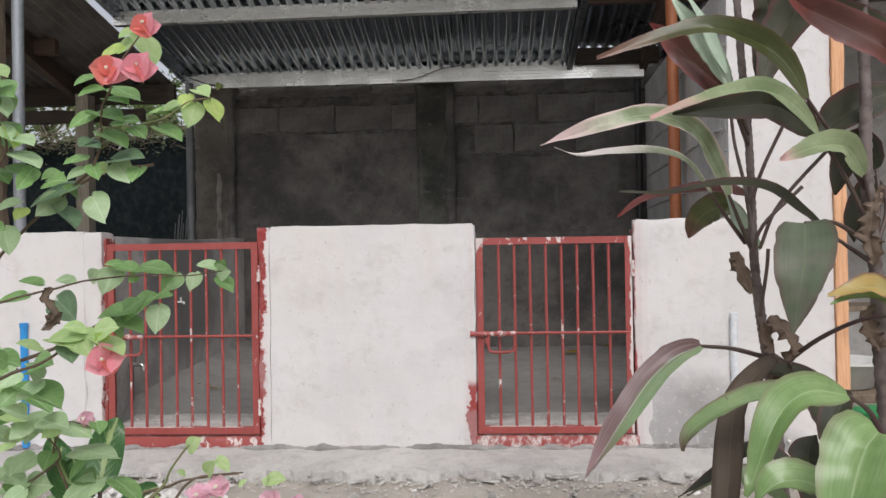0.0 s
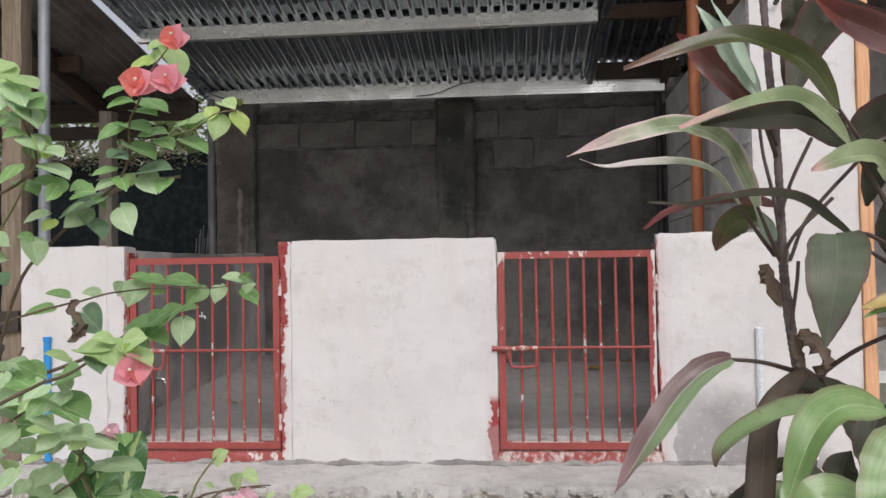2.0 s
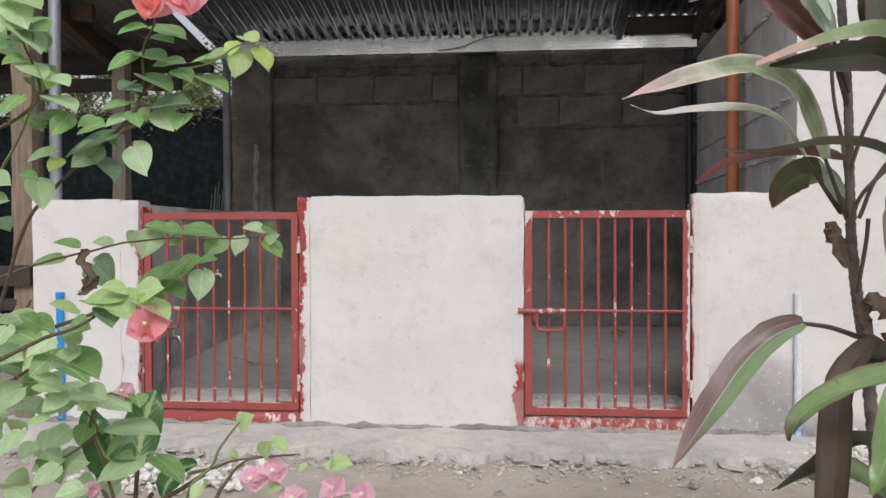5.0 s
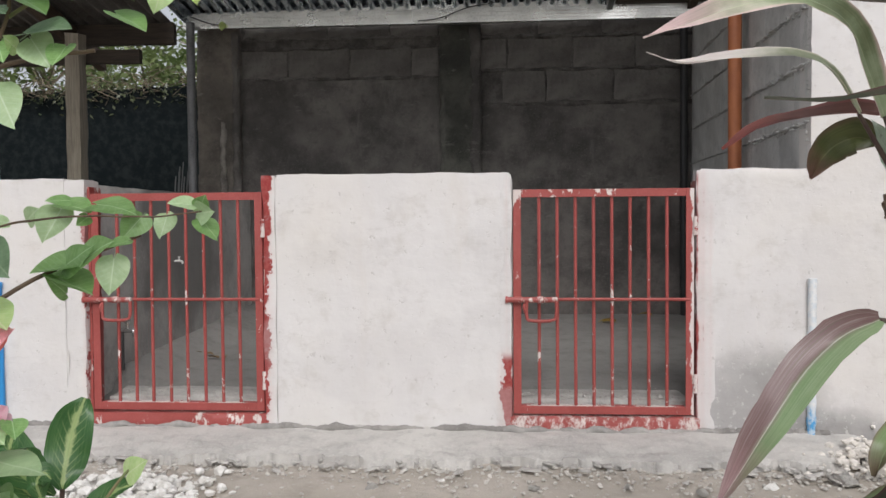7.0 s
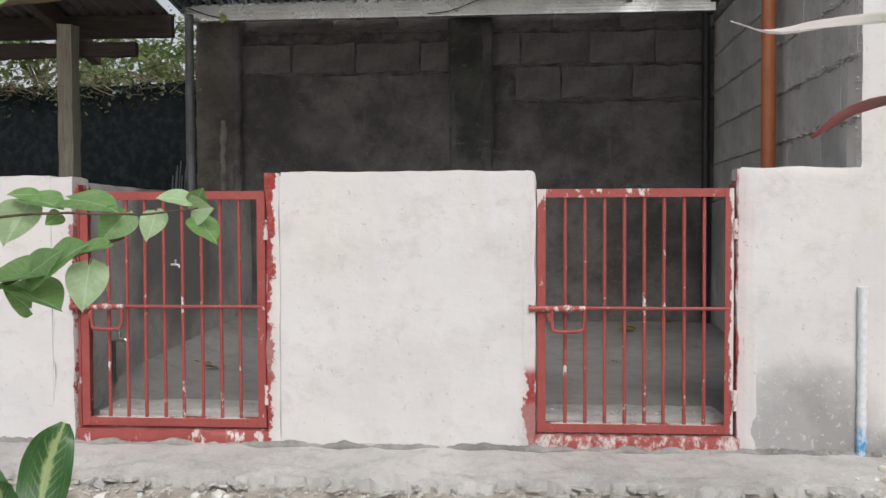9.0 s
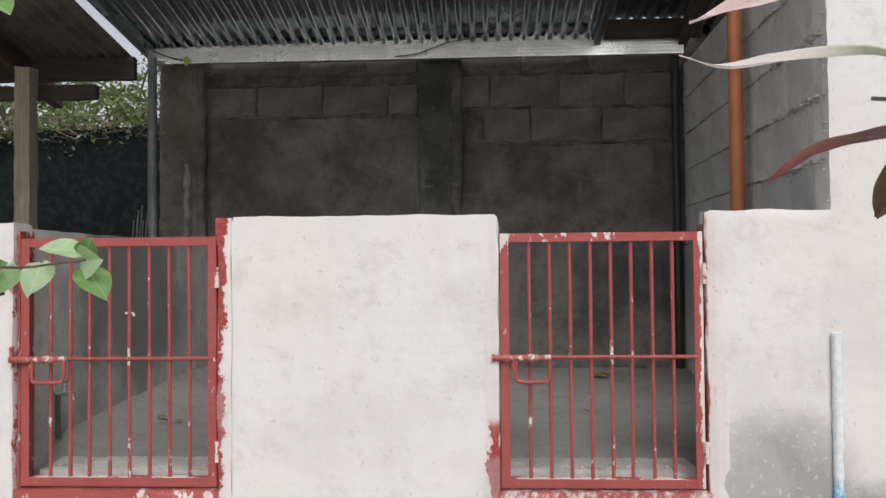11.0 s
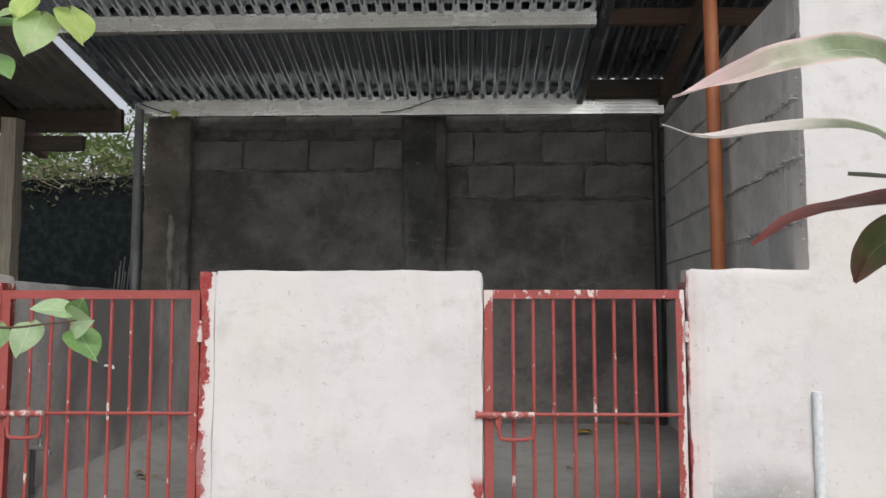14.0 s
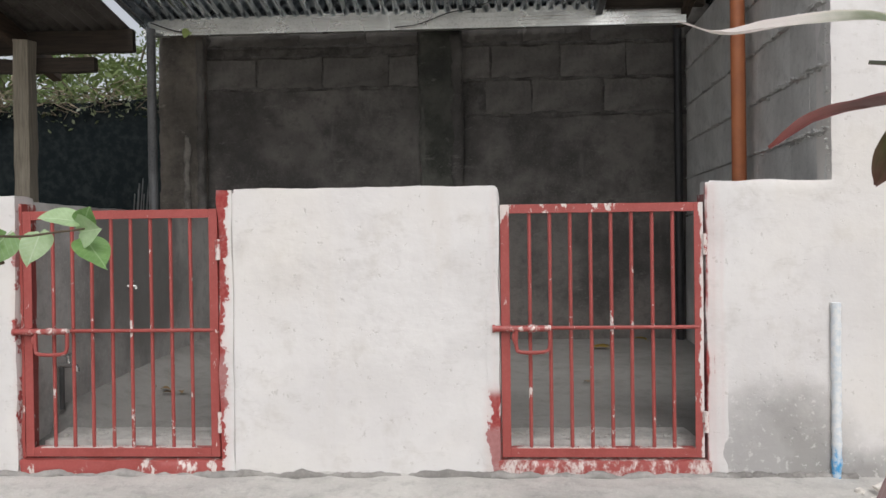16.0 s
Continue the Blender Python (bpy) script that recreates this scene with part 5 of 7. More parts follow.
spray((-0.666, 1.45, 0.942), (-0.611, 1.42, 0.92), 59, 'g')
spray((-0.516, 1.45, 0.894), (-0.53, 1.42, 0.912), 55, 'g')
spray((-0.462, 1.45, 0.938), (-0.459, 1.42, 0.948), 28, 'l')
spray((-0.51, 1.8, 1.068), (-0.434, 1.768, 1.032), 61, 'g')
spray((-0.431, 1.8, 1.116), (-0.436, 1.768, 1.054), 0, 'l')
spray((-0.426, 1.8, 1.148), (-0.379, 1.768, 1.123), 51, 'l')
spray((-0.395, 1.8, 1.123), (-0.355, 1.768, 1.067), 46, 'y')
spray((-0.465, 1.8, 1.105), (-0.545, 1.768, 1.098), 77, 'g')
spray((-0.447, 1.8, 1.137), (-0.45, 1.768, 1.102), 30, 'y')
spray((-0.487, 1.8, 1.092), (-0.522, 1.768, 1.099), 66, 'l')
spray((-0.497, 1.8, 1.113), (-0.443, 1.768, 1.119), 66, 'l')
spray((-0.619, 1.35, 1.093), (-0.577, 1.32, 1.042), 0, 'h')
spray((-0.645, 1.35, 1.128), (-0.594, 1.32, 1.089), 40, 'l')
spray((-0.628, 1.35, 1.126), (-0.637, 1.32, 1.098), 41, 'l')
spray((-0.614, 1.35, 1.105), (-0.547, 1.32, 1.079), 67, 'l')
spray((-0.643, 1.35, 1.076), (-0.66, 1.32, 1.029), 9, 'h')
spray((-0.612, 1.35, 1.059), (-0.544, 1.32, 1.015), 62, 'h')
spray((-0.599, 1.35, 1.053), (-0.539, 1.32, 1.043), 68, 'g')
spray((-0.658, 1.35, 1.083), (-0.663, 1.32, 1.092), 38, 'l')
spray((-0.619, 1.35, 1.045), (-0.568, 1.32, 1.026), 53, 'g')
spray((-0.629, 1.35, 1.032), (-0.657, 1.32, 1.02), 71, 'g')
spray((-0.604, 1.35, 1.011), (-0.627, 1.32, 0.996), 59, 'g')
spray((-0.6, 1.35, 1.004), (-0.543, 1.32, 0.976), 53, 'h')
spray((-0.566, 1.35, 0.982), (-0.51, 1.32, 0.967), 63, 'h')
spray((-0.561, 1.35, 0.955), (-0.496, 1.32, 0.936), 72, 'h')
spray((-0.58, 1.35, 0.996), (-0.545, 1.32, 0.953), 59, 'y')
spray((-0.612, 1.35, 0.956), (-0.633, 1.32, 0.923), 56, 'g')
spray((-0.547, 1.35, 0.918), (-0.548, 1.32, 0.891), 0, 'g')
spray((-0.513, 1.35, 0.909), (-0.463, 1.32, 0.916), 64, 'g')
spray((-0.679, 1.35, 0.823), (-0.593, 1.32, 0.827), 68, 'h')
spray((-0.684, 1.35, 0.797), (-0.607, 1.32, 0.812), 70, 'h')
spray((-0.588, 1.35, 0.837), (-0.6, 1.32, 0.84), 40, 'g')
spray((-0.693, 1.35, 0.889), (-0.638, 1.32, 0.866), 52, 'g')
spray((-0.631, 1.84, 0.757), (-0.651, 1.81, 0.696), 18, 'h')
spray((-0.613, 1.84, 0.772), (-0.645, 1.81, 0.775), 50, 'g')
spray((-0.626, 1.84, 0.767), (-0.556, 1.81, 0.756), 59, 'g')
spray((-0.569, 1.84, 0.766), (-0.479, 1.81, 0.762), 65, 'g')
spray((-0.492, 1.84, 0.745), (-0.518, 1.81, 0.703), 0, 'g')
spray((-0.449, 1.84, 0.747), (-0.45, 1.81, 0.707), 0, 'h')
spray((-0.403, 1.84, 0.763), (-0.442, 1.81, 0.77), 51, 'h')
spray((-0.394, 1.84, 0.759), (-0.375, 1.81, 0.776), 0, 'g')
spray((-0.398, 1.84, 0.749), (-0.356, 1.81, 0.753), 0, 'h')
spray((-0.393, 1.84, 0.74), (-0.347, 1.81, 0.707), 45, 'g')
spray((-0.801, 1.84, 0.73), (-0.846, 1.81, 0.743), 58, 'g')
spray((-0.725, 1.84, 0.737), (-0.758, 1.81, 0.743), 48, 'h')
spray((-0.764, 1.84, 0.691), (-0.7, 1.81, 0.642), 0, 'd')
spray((-0.838, 1.84, 0.707), (-0.898, 1.81, 0.694), 60, 'g')
spray((-0.585, 1.84, 0.744), (-0.59, 1.81, 0.73), 0, 'g')
spray((-0.689, 1.84, 0.74), (-0.658, 1.81, 0.761), 36, 'h')
spray((-0.551, 1.74, 0.672), (-0.62, 1.71, 0.659), 60, 'g')
spray((-0.573, 1.74, 0.665), (-0.513, 1.71, 0.709), 48, 'g')
spray((-0.541, 1.74, 0.678), (-0.477, 1.71, 0.716), 55, 'g')
spray((-0.492, 1.74, 0.68), (-0.487, 1.71, 0.622), 0, 'h')
spray((-0.586, 1.74, 0.651), (-0.5, 1.71, 0.625), 62, 'g')
spray((-0.571, 1.74, 0.627), (-0.588, 1.71, 0.663), 48, 'g')
spray((-0.468, 1.74, 0.707), (-0.494, 1.71, 0.699), 56, 'g')
spray((-0.383, 1.2, 0.675), (-0.422, 1.17, 0.674), 55, 'l')
spray((-0.384, 1.2, 0.672), (-0.351, 1.17, 0.643), 0, 'l')
spray((-0.361, 1.2, 0.679), (-0.312, 1.17, 0.692), 43, 'l')
spray((-0.356, 1.2, 0.667), (-0.298, 1.17, 0.649), 60, 'l')
spray((-0.376, 1.2, 0.683), (-0.393, 1.17, 0.692), 51, 'l')
spray((-0.403, 1.2, 0.657), (-0.376, 1.17, 0.634), 18, 'd')
spray((-0.443, 1.2, 0.658), (-0.462, 1.17, 0.669), 53, 'l')
spray((-0.421, 1.2, 0.667), (-0.369, 1.17, 0.66), 59, 'l')
spray((-0.347, 1.2, 0.663), (-0.344, 1.17, 0.676), 0, 'y')
spray((-0.494, 1.25, 0.588), (-0.411, 1.22, 0.561), 57, 'g')
spray((-0.507, 1.25, 0.61), (-0.528, 1.22, 0.592), 38, 'h')
spray((-0.47, 1.25, 0.605), (-0.477, 1.22, 0.634), 32, 'g')
spray((-0.507, 1.25, 0.587), (-0.524, 1.22, 0.565), 25, 'g')
spray((-0.481, 1.25, 0.62), (-0.429, 1.22, 0.632), 52, 'g')
spray((-0.474, 1.25, 0.598), (-0.498, 1.22, 0.573), 49, 'g')
spray((-0.497, 1.25, 0.548), (-0.52, 1.22, 0.57), 51, 'h')
spray((-0.524, 1.25, 0.629), (-0.531, 1.22, 0.65), 33, 'g')
spray((-0.647, 1.5, 0.487), (-0.566, 1.47, 0.473), 50, 'h')
spray((-0.626, 1.5, 0.49), (-0.625, 1.47, 0.451), 0, 'h')
spray((-0.579, 1.5, 0.482), (-0.549, 1.47, 0.463), 16, 'l')
spray((-0.563, 1.5, 0.482), (-0.498, 1.47, 0.475), 45, 'g')
spray((-0.51, 1.5, 0.486), (-0.487, 1.47, 0.47), 27, 'd')
spray((-0.548, 1.5, 0.437), (-0.439, 1.47, 0.443), 67, 'g')
spray((-0.584, 1.5, 0.435), (-0.663, 1.47, 0.433), 69, 'g')
spray((-0.627, 1.5, 0.427), (-0.662, 1.47, 0.402), 30, 'h')
spray((-0.597, 1.5, 0.433), (-0.594, 1.47, 0.403), 10, 'd')
spray((-0.509, 1.5, 0.384), (-0.577, 1.47, 0.349), 45, 'h')
spray((-0.506, 1.5, 0.37), (-0.441, 1.47, 0.351), 36, 'h')
spray((-0.475, 1.5, 0.384), (-0.403, 1.47, 0.357), 59, 'd')
spray((-0.643, 1.5, 0.38), (-0.683, 1.47, 0.36), 41, 'g')
spray((-0.67, 1.5, 0.38), (-0.615, 1.47, 0.36), 43, 'd')
spray((-0.566, 1.5, 0.421), (-0.538, 1.47, 0.396), 31, 'd')
spray((-0.532, 1.5, 0.421), (-0.556, 1.47, 0.391), 64, 'd')
spray((-0.705, 1.4, 0.618), (-0.709, 1.37, 0.593), 0, 'g')
spray((-0.669, 1.4, 0.609), (-0.679, 1.37, 0.575), 33, 'g')
spray((-0.633, 1.4, 0.623), (-0.649, 1.37, 0.635), 34, 'h')
spray((-0.649, 1.4, 0.6), (-0.594, 1.37, 0.594), 40, 'g')
spray((-0.695, 1.4, 0.556), (-0.614, 1.37, 0.566), 55, 'g')
spray((-0.613, 1.4, 0.571), (-0.629, 1.37, 0.546), 34, 'l')
spray((-0.598, 1.4, 0.567), (-0.507, 1.37, 0.531), 54, 'g')
spray((-0.649, 1.4, 0.514), (-0.699, 1.37, 0.486), 39, 'h')
spray((-0.609, 1.4, 0.524), (-0.56, 1.37, 0.516), 26, 'l')
spray((-0.578, 1.4, 0.506), (-0.598, 1.37, 0.482), 21, 'h')
spray((-0.549, 1.4, 0.511), (-0.488, 1.37, 0.508), 41, 'h')
spray((-0.529, 1.4, 0.497), (-0.541, 1.37, 0.489), 26, 'l')
spray((-0.69, 1.4, 0.447), (-0.699, 1.37, 0.426), 0, 'd')
spray((-0.649, 1.4, 0.448), (-0.669, 1.37, 0.415), 47, 'g')
spray((-0.599, 1.4, 0.43), (-0.63, 1.37, 0.4), 25, 'g')
spray((-0.589, 1.4, 0.393), (-0.62, 1.37, 0.372), 37, 'h')
spray((-0.549, 1.4, 0.361), (-0.581, 1.37, 0.355), 37, 'g')
spray((-0.609, 1.4, 0.472), (-0.62, 1.37, 0.465), 51, 'l')
spray((-0.67, 1.4, 0.381), (-0.7, 1.37, 0.361), 37, 'g')
spray((-0.736, 1.478, 0.557), (-0.7, 1.448, 0.539), 20, 'h')
spray((-0.764, 1.449, 0.594), (-0.736, 1.419, 0.564), 29, 'l')
spray((-0.665, 1.41, 0.559), (-0.618, 1.38, 0.55), 59, 'g')
spray((-0.78, 1.516, 0.547), (-0.803, 1.486, 0.547), 45, 'h')
spray((-0.694, 1.407, 0.568), (-0.702, 1.377, 0.556), 49, 'h')
spray((-0.777, 1.562, 0.608), (-0.72, 1.532, 0.577), 58, 'h')
spray((-0.691, 1.507, 0.621), (-0.704, 1.477, 0.621), 29, 'h')
spray((-0.786, 1.527, 0.584), (-0.75, 1.497, 0.564), 56, 'g')
spray((-0.731, 1.542, 0.601), (-0.654, 1.512, 0.599), 47, 'g')
spray((-0.693, 1.355, 0.591), (-0.724, 1.325, 0.591), 56, 'l')
spray((-0.727, 1.503, 0.615), (-0.732, 1.473, 0.606), 18, 'g')
spray((-0.777, 1.463, 0.62), (-0.784, 1.433, 0.602), 0, 'g')
spray((-0.734, 1.554, 0.605), (-0.772, 1.524, 0.608), 53, 'h')
spray((-0.792, 1.501, 0.544), (-0.808, 1.471, 0.518), 40, 'h')
spray((-0.839, 1.556, 0.552), (-0.853, 1.526, 0.544), 36, 'h')
spray((-0.785, 1.563, 0.494), (-0.805, 1.533, 0.479), 34, 'h')
spray((-0.689, 1.365, 0.53), (-0.695, 1.335, 0.515), 52, 'h')
spray((-0.75, 1.514, 0.497), (-0.785, 1.484, 0.486), 32, 'l')
spray((-0.741, 1.591, 0.538), (-0.757, 1.561, 0.512), 58, 'h')
spray((-0.708, 1.442, 0.541), (-0.651, 1.412, 0.532), 60, 'h')
spray((-0.675, 1.454, 0.515), (-0.604, 1.424, 0.52), 28, 'g')
spray((-0.741, 1.51, 0.544), (-0.689, 1.48, 0.547), 10, 'g')
spray((-0.704, 1.485, 0.579), (-0.694, 1.455, 0.552), 25, 'l')
spray((-0.812, 1.504, 0.547), (-0.746, 1.474, 0.55), 19, 'h')
spray((-0.649, 1.436, 0.588), (-0.605, 1.406, 0.561), 0, 'g')
spray((-0.716, 1.539, 0.581), (-0.731, 1.509, 0.553), 50, 'h')
spray((-0.857, 1.669, 0.344), (-0.88, 1.639, 0.343), 61, 'h')
spray((-0.727, 1.649, 0.414), (-0.77, 1.619, 0.418), 48, 'l')
spray((-0.82, 1.649, 0.404), (-0.783, 1.619, 0.382), 43, 'l')
spray((-0.822, 1.522, 0.358), (-0.752, 1.492, 0.366), 56, 'h')
spray((-0.812, 1.561, 0.457), (-0.824, 1.531, 0.455), 36, 'h')
spray((-0.712, 1.627, 0.338), (-0.654, 1.597, 0.32), 36, 'h')
spray((-0.878, 1.638, 0.414), (-0.811, 1.608, 0.421), 20, 'h')
spray((-0.854, 1.673, 0.279), (-0.781, 1.643, 0.29), 49, 'l')
spray((-0.668, 1.461, 0.414), (-0.672, 1.431, 0.391), 10, 'h')
spray((-0.855, 1.615, 0.294), (-0.865, 1.585, 0.282), 59, 'l')
spray((-0.774, 1.465, 0.422), (-0.788, 1.435, 0.397), 0, 'g')
spray((-0.789, 1.7, 0.424), (-0.722, 1.67, 0.43), 21, 'l')
spray((-0.678, 1.532, 0.362), (-0.638, 1.502, 0.335), 25, 'l')
spray((-0.815, 1.686, 0.353), (-0.817, 1.656, 0.322), 0, 'l')
spray((-0.818, 1.561, 0.32), (-0.826, 1.531, 0.311), 38, 'l')
spray((-0.816, 1.607, 0.369), (-0.806, 1.577, 0.342), 52, 'l')
spray((-0.687, 1.438, 0.345), (-0.636, 1.408, 0.336), 42, 'g')
spray((-0.804, 1.634, 0.45), (-0.817, 1.604, 0.442), 60, 'h')
spray((-0.736, 1.431, 0.506), (-0.672, 1.401, 0.502), 31, 'h')
spray((-0.711, 1.59, 0.359), (-0.696, 1.56, 0.343), 0, 'l')
spray((-0.843, 1.584, 0.44), (-0.765, 1.554, 0.444), 24, 'h')
spray((-0.619, 1.458, 0.393), (-0.652, 1.428, 0.391), 28, 'h')
spray((-0.667, 1.53, 0.466), (-0.687, 1.5, 0.459), 9, 'l')
spray((-0.711, 1.571, 0.459), (-0.659, 1.541, 0.46), 49, 'h')
spray((-0.824, 1.545, 0.39), (-0.756, 1.515, 0.378), 60, 'l')
spray((-0.798, 1.652, 0.284), (-0.74, 1.622, 0.291), 10, 'h')
spray((-0.732, 1.54, 0.463), (-0.675, 1.51, 0.458), 41, 'g')
spray((-0.8, 1.536, 0.418), (-0.746, 1.506, 0.415), 29, 'g')
spray((-0.728, 1.641, 0.35), (-0.77, 1.611, 0.354), 33, 'g')
spray((-0.665, 1.435, 0.475), (-0.67, 1.405, 0.461), 18, 'h')
spray((-0.743, 1.63, 0.392), (-0.74, 1.6, 0.358), 34, 'h')
spray((-0.924, 1.671, 0.392), (-0.959, 1.641, 0.374), 59, 'h')
spray((-0.649, 1.517, 0.371), (-0.586, 1.487, 0.379), 9, 'h')
spray((-0.669, 1.477, 0.363), (-0.61, 1.447, 0.351), 44, 'h')
spray((-0.6, 1.61, 0.317), (-0.635, 1.58, 0.303), 40, 'g')
spray((-0.659, 1.688, 0.278), (-0.628, 1.658, 0.255), 36, 'h')
spray((-0.585, 1.605, 0.329), (-0.596, 1.575, 0.311), 28, 'h')
spray((-0.657, 1.654, 0.32), (-0.663, 1.624, 0.309), 31, 'h')
spray((-0.698, 1.698, 0.287), (-0.714, 1.668, 0.285), 11, 'g')
spray((-0.547, 1.52, 0.383), (-0.503, 1.49, 0.382), 24, 'g')
spray((-0.675, 1.591, 0.29), (-0.614, 1.561, 0.282), 53, 'g')
spray((-0.623, 1.552, 0.379), (-0.648, 1.522, 0.377), 39, 'g')
spray((-0.695, 1.386, 1.056), (-0.706, 1.356, 1.024), 54, 'h')
spray((-0.709, 1.463, 1.089), (-0.643, 1.433, 1.073), 55, 'l')
spray((-0.685, 1.389, 1.068), (-0.645, 1.359, 1.045), 58, 'l')
spray((-0.762, 1.445, 1.098), (-0.707, 1.415, 1.067), 44, 'h')
spray((-0.718, 1.417, 1.115), (-0.648, 1.387, 1.098), 26, 'l')
spray((-0.766, 1.498, 1.083), (-0.699, 1.468, 1.066), 50, 'g')
spray((-0.668, 1.399, 1.048), (-0.622, 1.369, 1.018), 33, 'h')
spray((-0.674, 1.382, 1.087), (-0.626, 1.352, 1.071), 34, 'l')
spray((-0.8, 1.531, 0.827), (-0.747, 1.501, 0.811), 48, 'g')
spray((-0.846, 1.561, 0.85), (-0.838, 1.531, 0.816), 40, 'h')
spray((-0.79, 1.473, 0.653), (-0.732, 1.443, 0.643), 48, 'h')
spray((-0.833, 1.567, 0.712), (-0.833, 1.537, 0.681), 26, 'g')
spray((-0.824, 1.509, 0.842), (-0.785, 1.479, 0.809), 24, 'g')
spray((-0.749, 1.455, 0.712), (-0.714, 1.425, 0.687), 51, 'h')
spray((-0.777, 1.444, 0.773), (-0.79, 1.414, 0.767), 29, 'd')
spray((-0.8, 1.499, 0.839), (-0.826, 1.469, 0.825), 40, 'd')
spray((-0.864, 1.561, 0.782), (-0.898, 1.531, 0.771), 24, 'h')
spray((-0.749, 1.484, 0.771), (-0.691, 1.454, 0.758), 56, 'd')
twig([(-0.752, 1.5, 0.619), (-0.697, 1.5, 0.773), (-0.61, 1.48, 0.853), (-0.547, 1.46, 0.896), (-0.49, 1.45, 0.938), (-0.471, 1.45, 0.987), (-0.464, 1.44, 1.04), (-0.428, 1.4, 1.07), (-0.409, 1.38, 1.098), (-0.375, 1.4, 1.159)], 0.0034, 0.0013)
twig([(-0.547, 1.46, 0.896), (-0.526, 1.5, 0.924), (-0.497, 1.55, 0.949), (-0.423, 1.56, 0.958)], 0.0034, 0.0028)
twig([(-0.472, 1.45, 0.976), (-0.441, 1.5, 1.018), (-0.411, 1.58, 1.048), (-0.376, 1.62, 1.086), (-0.327, 1.62, 1.094)], 0.0025, 0.0010)
twig([(-0.717, 1.45, 0.843), (-0.656, 1.42, 0.91), (-0.622, 1.4, 0.965), (-0.614, 1.38, 1.028), (-0.616, 1.36, 1.081)], 0.0026, 0.0010)
twig([(-0.725, 1.38, 0.893), (-0.621, 1.36, 0.926), (-0.587, 1.36, 0.966), (-0.6, 1.35, 1.024), (-0.629, 1.35, 1.098), (-0.624, 1.35, 1.126)], 0.0030, 0.0010)
twig([(-0.964, 1.8, 0.66), (-0.868, 1.79, 0.691), (-0.785, 1.78, 0.711), (-0.722, 1.78, 0.724), (-0.665, 1.78, 0.737), (-0.558, 1.78, 0.746), (-0.454, 1.8, 0.744), (-0.383, 1.82, 0.753)], 0.0030, 0.0012)
twig([(-0.831, 1.6, 0.542), (-0.717, 1.6, 0.585), (-0.646, 1.66, 0.616), (-0.593, 1.72, 0.657), (-0.53, 1.8, 0.695), (-0.495, 1.84, 0.715)], 0.0040, 0.0030)
twig([(-0.553, 1.2, 0.587), (-0.485, 1.2, 0.619), (-0.439, 1.2, 0.635), (-0.384, 1.2, 0.669), (-0.355, 1.2, 0.675)], 0.0030, 0.0013)
twig([(-0.735, 1.5, 0.269), (-0.659, 1.5, 0.362), (-0.579, 1.5, 0.423), (-0.616, 1.5, 0.474)], 0.0032, 0.0015)
twig([(-0.534, 1.5, 0.25), (-0.566, 1.5, 0.37), (-0.59, 1.5, 0.433), (-0.568, 1.5, 0.484), (-0.537, 1.5, 0.486)], 0.0030, 0.0013)
twig([(-0.766, 1.42, 0.451), (-0.693, 1.42, 0.51), (-0.621, 1.42, 0.559), (-0.598, 1.4, 0.6)], 0.0030, 0.0015)
twig([(-0.368, 1.362, 0.300), (-0.323, 1.265, 0.403), (-0.299, 1.281, 0.433), (-0.286, 1.281, 0.458), (-0.263, 1.281, 0.489), (-0.246, 1.281, 0.506)], 0.0026, 0.0012)
withered([(-0.733, 1.76, 0.724), (-0.746, 1.76, 0.697), (-0.727, 1.75, 0.666), (-0.749, 1.75, 0.64)], 0.03)
withered([(-0.731, 1.76, 0.671), (-0.724, 1.76, 0.655), (-0.734, 1.75, 0.638), (-0.754, 1.75, 0.635)], 0.028)
spray((-0.258, 1.281, 0.492), (-0.234, 1.265, 0.513), 30, 'l')
blossom((-0.411, 1.36, 1.088), 0.026)
blossom((-0.361, 1.36, 1.092), 0.026, (mat_bract_pink, mat_bract_pink, mat_bract))
blossom((-0.35, 1.36, 1.16), 0.022)
blossom((-0.336, 1.18, 0.638), 0.024, (mat_bract_pink, mat_bract_pink, mat_bract))
bud((-0.528, 1.5, 0.493))
bud((-0.589, 1.5, 0.326))

bush = empty("bougainvillea", (-0.418, 1.525, -0.12))
bpy.context.view_layer.update()
tagged(bush, "low bougainvillea sprig with rose-pink blossoms near the soil", "bush")
twig([(-0.418, 1.525, -0.13), (-0.224, 1.186, 0.326), (-0.166, 1.169, 0.397)], 0.005, 0.002)
twig([(-0.403, 1.525, -0.13), (-0.124, 1.186, 0.314), (-0.036, 1.169, 0.390), (0.023, 1.157, 0.402)], 0.004, 0.0015)
twig([(-0.352, 1.334, 0.408), (-0.315, 1.334, 0.418), (-0.279, 1.334, 0.430), (-0.198, 1.334, 0.439)], 0.0030, 0.0010)
twig([(-0.272, 1.216, 0.400), (-0.255, 1.216, 0.432), (-0.223, 1.216, 0.464), (-0.162, 1.246, 0.464)], 0.0030, 0.0010)
bud((-0.196, 1.157, 0.458))
bud((-0.169, 1.157, 0.469))
bud((-0.146, 1.157, 0.437))
bud((-0.098, 1.157, 0.450))
bud((-0.063, 1.157, 0.443))
spray((-0.184, 1.157, 0.488), (-0.169, 1.146, 0.510), 35, 'l')
spray((-0.169, 1.157, 0.507), (-0.146, 1.146, 0.492), 35, 'l')
spray((-0.108, 1.157, 0.479), (-0.117, 1.146, 0.493), 35, 'l')
spray((-0.101, 1.157, 0.479), (-0.071, 1.146, 0.485), 35, 'l')
spray((-0.102, 1.157, 0.481), (-0.101, 1.146, 0.471), 35, 'l')
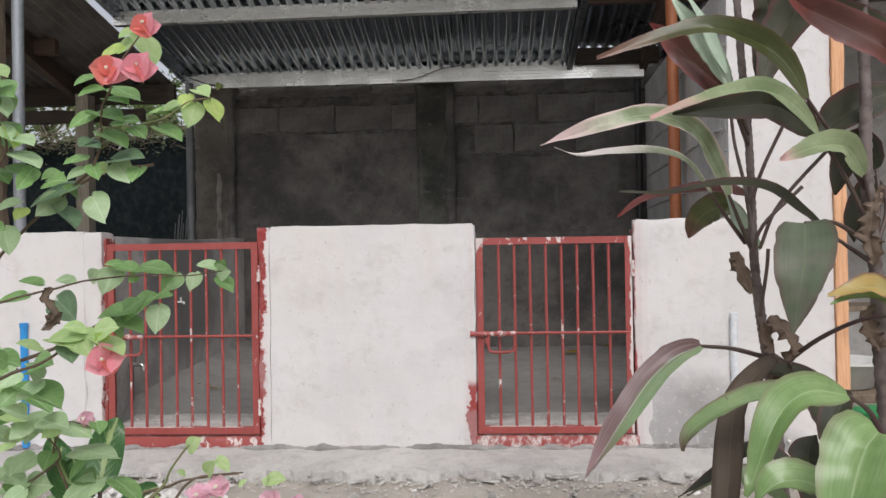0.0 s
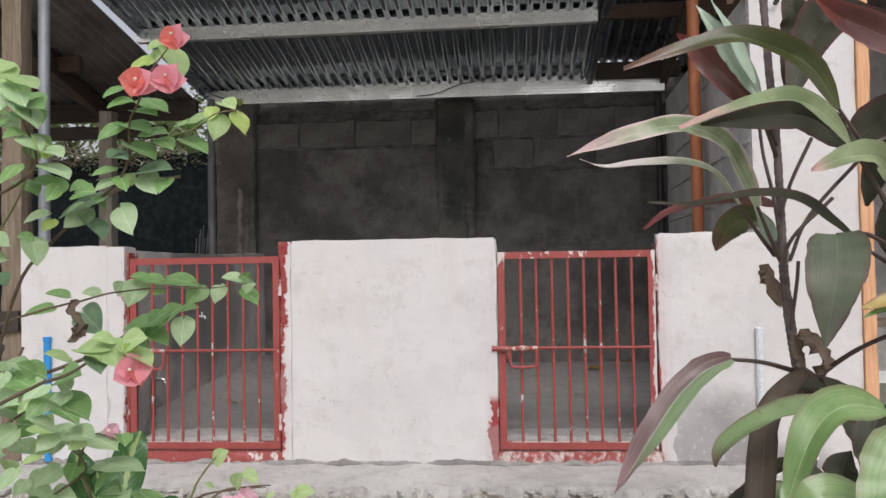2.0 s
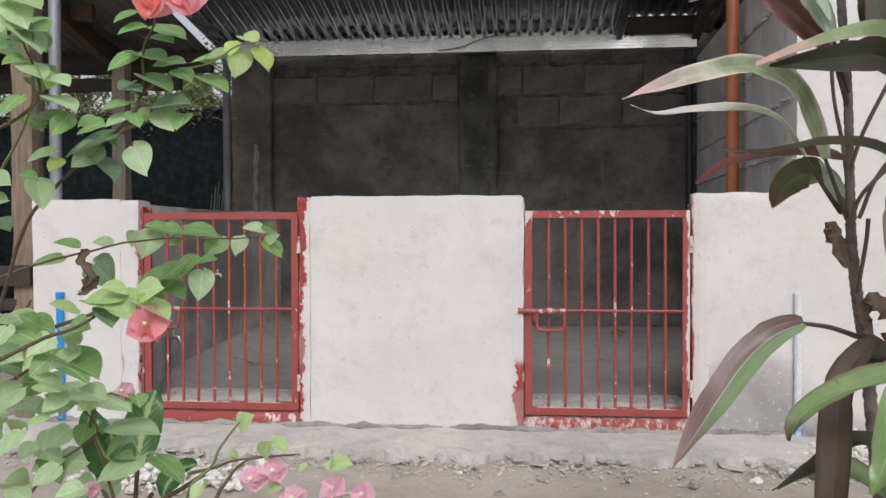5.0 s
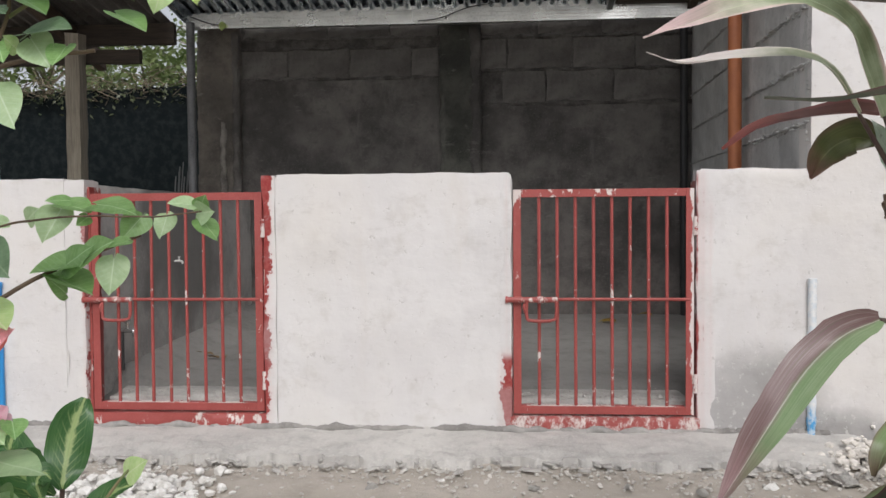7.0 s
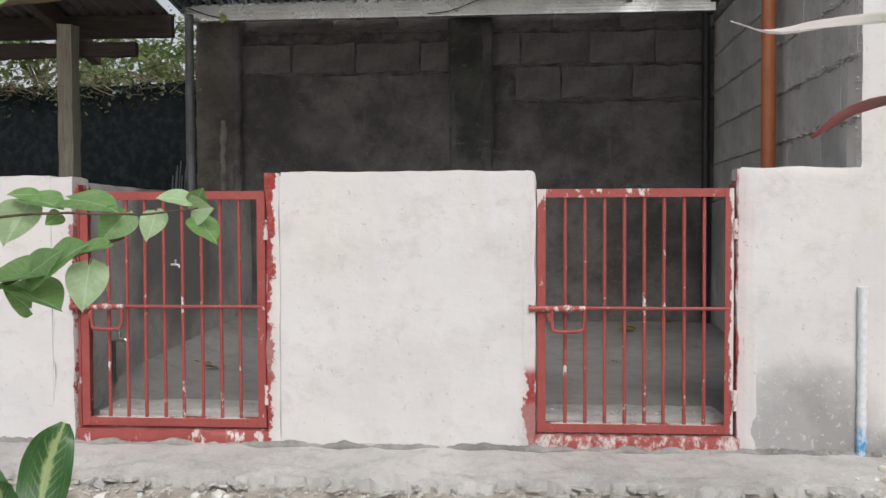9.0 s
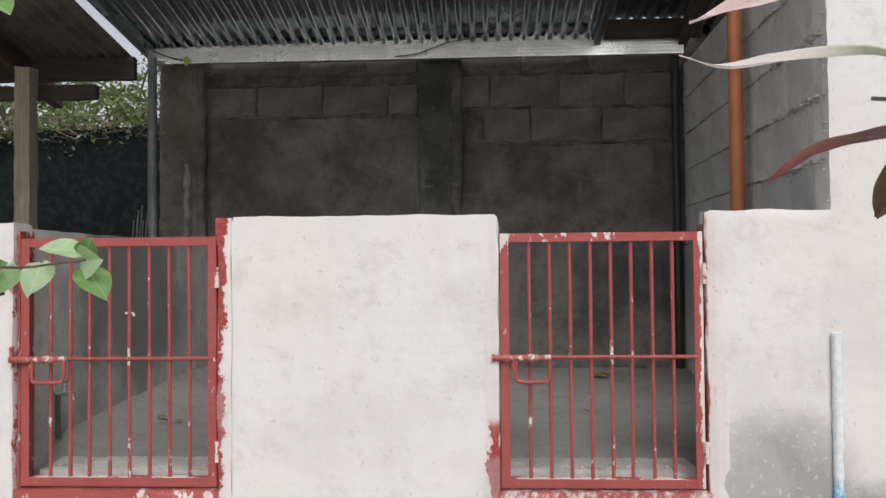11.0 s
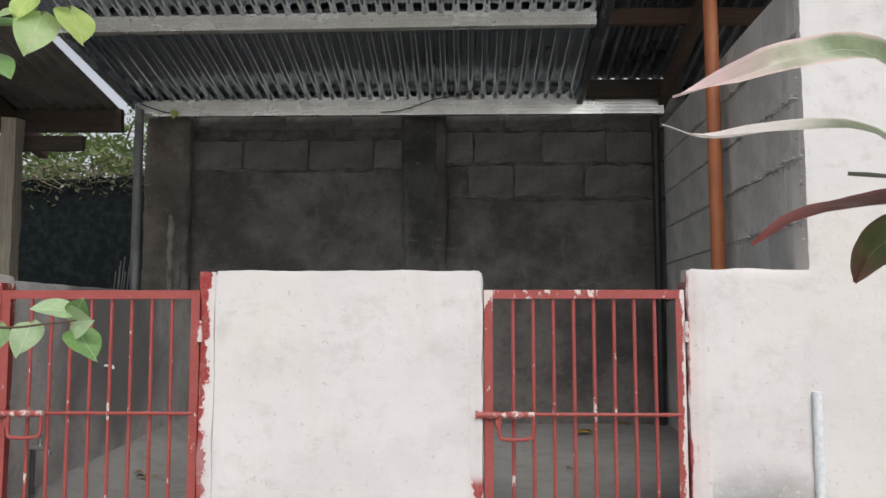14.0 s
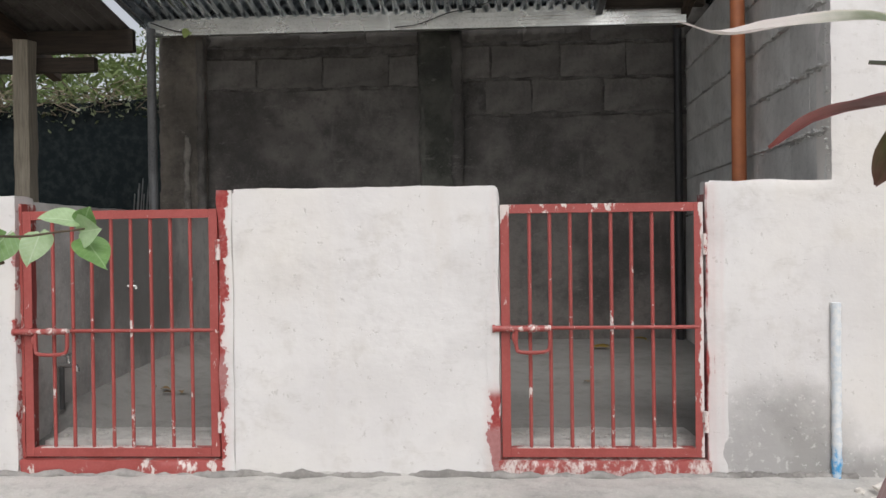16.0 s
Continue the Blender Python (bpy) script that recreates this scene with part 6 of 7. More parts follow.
spray((-0.134, 1.157, 0.478), (-0.138, 1.146, 0.470), 35, 'l')
spray((-0.180, 1.157, 0.450), (-0.192, 1.146, 0.439), 35, 'l')
spray((-0.177, 1.157, 0.447), (-0.158, 1.146, 0.454), 35, 'l')
spray((-0.262, 1.157, 0.448), (-0.269, 1.146, 0.429), 35, 'l')
spray((-0.254, 1.157, 0.449), (-0.253, 1.146, 0.459), 35, 'l')
spray((-0.231, 1.157, 0.434), (-0.212, 1.146, 0.427), 35, 'l')
spray((-0.216, 1.157, 0.487), (-0.223, 1.146, 0.493), 35, 'l')

bush = empty("cane_plant", (0.9, 2.0, -0.12))
bpy.context.view_layer.update()
tagged(bush, "tall cane plant with long red, pink and green leaves", "plant")
cane([(0.9, 2.0, -0.14), (0.905, 2.0, 0.05), (0.9, 2.0, 0.2)], [0.026, 0.022, 0.02])
cane([(1.16, 1.85, -0.14), (1.16, 1.85, 0.05), (1.15, 1.85, 0.2)], [0.026, 0.024, 0.022])
cane([(0.889, 2.0, 0.05), (0.873, 2.0, 0.233), (0.866, 2.02, 0.386), (0.856, 2.03, 0.517), (0.844, 2.04, 0.623), (0.832, 2.04, 0.744), (0.829, 2.04, 0.838), (0.826, 2.04, 0.972), (0.82, 2.04, 1.107), (0.81, 2.04, 1.228), (0.802, 2.04, 1.377), (0.796, 2.04, 1.539)], [0.02, 0.019, 0.018, 0.017, 0.016, 0.0145, 0.013, 0.0125, 0.012, 0.0125, 0.012, 0.01])
cane([(1.059, 1.85, 0.108), (1.046, 1.85, 0.347), (1.032, 1.85, 0.539), (1.026, 1.85, 0.707), (1.016, 1.85, 0.828), (1.008, 1.85, 0.961), (1.01, 1.85, 1.093), (1.009, 1.85, 1.214), (1.009, 1.85, 1.311), (1.009, 1.85, 1.492)], [0.022, 0.022, 0.021, 0.02, 0.02, 0.018, 0.017, 0.015, 0.013, 0.01])
cane([(0.828, 2.04, 0.811), (0.8, 2.0, 0.929), (0.769, 1.97, 1.031), (0.753, 1.95, 1.144), (0.744, 1.95, 1.222)], [0.006, 0.006, 0.005, 0.005, 0.004])
long_leaf([(0.859, 1.77, 1.088), (0.806, 1.76, 1.168), (0.732, 1.755, 1.214), (0.651, 1.75, 1.236), (0.548, 1.745, 1.217), (0.429, 1.74, 1.175)], 0.062, 38, 'olive', [(1.015, 1.85, 0.894), (0.937, 1.8, 0.986), (0.851, 1.75, 1.084)], 25)
long_leaf([(0.753, 1.95, 1.138), (0.703, 1.95, 1.184), (0.641, 1.95, 1.244), (0.578, 1.95, 1.302)], 0.085, 20, 'red', [(0.823, 2.04, 1.026), (0.753, 1.95, 1.138)], 25)
long_leaf([(0.739, 1.9, 1.147), (0.697, 1.9, 1.224), (0.661, 1.9, 1.281), (0.612, 1.9, 1.352)], 0.055, 15, 'pale', [(0.823, 2.04, 1.053), (0.739, 1.9, 1.147)], 25)
long_leaf([(0.727, 1.88, 1.168), (0.7, 1.88, 1.231), (0.674, 1.88, 1.288), (0.641, 1.88, 1.357)], 0.035, 40, 'pale', [], 25)
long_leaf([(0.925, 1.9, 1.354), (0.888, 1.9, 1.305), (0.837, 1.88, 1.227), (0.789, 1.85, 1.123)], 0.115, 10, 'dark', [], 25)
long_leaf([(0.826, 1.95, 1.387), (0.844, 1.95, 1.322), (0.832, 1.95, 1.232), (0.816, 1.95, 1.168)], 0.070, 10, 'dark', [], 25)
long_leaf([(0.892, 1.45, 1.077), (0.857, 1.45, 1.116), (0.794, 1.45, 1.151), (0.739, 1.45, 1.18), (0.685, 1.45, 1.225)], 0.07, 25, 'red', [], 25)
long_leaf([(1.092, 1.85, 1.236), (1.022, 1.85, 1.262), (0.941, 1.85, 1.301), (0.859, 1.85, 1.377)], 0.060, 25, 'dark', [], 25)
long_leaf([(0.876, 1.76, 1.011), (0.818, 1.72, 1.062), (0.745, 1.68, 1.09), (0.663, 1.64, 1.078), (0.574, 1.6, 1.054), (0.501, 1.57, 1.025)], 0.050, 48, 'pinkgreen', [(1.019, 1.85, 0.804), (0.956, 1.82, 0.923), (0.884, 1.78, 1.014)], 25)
# dark partner blade: paints the shaded underside of the blushed leaf above
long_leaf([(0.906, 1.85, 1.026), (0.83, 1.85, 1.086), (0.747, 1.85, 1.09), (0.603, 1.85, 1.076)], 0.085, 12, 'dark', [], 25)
long_leaf([(0.763, 2.0, 0.91), (0.717, 1.96, 0.986), (0.657, 1.9, 1.052), (0.549, 1.82, 1.072), (0.439, 1.76, 1.042), (0.378, 1.775, 1.024), (0.315, 1.785, 1.006)], 0.058, 36, 'pink', [(0.825, 2.04, 0.784), (0.794, 2.02, 0.844), (0.763, 2.0, 0.91)], 25)
long_leaf([(0.72, 2.0, 0.915), (0.655, 1.96, 0.985), (0.588, 1.94, 1.008), (0.5, 1.97, 1.01), (0.42, 2.01, 1.009), (0.363, 2.03, 1.036)], 0.035, 62, 'pinkpale', [(0.818, 2.06, 0.798), (0.775, 2.03, 0.845), (0.72, 2.0, 0.915)], 25)
long_leaf([(0.952, 1.9, 0.812), (0.874, 1.85, 0.864), (0.787, 1.8, 0.906), (0.68, 1.75, 0.913), (0.567, 1.7, 0.897), (0.461, 1.68, 0.901)], 0.040, 58, 'dark', [(1.024, 1.85, 0.744), (0.952, 1.9, 0.812)], 25)
long_leaf([(0.827, 2.04, 0.912), (0.759, 2.08, 0.93), (0.674, 2.12, 0.925), (0.594, 2.14, 0.914), (0.531, 2.16, 0.869)], 0.045, 50, 'red', [], 25)
long_leaf([(0.828, 2.18, 0.883), (0.799, 2.2, 0.893), (0.765, 2.21, 0.88), (0.741, 2.22, 0.853), (0.728, 2.24, 0.815)], 0.085, 12, 'olive', [(0.831, 2.06, 0.784), (0.835, 2.12, 0.848), (0.828, 2.18, 0.883)], 25)
long_leaf([(0.857, 2.1, 0.777), (0.828, 2.1, 0.826), (0.805, 2.1, 0.875), (0.785, 2.1, 0.917)], 0.050, 25, 'pale', [], 25)
long_leaf([(0.86, 1.8, 0.835), (0.852, 1.78, 0.782), (0.841, 1.77, 0.724), (0.831, 1.77, 0.667), (0.819, 1.77, 0.609)], 0.125, 5, 'dusk', [(1.007, 1.85, 0.792), (0.931, 1.82, 0.834), (0.86, 1.8, 0.835)], 12)
long_leaf([(0.991, 1.82, 0.934), (0.94, 1.78, 0.987), (0.878, 1.75, 0.989), (0.825, 1.73, 0.974), (0.783, 1.72, 0.958)], 0.060, 25, 'pinkgreen', [(1.023, 1.85, 0.828), (0.991, 1.82, 0.934)], 25)
long_leaf([(0.932, 1.9, 1.03), (0.993, 1.9, 1.078), (1.066, 1.9, 1.114), (1.114, 1.9, 1.125)], 0.100, 15, 'dark', [], 25)
long_leaf([(0.607, 1.66, 0.597), (0.555, 1.645, 0.578), (0.504, 1.63, 0.537), (0.458, 1.615, 0.478), (0.413, 1.6, 0.414), (0.372, 1.585, 0.36)], 0.067, 22, 'purple', [(0.836, 2.0, 0.532), (0.72, 1.84, 0.57), (0.607, 1.66, 0.597)], 25)
long_leaf([(1.007, 1.7, 0.647), (1.05, 1.7, 0.668), (1.113, 1.7, 0.646)], 0.070, 30, 'green', [(0.879, 2.02, 0.505), (0.923, 1.9, 0.583), (0.976, 1.8, 0.634), (1.007, 1.7, 0.647)], 25)
long_leaf([(0.792, 1.45, 0.537), (0.726, 1.42, 0.55), (0.678, 1.4, 0.533), (0.641, 1.38, 0.488), (0.618, 1.37, 0.437), (0.597, 1.36, 0.396)], 0.074, 18, 'green', [(0.877, 1.5, 0.441), (0.841, 1.48, 0.503), (0.792, 1.45, 0.537)], 25)
long_leaf([(0.841, 1.72, 0.502), (0.741, 1.62, 0.511), (0.649, 1.56, 0.503), (0.586, 1.53, 0.485), (0.55, 1.51, 0.464), (0.538, 1.51, 0.43)], 0.060, 45, 'greenred', [], 25)
long_leaf([(0.749, 1.25, 0.52), (0.716, 1.22, 0.499), (0.691, 1.2, 0.451), (0.675, 1.2, 0.367)], 0.120, 8, 'green', [], 25)
long_leaf([(0.709, 1.3, 0.414), (0.661, 1.3, 0.438), (0.62, 1.3, 0.43), (0.586, 1.3, 0.397)], 0.070, 40, 'green', [], 25)
long_leaf([(1.057, 1.8, 0.685), (0.991, 1.78, 0.701), (0.942, 1.77, 0.697), (0.887, 1.76, 0.687)], 0.055, 30, 'yellow', [], 25)
long_leaf([(1.056, 1.8, 0.639), (1.011, 1.8, 0.674), (0.946, 1.78, 0.682), (0.892, 1.76, 0.666)], 0.030, 45, 'green', [], 25)
long_leaf([(0.846, 1.95, 0.537), (0.759, 1.83, 0.508), (0.69, 1.72, 0.475), (0.654, 1.64, 0.413), (0.635, 1.6, 0.304), (0.629, 1.6, 0.156)], 0.062, 15, 'brown', [], 25)
long_leaf([(0.843, 2.0, 0.61), (0.866, 1.97, 0.602), (0.887, 1.96, 0.567), (0.883, 1.96, 0.52), (0.861, 1.97, 0.46)], 0.055, 45, 'dry', [], 25)
long_leaf([(0.835, 2.0, 0.613), (0.835, 1.98, 0.563), (0.852, 1.98, 0.511), (0.859, 1.98, 0.459)], 0.050, 45, 'dry', [], 25)
long_leaf([(0.817, 2.02, 0.678), (0.788, 2.0, 0.732), (0.773, 2.0, 0.765), (0.768, 2.0, 0.732)], 0.040, 20, 'dry', [], 25)
long_leaf([(1.01, 1.82, 0.744), (0.991, 1.8, 0.803), (1.001, 1.8, 0.861), (1.021, 1.8, 0.908)], 0.050, 30, 'dry', [], 25)
long_leaf([(1.028, 1.84, 0.564), (1.001, 1.83, 0.601), (0.996, 1.83, 0.637), (1.013, 1.83, 0.661)], 0.045, 20, 'dry', [], 25)
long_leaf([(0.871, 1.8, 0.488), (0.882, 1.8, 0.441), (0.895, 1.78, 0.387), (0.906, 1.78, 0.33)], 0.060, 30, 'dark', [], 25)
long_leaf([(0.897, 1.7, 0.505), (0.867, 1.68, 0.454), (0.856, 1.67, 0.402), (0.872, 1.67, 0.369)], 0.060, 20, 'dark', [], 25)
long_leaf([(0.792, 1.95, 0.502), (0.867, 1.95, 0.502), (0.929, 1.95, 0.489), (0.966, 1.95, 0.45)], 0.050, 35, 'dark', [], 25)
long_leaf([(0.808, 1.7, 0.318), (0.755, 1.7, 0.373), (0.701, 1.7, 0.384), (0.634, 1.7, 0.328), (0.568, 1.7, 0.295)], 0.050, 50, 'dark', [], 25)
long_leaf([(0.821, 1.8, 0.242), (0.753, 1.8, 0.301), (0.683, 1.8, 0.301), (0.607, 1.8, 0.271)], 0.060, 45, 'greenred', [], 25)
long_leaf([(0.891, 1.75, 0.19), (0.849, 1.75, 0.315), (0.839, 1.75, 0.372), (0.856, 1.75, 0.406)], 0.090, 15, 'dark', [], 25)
# two dark blades stand for leaves and the shade among them behind the stem
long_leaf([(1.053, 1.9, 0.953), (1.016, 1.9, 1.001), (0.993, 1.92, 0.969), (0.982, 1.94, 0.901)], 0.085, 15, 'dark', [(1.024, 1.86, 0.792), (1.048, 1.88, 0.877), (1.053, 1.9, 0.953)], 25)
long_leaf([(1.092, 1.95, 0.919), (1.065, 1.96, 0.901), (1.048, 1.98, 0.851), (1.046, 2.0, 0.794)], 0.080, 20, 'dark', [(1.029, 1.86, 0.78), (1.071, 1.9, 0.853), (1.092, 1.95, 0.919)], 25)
stalk([(0.812, 2.0, 0.758), (0.839, 2.0, 0.836), (0.931, 2.0, 0.926)], 0.0045)
stalk([(0.829, 2.0, 0.626), (0.846, 2.0, 0.731), (0.851, 2.0, 0.783)], 0.0045)
stalk([(0.814, 2.0, 0.889), (0.841, 2.0, 0.968), (0.888, 2.0, 1.065)], 0.0045)
stalk([(0.832, 2.0, 0.784), (0.879, 2.0, 0.888), (1.009, 2.0, 1.03)], 0.0045)

bush = empty("variegated_plant", (-0.93, 2.32, -0.12))
bpy.context.view_layer.update()
tagged(bush, "low plant with broad leaves, dark green with yellow-green centres", "plant")
for px, pz in ((-0.90, 0.13), (-1.02, 0.12), (-0.86, 0.06)):
    stalk([(-0.93, 2.32, -0.13), ((-0.93 + px) / 2, 2.31, 0.0), (px, 2.3, pz)], 0.006)
broad_leaf([(-0.901, 2.3, 0.126), (-0.907, 2.33, 0.185), (-0.902, 2.36, 0.259), (-0.884, 2.38, 0.322)], 0.106, 8)
broad_leaf([(-0.968, 2.3, 0.105), (-1.001, 2.3, 0.15), (-1.026, 2.3, 0.228), (-1.037, 2.3, 0.286)], 0.100, 25)
broad_leaf([(-0.918, 2.25, 0.116), (-0.934, 2.25, 0.167), (-0.942, 2.25, 0.211), (-0.951, 2.25, 0.236)], 0.070, 45)
broad_leaf([(-0.834, 2.3, 0.046), (-0.812, 2.3, 0.093), (-0.777, 2.3, 0.127), (-0.733, 2.3, 0.143)], 0.070, 35)
broad_leaf([(-0.919, 2.3, 0.114), (-0.982, 2.28, 0.167), (-0.989, 2.25, 0.23), (-0.981, 2.25, 0.269)], 0.070, 30)
broad_leaf([(-0.888, 2.2, 0.134), (-0.9, 2.2, 0.172), (-0.886, 2.2, 0.198), (-0.867, 2.2, 0.185)], 0.050, 30)

# ---- small things ----
def lathe(profile, n=24):
    bm = bmesh.new()
    rings = [[bm.verts.new((r * math.cos(2 * math.pi * k / n), r * math.sin(2 * math.pi * k / n), z)) for k in range(n)] for r, z in profile]
    for a, b in zip(rings, rings[1:]):
        for k in range(n):
            bm.faces.new((a[k], a[(k + 1) % n], b[(k + 1) % n], b[k]))
    bm.faces.new(rings[0][::-1])
    bm.faces.new(rings[-1])
    bmesh.ops.recalc_face_normals(bm, faces=bm.faces[:])
    return bm


# taps on the partition
mat_chrome = plain("dull_chrome", (0.75, 0.75, 0.74), 0.25, (0.6, 0.6, 0.6), 10, 0.9)
mat_white_plastic = plain("white_plastic", (0.75, 0.75, 0.72), 0.35, (0.66, 0.66, 0.62), 10)


def tap(x, y, z, mat, label, riser=None):
    t = empty("tap", (x, y, z))
    part("spout", tube(curve([(-0.02, 0, 0), (0.02, 0, 0), (0.034, 0, -0.004), (0.038, 0, -0.02)], 5), [0.008] * 16, 10), mat, t, smooth=True)
    part("handle", merge(tube([(0.012, 0, 0.008), (0.012, 0, 0.028)], 0.006, 8), tube([(0.012, -0.018, 0.03), (0.012, 0.018, 0.032)], 0.004, 8)), mat, t, smooth=True)
    if riser:
        part("riser", tube([(-0.008, 0.0, 0), (-0.008, 0.0, -riser)], 0.0075, 10), plain("dark_riser", (0.07, 0.07, 0.07), 0.5), t, "dark riser pipe", True)
    return tagged(t, label, "tap")


tap(-1.525, 3.92, 0.274, mat_chrome, "small chrome water tap on a dark riser pipe", 0.13).scale = (1.3, 1.3, 1.3)
tap(-1.545, 4.56, 0.542, mat_white_plastic, "small white water tap on the partition wall").scale = (0.7, 0.7, 0.7)

# cable along the purlin and a leaf caught in it
cable = link("cable", tube(curve([(-1.88, 5.645, 2.05), (-1.76, 5.64, 2.005), (-1.66, 5.645, 1.985)], 6), 0.0035, 6), plain("black_cable", (0.02, 0.02, 0.02), 0.5), smooth=True)
tagged(cable, "thin black cable hanging over the steel purlin", "cable")
cable = link("cable", tube(curve([(-0.42, 5.64, 1.985), (-0.28, 5.635, 2.0), (-0.1, 5.63, 2.06), (0.1, 5.6, 2.095), (0.5, 5.2, 2.2), (0.9, 4.9, 2.34)], 8), 0.003, 6), plain("black_cable_thin", (0.02, 0.02, 0.02), 0.5), smooth=True)
tagged(cable, "thin black cable slung along the roof", "cable")
leaf_obj = new("dry_leaf", heart_meshes["y"][1])
leaf_obj.matrix_world = Matrix.Translation((-1.66, 5.632, 2.0)) @ Euler((radians(-72), radians(15), radians(20))).to_matrix().to_4x4() @ Matrix.Scale(0.048, 4)
tagged(leaf_obj, "yellow-green leaf caught on the cable", "leaf")

# bundle of thin rods beside the corner pillar
mat_rod = plain("dull_rod", (0.12, 0.125, 0.125), 0.7)
rods = empty("rod_bundle", (-1.98, 5.55, -0.12))
for k in range(7):
    x = -2.0 + 0.014 * k
    r = part("rod", tube([(0.01 * k - 0.06, 0.03 * (k % 3), 0.0), (x + 1.98 + 0.05, 0.02 * (k % 2), 1.15 + 0.03 * (k % 4))], 0.004, 6), mat_rod, rods, smooth=True)
tagged(rods, "bundle of thin grey rods leaning at the pillar", "rods")

# litter on the pen floor
mat_litter = leaf_material("dry_leaf_brown", (0.20, 0.13, 0.06), (0.28, 0.19, 0.09), vein=(0.32, 0.22, 0.12), uv=False, through_light=0.1, rough=0.8)
mat_litter_y = leaf_material("dry_leaf_yellow", (0.36, 0.26, 0.05), (0.30, 0.2, 0.05), vein=(0.4, 0.3, 0.1), uv=False, through_light=0.1, rough=0.8)
litter = []
for mt in (mat_litter, mat_litter_y):
    me = heart_mesh("dry_leaf", 0.5, 0.3, 0.9, 0.3)
    me.materials.append(mt)
    litter.append(me)


def dry_leaf(x, y, size, turn, kind):
    z = 0.03 + 0.1 * (y - FRONT) / (BACK - FRONT) + 0.012
    ob = new("dry_leaf", litter[kind])
    ob.matrix_world = Matrix.Translation((x, y, z)) @ Euler((radians(14), radians(10), radians(turn))).to_matrix().to_4x4() @ Matrix.Scale(size, 4)
    tagged(ob, "curled dry leaf lying on the cement floor", "leaf", "dry leaves on the pen floor")


for x, y, s, t, k in ((-1.47, 4.56, 0.05, 40, 0), (-1.42, 4.52, 0.045, 130, 0), (-1.375, 4.49, 0.045, 250, 0), (-1.44, 4.47, 0.035, 10, 0), (-1.29, 4.4, 0.055, 70, 0), (-1.265, 4.44, 0.05, 200, 0), (-1.49, 3.98, 0.04, 60, 0), (-1.47, 4.03, 0.035, 160, 0),
                      (0.77, 5.5, 0.09, 95, 1), (0.71, 5.48, 0.07, 250, 1), (1.03, 5.74, 0.08, 70, 1), (0.55, 4.6, 0.035, 20, 0)):
    dry_leaf(x, y, s, t, k)

# ---- rubble ----
mat_rubble = concrete("broken_cement", (0.68, 0.655, 0.61), (0.55, 0.53, 0.49), 0.95, 9, 0.6, 0.2)
mat_white_rubble = plain("white_rubble", (0.72, 0.71, 0.68), 0.9, (0.56, 0.54, 0.5), 20)
mat_pale_rubble = plain("pale_rubble", (0.7, 0.665, 0.61), 0.92, (0.54, 0.51, 0.46), 22)
mat_stone = concrete("grey_stone", (0.6, 0.575, 0.53), (0.5, 0.475, 0.435), 0.95, 9, 0.6, 0.2)
stone_meshes = []
for i in range(6):
    bm = blob((0, 0, 0), (1.0, 0.8, 0.55), i * 3.1 + 0.4, 2, 0.55)
    me = bpy.data.meshes.new("stone")
    bm.to_mesh(me)
    bm.free()
    me.materials.append(mat_white_rubble if i == 0 else mat_rubble)
    stone_meshes.append(me)


def stone(x, y, size, i, z=-0.125):
    ob = new("stone", stone_meshes[i % 6])
    ob.matrix_world = Matrix.Translation((x, y, z + size * 0.3)) @ Euler((0.3 * math.sin(i), 0.2 * math.cos(i * 2), i * 1.3)).to_matrix().to_4x4() @ Matrix.Scale(size, 4)
    return ob


for i, (x, y, s) in enumerate(((-1.03, 3.03, 0.04), (-0.32, 3.10, 0.022), (1.20, 3.22, 0.045), (1.32, 3.3, 0.03), (1.45, 3.36, 0.05), (1.38, 3.2, 0.025), (-0.1, 3.18, 0.014), (0.2, 3.12, 0.018), (0.5, 3.15, 0.016), (0.72, 3.1, 0.02), (-1.3, 3.05, 0.022), (-1.05, 3.18, 0.018), (0.95, 3.16, 0.022), (1.08, 3.3, 0.018), (-0.5, 2.95, 0.016), (0.05, 2.95, 0.018), (1.5, 3.45, 0.045), (1.58, 3.3, 0.04), (1.62, 3.5, 0.035))):
    tagged(stone(x, y, s, i), "broken piece of pale cement lying on the soil", "stone", "loose stones on the soil")


bm = bmesh.new()
bmesh.ops.create_icosphere(bm, subdivisions=1, radius=1.0)
GRAIN = [v.co.copy() for v in bm.verts]
GRAIN_FACES = [[v.index for v in f.verts] for f in bm.faces]
bm.free()


def scatter(name, spots, mat, label, seed):
    """Small angular grit, joined into one mesh."""
    rng = random.Random(seed)
    verts, faces = [], []
    for x, y, z, s in spots:
        o = len(verts)
        a = rng.uniform(0, 6.28)
        flat = rng.uniform(0.45, 0.85)
        long = rng.uniform(0.7, 1.3)
        for p in GRAIN:
            q = p * s * rng.uniform(0.72, 1.12)
            q = Vector((q.x * long, q.y, q.z * flat))
            verts.append((x + q.x * math.cos(a) - q.y * math.sin(a), y + q.x * math.sin(a) + q.y * math.cos(a), z + q.z))
        for f in GRAIN_FACES:
            faces.append([o + k for k in f])
    me = bpy.data.meshes.new(name)
    me.from_pydata(verts, [], faces)
    me.materials.append(mat)
    return tagged(new(name, me), label, "rubble", kind="stuff")


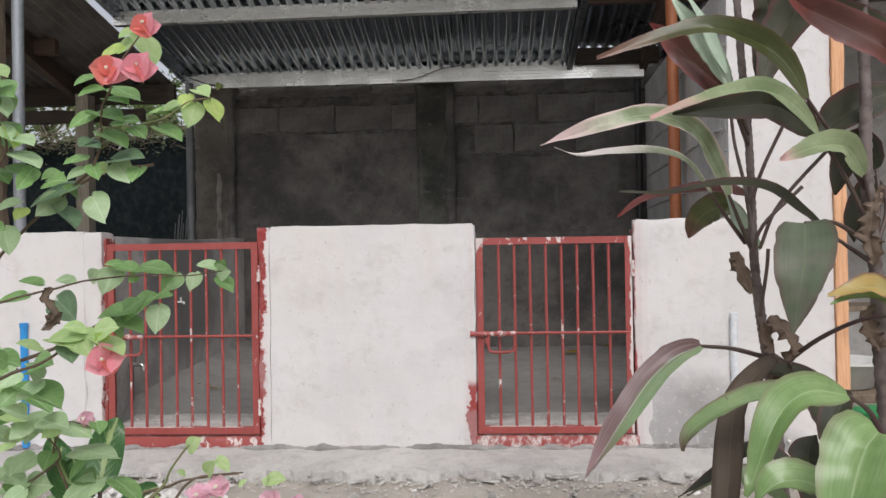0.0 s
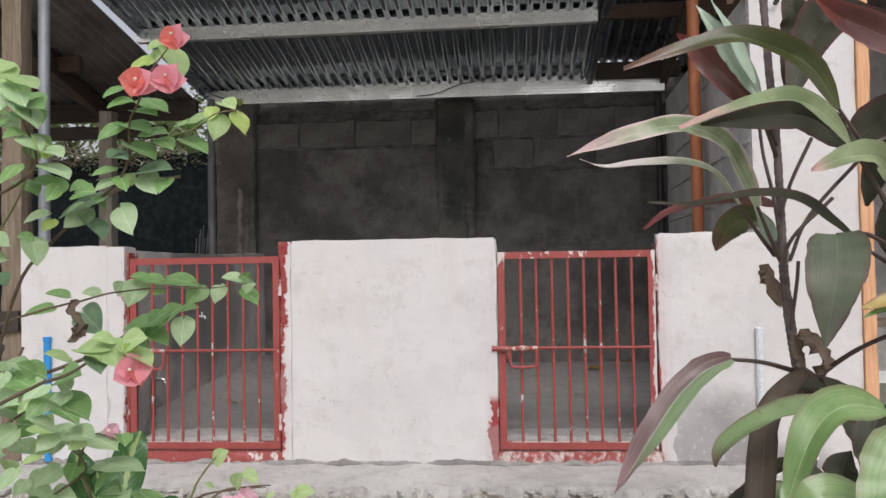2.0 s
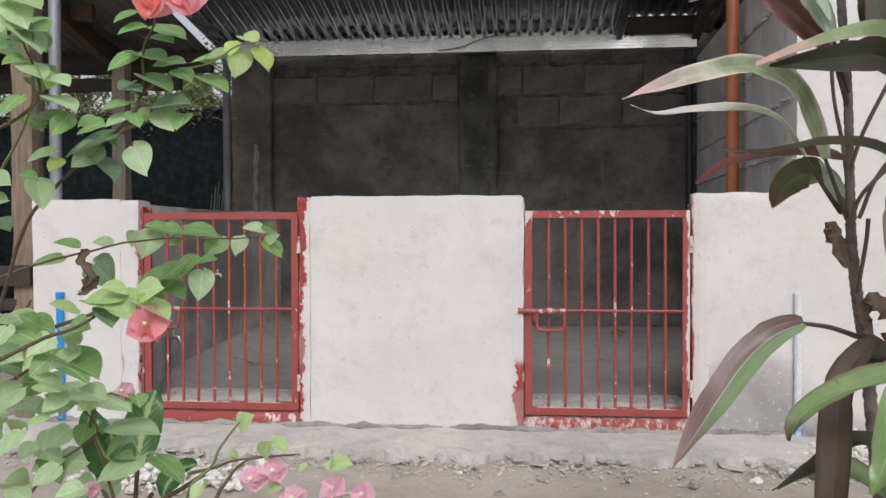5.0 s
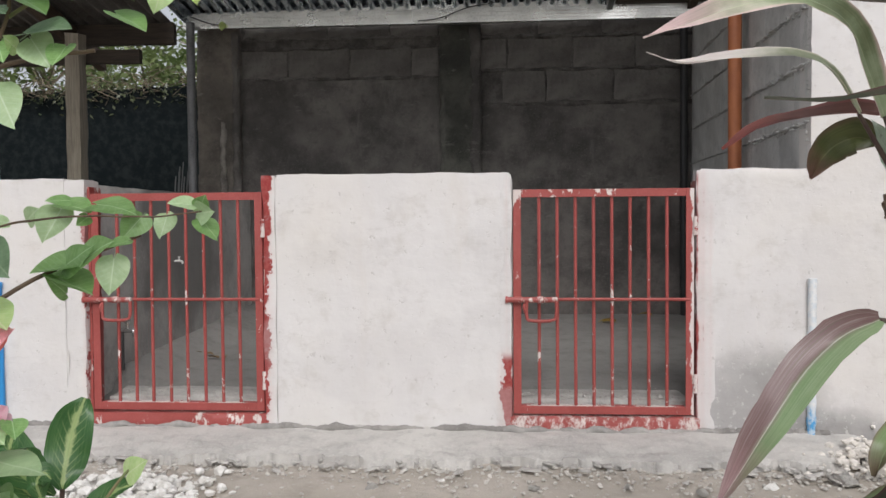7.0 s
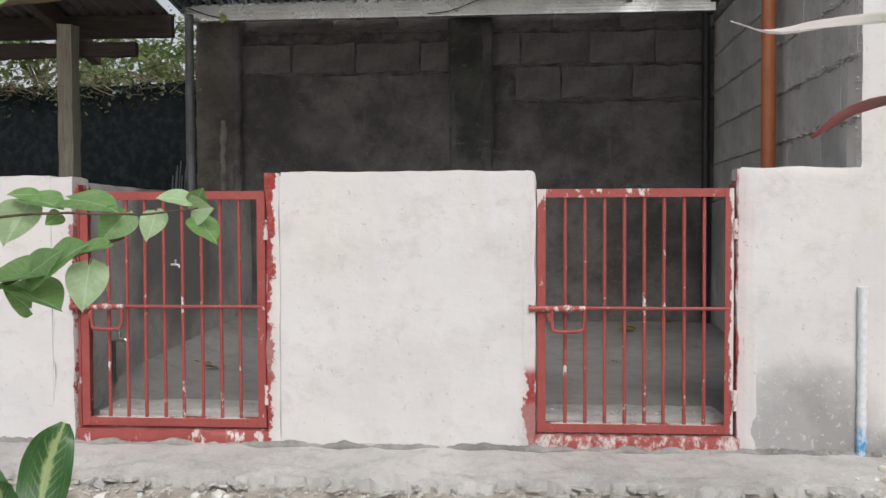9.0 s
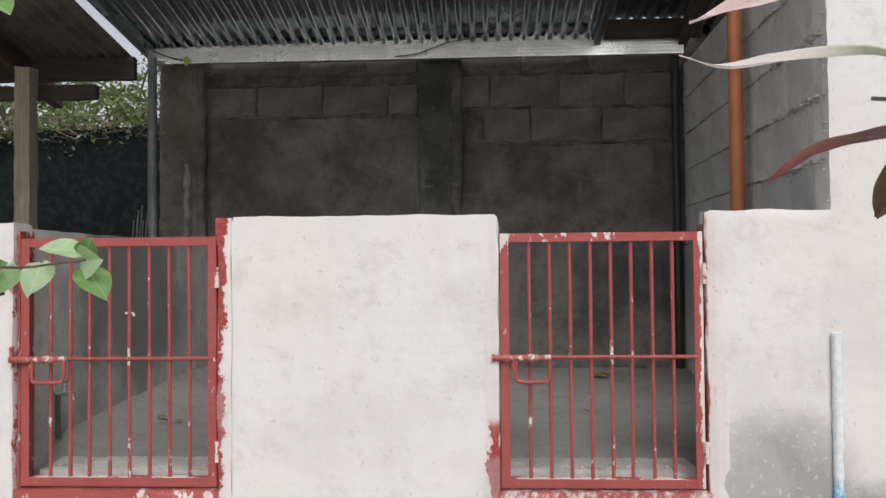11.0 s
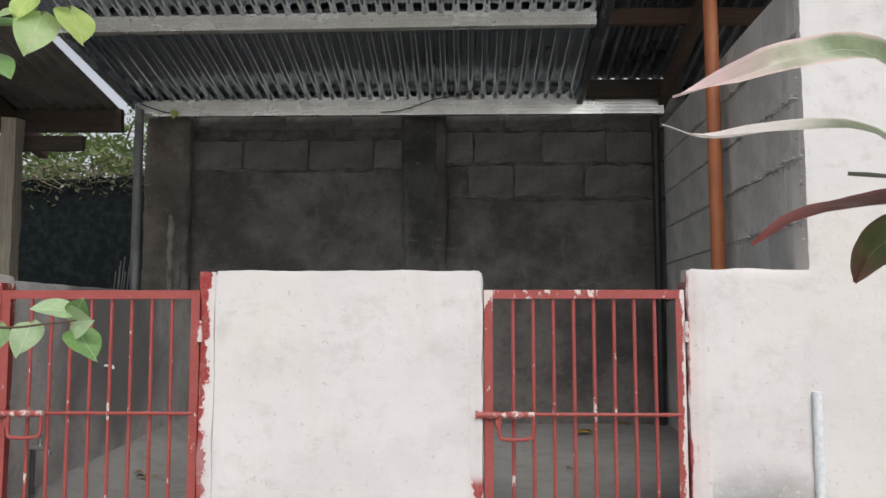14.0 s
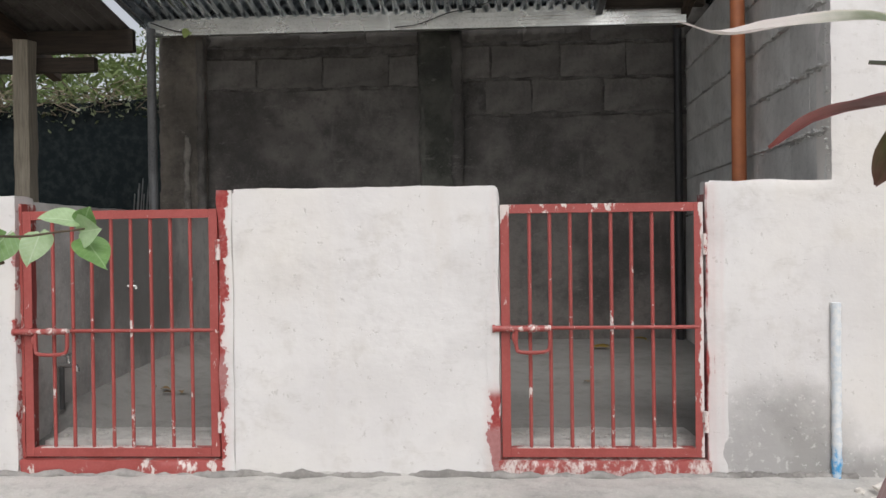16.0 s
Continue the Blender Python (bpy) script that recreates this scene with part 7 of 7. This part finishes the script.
rng = random.Random(4)
scatter("grit", [(rng.uniform(-2.4, 2.0), 3.34 - abs(rng.gauss(0, 0.16)), -0.118, rng.choice((0.003, 0.004, 0.006, 0.009))) for _ in range(1700)], mat_stone, "grey grit and crumbs of cement on the soil", 1)
scatter("cement_crumbs", [(rng.uniform(-2.4, 1.5), 3.325 + rng.gauss(0, 0.06), -0.116, rng.choice((0.003, 0.004, 0.006, 0.009, 0.014))) for _ in range(200)], mat_apron, "pale crumbs along the apron's broken edge", 2)
scatter("white_rubble", [(-1.13 + rng.gauss(0, 0.13), 3.02 + rng.gauss(0, 0.075), -0.122 + abs(rng.gauss(0, 0.016)), rng.choice((0.006, 0.01, 0.014, 0.02, 0.026))) for _ in range(430)], mat_white_rubble, "heap of small white rubble on the soil", 3)
scatter("pale_rubble", [(1.45 + rng.gauss(0, 0.16), 3.42 + rng.gauss(0, 0.1), -0.12 + abs(rng.gauss(0, 0.03)), rng.choice((0.008, 0.012, 0.018, 0.026))) for _ in range(420)], mat_pale_rubble, "heap of pale broken cement at the wall's foot", 4)


def flakes(seed, n):
    """Thin broken plates of cement, tilted and overlapping, along the apron's edge."""
    rng = random.Random(seed)
    verts, faces = [], []
    for _ in range(n):
        at = Vector((rng.uniform(-2.3, 1.4), 3.325 + rng.gauss(0, 0.045), -0.106 + rng.uniform(-0.006, 0.006)))
        r, k = rng.choice((0.007, 0.01, 0.014, 0.018, 0.026)), rng.randint(5, 8)
        turn = Euler((rng.uniform(-0.3, 0.1), rng.uniform(-0.2, 0.2), rng.uniform(0, 6.28))).to_matrix()
        ring = [Vector((math.cos(6.283 * i / k) * r * rng.uniform(0.6, 1.25) * 1.4, math.sin(6.283 * i / k) * r * rng.uniform(0.6, 1.2) * 0.8, 0)) for i in range(k)]
        o, thick = len(verts), Vector((0, 0, rng.uniform(0.002, 0.006)))
        verts += [tuple(at + turn @ (p * 0.92 + thick)) for p in ring] + [tuple(at + turn @ (p - thick)) for p in ring]
        faces.append([o + i for i in range(k)])
        faces += [(o + (i + 1) % k, o + i, o + k + i, o + k + (i + 1) % k) for i in range(k)]
    me = bpy.data.meshes.new("cement_flakes")
    me.from_pydata(verts, [], faces)
    me.materials.append(mat_apron)
    tagged(new("cement_flakes", me), "thin broken plates of cement along the apron's edge", "rubble", kind="stuff")


flakes(21, 170)
scatter("kerb_crumbs", [(rng.uniform(0.16, 0.8) if i % 3 else rng.uniform(-1.46, -0.86), 3.74 + abs(rng.gauss(0, 0.05)), 0.042, rng.choice((0.003, 0.004, 0.006, 0.01))) for i in range(150)], mat_kerb, "crumbs of cement on the kerbs inside the gates", 7)
scatter("edge_crumbs", [(1.226 + rng.uniform(-0.004, 0.006), FRONT + 0.012 + abs(rng.gauss(0, 0.016)), rng.uniform(0.93, 1.95), rng.choice((0.002, 0.003, 0.003, 0.005))) for _ in range(150)], mat_joint, "crumbling mortar along the corner of the tall wall", 5)

joint_grit = []
for k in range(5):
    for _ in range(170):
        y = min(1.15, abs(rng.gauss(0, 0.5)))
        joint_grit.append((0.006 + rng.uniform(-0.008, 0.006), y, 0.873 + 0.2165 * k + rng.gauss(0, 0.007), rng.choice((0.003, 0.005, 0.007, 0.01))))
ob = scatter("joint_crumbs", joint_grit, mat_joint, "", 6)
ob.parent = wall_side
del ob["category"]
tagged(ob, "lumps of mortar squeezed from the bed joints", kind="stuff")

# ---- things in the next room ----
mat_basin = plain("white_enamel", (0.7, 0.7, 0.68), 0.3, (0.6, 0.6, 0.58), 8)
mat_green = plain("green_plastic", (0.03, 0.36, 0.11), 0.4, (0.02, 0.28, 0.09), 6)
mat_grey_plastic = plain("grey_plastic", (0.3, 0.31, 0.32), 0.45, (0.22, 0.23, 0.24), 8)
st = link("wash_stand", merge(box(1.74, 2.5, 4.2, 4.7, 0.02, 0.06, 0.004), box(1.76, 1.81, 4.22, 4.27, -0.13, 0.02, 0.003), box(2.42, 2.47, 4.22, 4.27, -0.13, 0.02, 0.003), box(1.76, 1.81, 4.63, 4.68, -0.13, 0.02, 0.003), box(2.42, 2.47, 4.63, 4.68, -0.13, 0.02, 0.003)), mat_wood)
tagged(st, "low brown timber bench in the next room", "bench")
b = link("basin", lathe([(0.12, 0), (0.15, 0.01), (0.21, 0.13), (0.225, 0.135), (0.225, 0.145), (0.205, 0.14), (0.145, 0.025), (0.01, 0.02)]), mat_basin, smooth=True)
b.location = (2.03, 4.45, 0.06)
tagged(b, "shallow white basin on a low bench", "basin")
b = link("bucket", lathe([(0.10, 0), (0.11, 0.005), (0.135, 0.22), (0.145, 0.225), (0.145, 0.24), (0.13, 0.235), (0.105, 0.02), (0.01, 0.015)]), mat_green, smooth=True)
b.location = (2.03, 3.95, -0.125)
b.scale = (1, 1, 0.62)
part("rim", lathe([(0.146, 0.226), (0.152, 0.23), (0.152, 0.246), (0.146, 0.25)]), mat_green, b)
tagged(b, "green plastic bucket standing on the ground", "bucket")
b = link("pail", lathe([(0.08, 0), (0.09, 0.005), (0.11, 0.17), (0.118, 0.175), (0.118, 0.19), (0.105, 0.185), (0.085, 0.02), (0.01, 0.015)]), mat_grey_plastic, smooth=True)
b.location = (2.02, 4.9, 0.46)
part("pail_handle", tube(curve([(-0.115, 0, 0.18), (-0.09, -0.02, 0.27), (0, -0.03, 0.32), (0.09, -0.02, 0.27), (0.115, 0, 0.18)], 5), 0.004, 6), mat_chrome, b)
tagged(b, "grey plastic pail on a shelf", "pail")
sh = link("shelf", merge(box(1.74, 2.6, 4.75, 5.1, 0.43, 0.46, 0.003), box(1.78, 1.82, 4.78, 5.06, -0.13, 0.43, 0.003), box(2.5, 2.54, 4.78, 5.06, -0.13, 0.43, 0.003)), mat_wood)
tagged(sh, "rough timber shelf in the next room", "shelf")

# ---- trees behind the fence ----
mat_far_leaf = leaf_material("tree_leaf", (0.11, 0.17, 0.055), (0.24, 0.3, 0.12), uv=False, through_light=0.45, vary=0.0)
mat_far_twig = plain("pale_twigs", (0.28, 0.24, 0.17), 0.85, (0.16, 0.13, 0.09), 20)


def tree(x, y, height, spread, seed):
    rng = random.Random(seed)
    t = empty("tree", (x, y, -0.13))
    tips = []
    trunk = curve([(0, 0, 0), (0.05, 0.02, height * 0.3), (-0.04, 0, height * 0.55), (0.03, 0.03, height * 0.9)], 6)
    part("trunk", tube(trunk, [0.07 - 0.055 * i / (len(trunk) - 1) for i in range(len(trunk))], 8), mat_far_twig, t, smooth=True)
    limbs = []
    for k in range(34):
        z = height * rng.uniform(0.25, 0.95)
        a = rng.uniform(0, 6.28)
        r = spread * rng.uniform(0.5, 1.0)
        p = [Vector((0, 0, z * 0.9)), Vector((r * 0.5 * math.cos(a), r * 0.5 * math.sin(a), z + 0.1)), Vector((r * math.cos(a), r * math.sin(a), z + rng.uniform(-0.15, 0.2)))]
        limbs.append(tube(curve(p, 4), [0.016 - 0.0012 * i for i in range(9)], 5))
        tips += [(p[1].lerp(p[2], q)) for q in (0.1, 0.35, 0.6, 0.85, 1.0)]
    part("limb_work", merge(*limbs), mat_far_twig, t, smooth=True)
    verts, faces = [], []
    for c in tips:
        for _ in range(24):
            q = c + Vector((rng.gauss(0, 0.1), rng.gauss(0, 0.1), rng.gauss(0, 0.085)))
            d = Vector((rng.uniform(-1, 1), rng.uniform(-1, 1), rng.uniform(-0.8, 0.4))).normalized()
            s = d.cross(Vector((rng.uniform(-1, 1), rng.uniform(-1, 1), 1))).normalized()
            ln = rng.uniform(0.04, 0.12)
            o = len(verts)
            verts += [q, q + d * ln * 0.5 + s * ln * 0.22, q + d * ln, q + d * ln * 0.5 - s * ln * 0.22]
            faces.append((o, o + 1, o + 2, o + 3))
    me = bpy.data.meshes.new("crown")
    me.from_pydata([tuple(v) for v in verts], [], faces)
    me.materials.append(mat_far_leaf)
    cr = new("crown", me)
    cr.parent = t
    return tagged(t, "green tree behind the net fence with gaps of bright sky", "tree", "trees behind the fence")


for i, (x, y, h, s) in enumerate(((-3.2, 8.0, 2.5, 0.9), (-4.4, 8.4, 2.8, 1.0), (-2.5, 9.0, 2.7, 0.9), (-5.6, 8.2, 2.6, 1.0), (-3.7, 9.6, 3.0, 1.1), (-1.9, 8.2, 2.6, 0.7), (-5.0, 10.4, 3.4, 1.3))):
    tree(x, y, h, s, i + 1)


# ---- dry vines tangled along the top of the fence ----
def tangle(seed):
    rng = random.Random(seed)
    runs = []
    for k in range(150):
        x = rng.uniform(-4.6, -1.75)
        p = Vector((x, 6.86 + rng.gauss(0, 0.03), 1.79 + 0.02 * (x + 3) + rng.gauss(0, 0.035)))
        line = [p.copy()]
        for _ in range(3):
            p = p + Vector((rng.uniform(-0.12, 0.12), rng.gauss(0, 0.02), rng.uniform(-0.05, 0.09)))
            line.append(p.copy())
        runs.append(tube(line, 0.0035, 4))
    return merge(*runs)


vine = link("vine_tangle", tangle(11), plain("dry_vine", (0.2, 0.165, 0.115), 0.9, (0.09, 0.07, 0.05), 12))
tagged(vine, "dry brown vines and small leaves tangled over the fence", "vine", kind="stuff")
rng = random.Random(12)
verts, faces = [], []
for _ in range(900):
    x = rng.uniform(-4.6, -1.75)
    q = Vector((x, 6.85 + rng.gauss(0, 0.05), 1.80 + 0.02 * (x + 3) + rng.gauss(-0.02, 0.06)))
    d = Vector((rng.uniform(-1, 1), rng.uniform(-1, 0.2), rng.uniform(-1, 0.5))).normalized()
    s = d.cross(Vector((rng.uniform(-1, 1), rng.uniform(-1, 1), 1))).normalized()
    ln = rng.uniform(0.02, 0.055)
    o = len(verts)
    verts += [tuple(q), tuple(q + d * ln * 0.5 + s * ln * 0.26), tuple(q + d * ln), tuple(q + d * ln * 0.5 - s * ln * 0.26)]
    faces.append((o, o + 1, o + 2, o + 3))
me = bpy.data.meshes.new("vine_leaves")
me.from_pydata(verts, [], faces)
me.materials.append(leaf_material("vine_leaf", (0.045, 0.065, 0.028), (0.11, 0.12, 0.06), uv=False, through_light=0.3, vary=0.0))
tagged(new("vine_leaves", me), "small green and dry leaves hanging over the fence", "vine", kind="stuff")
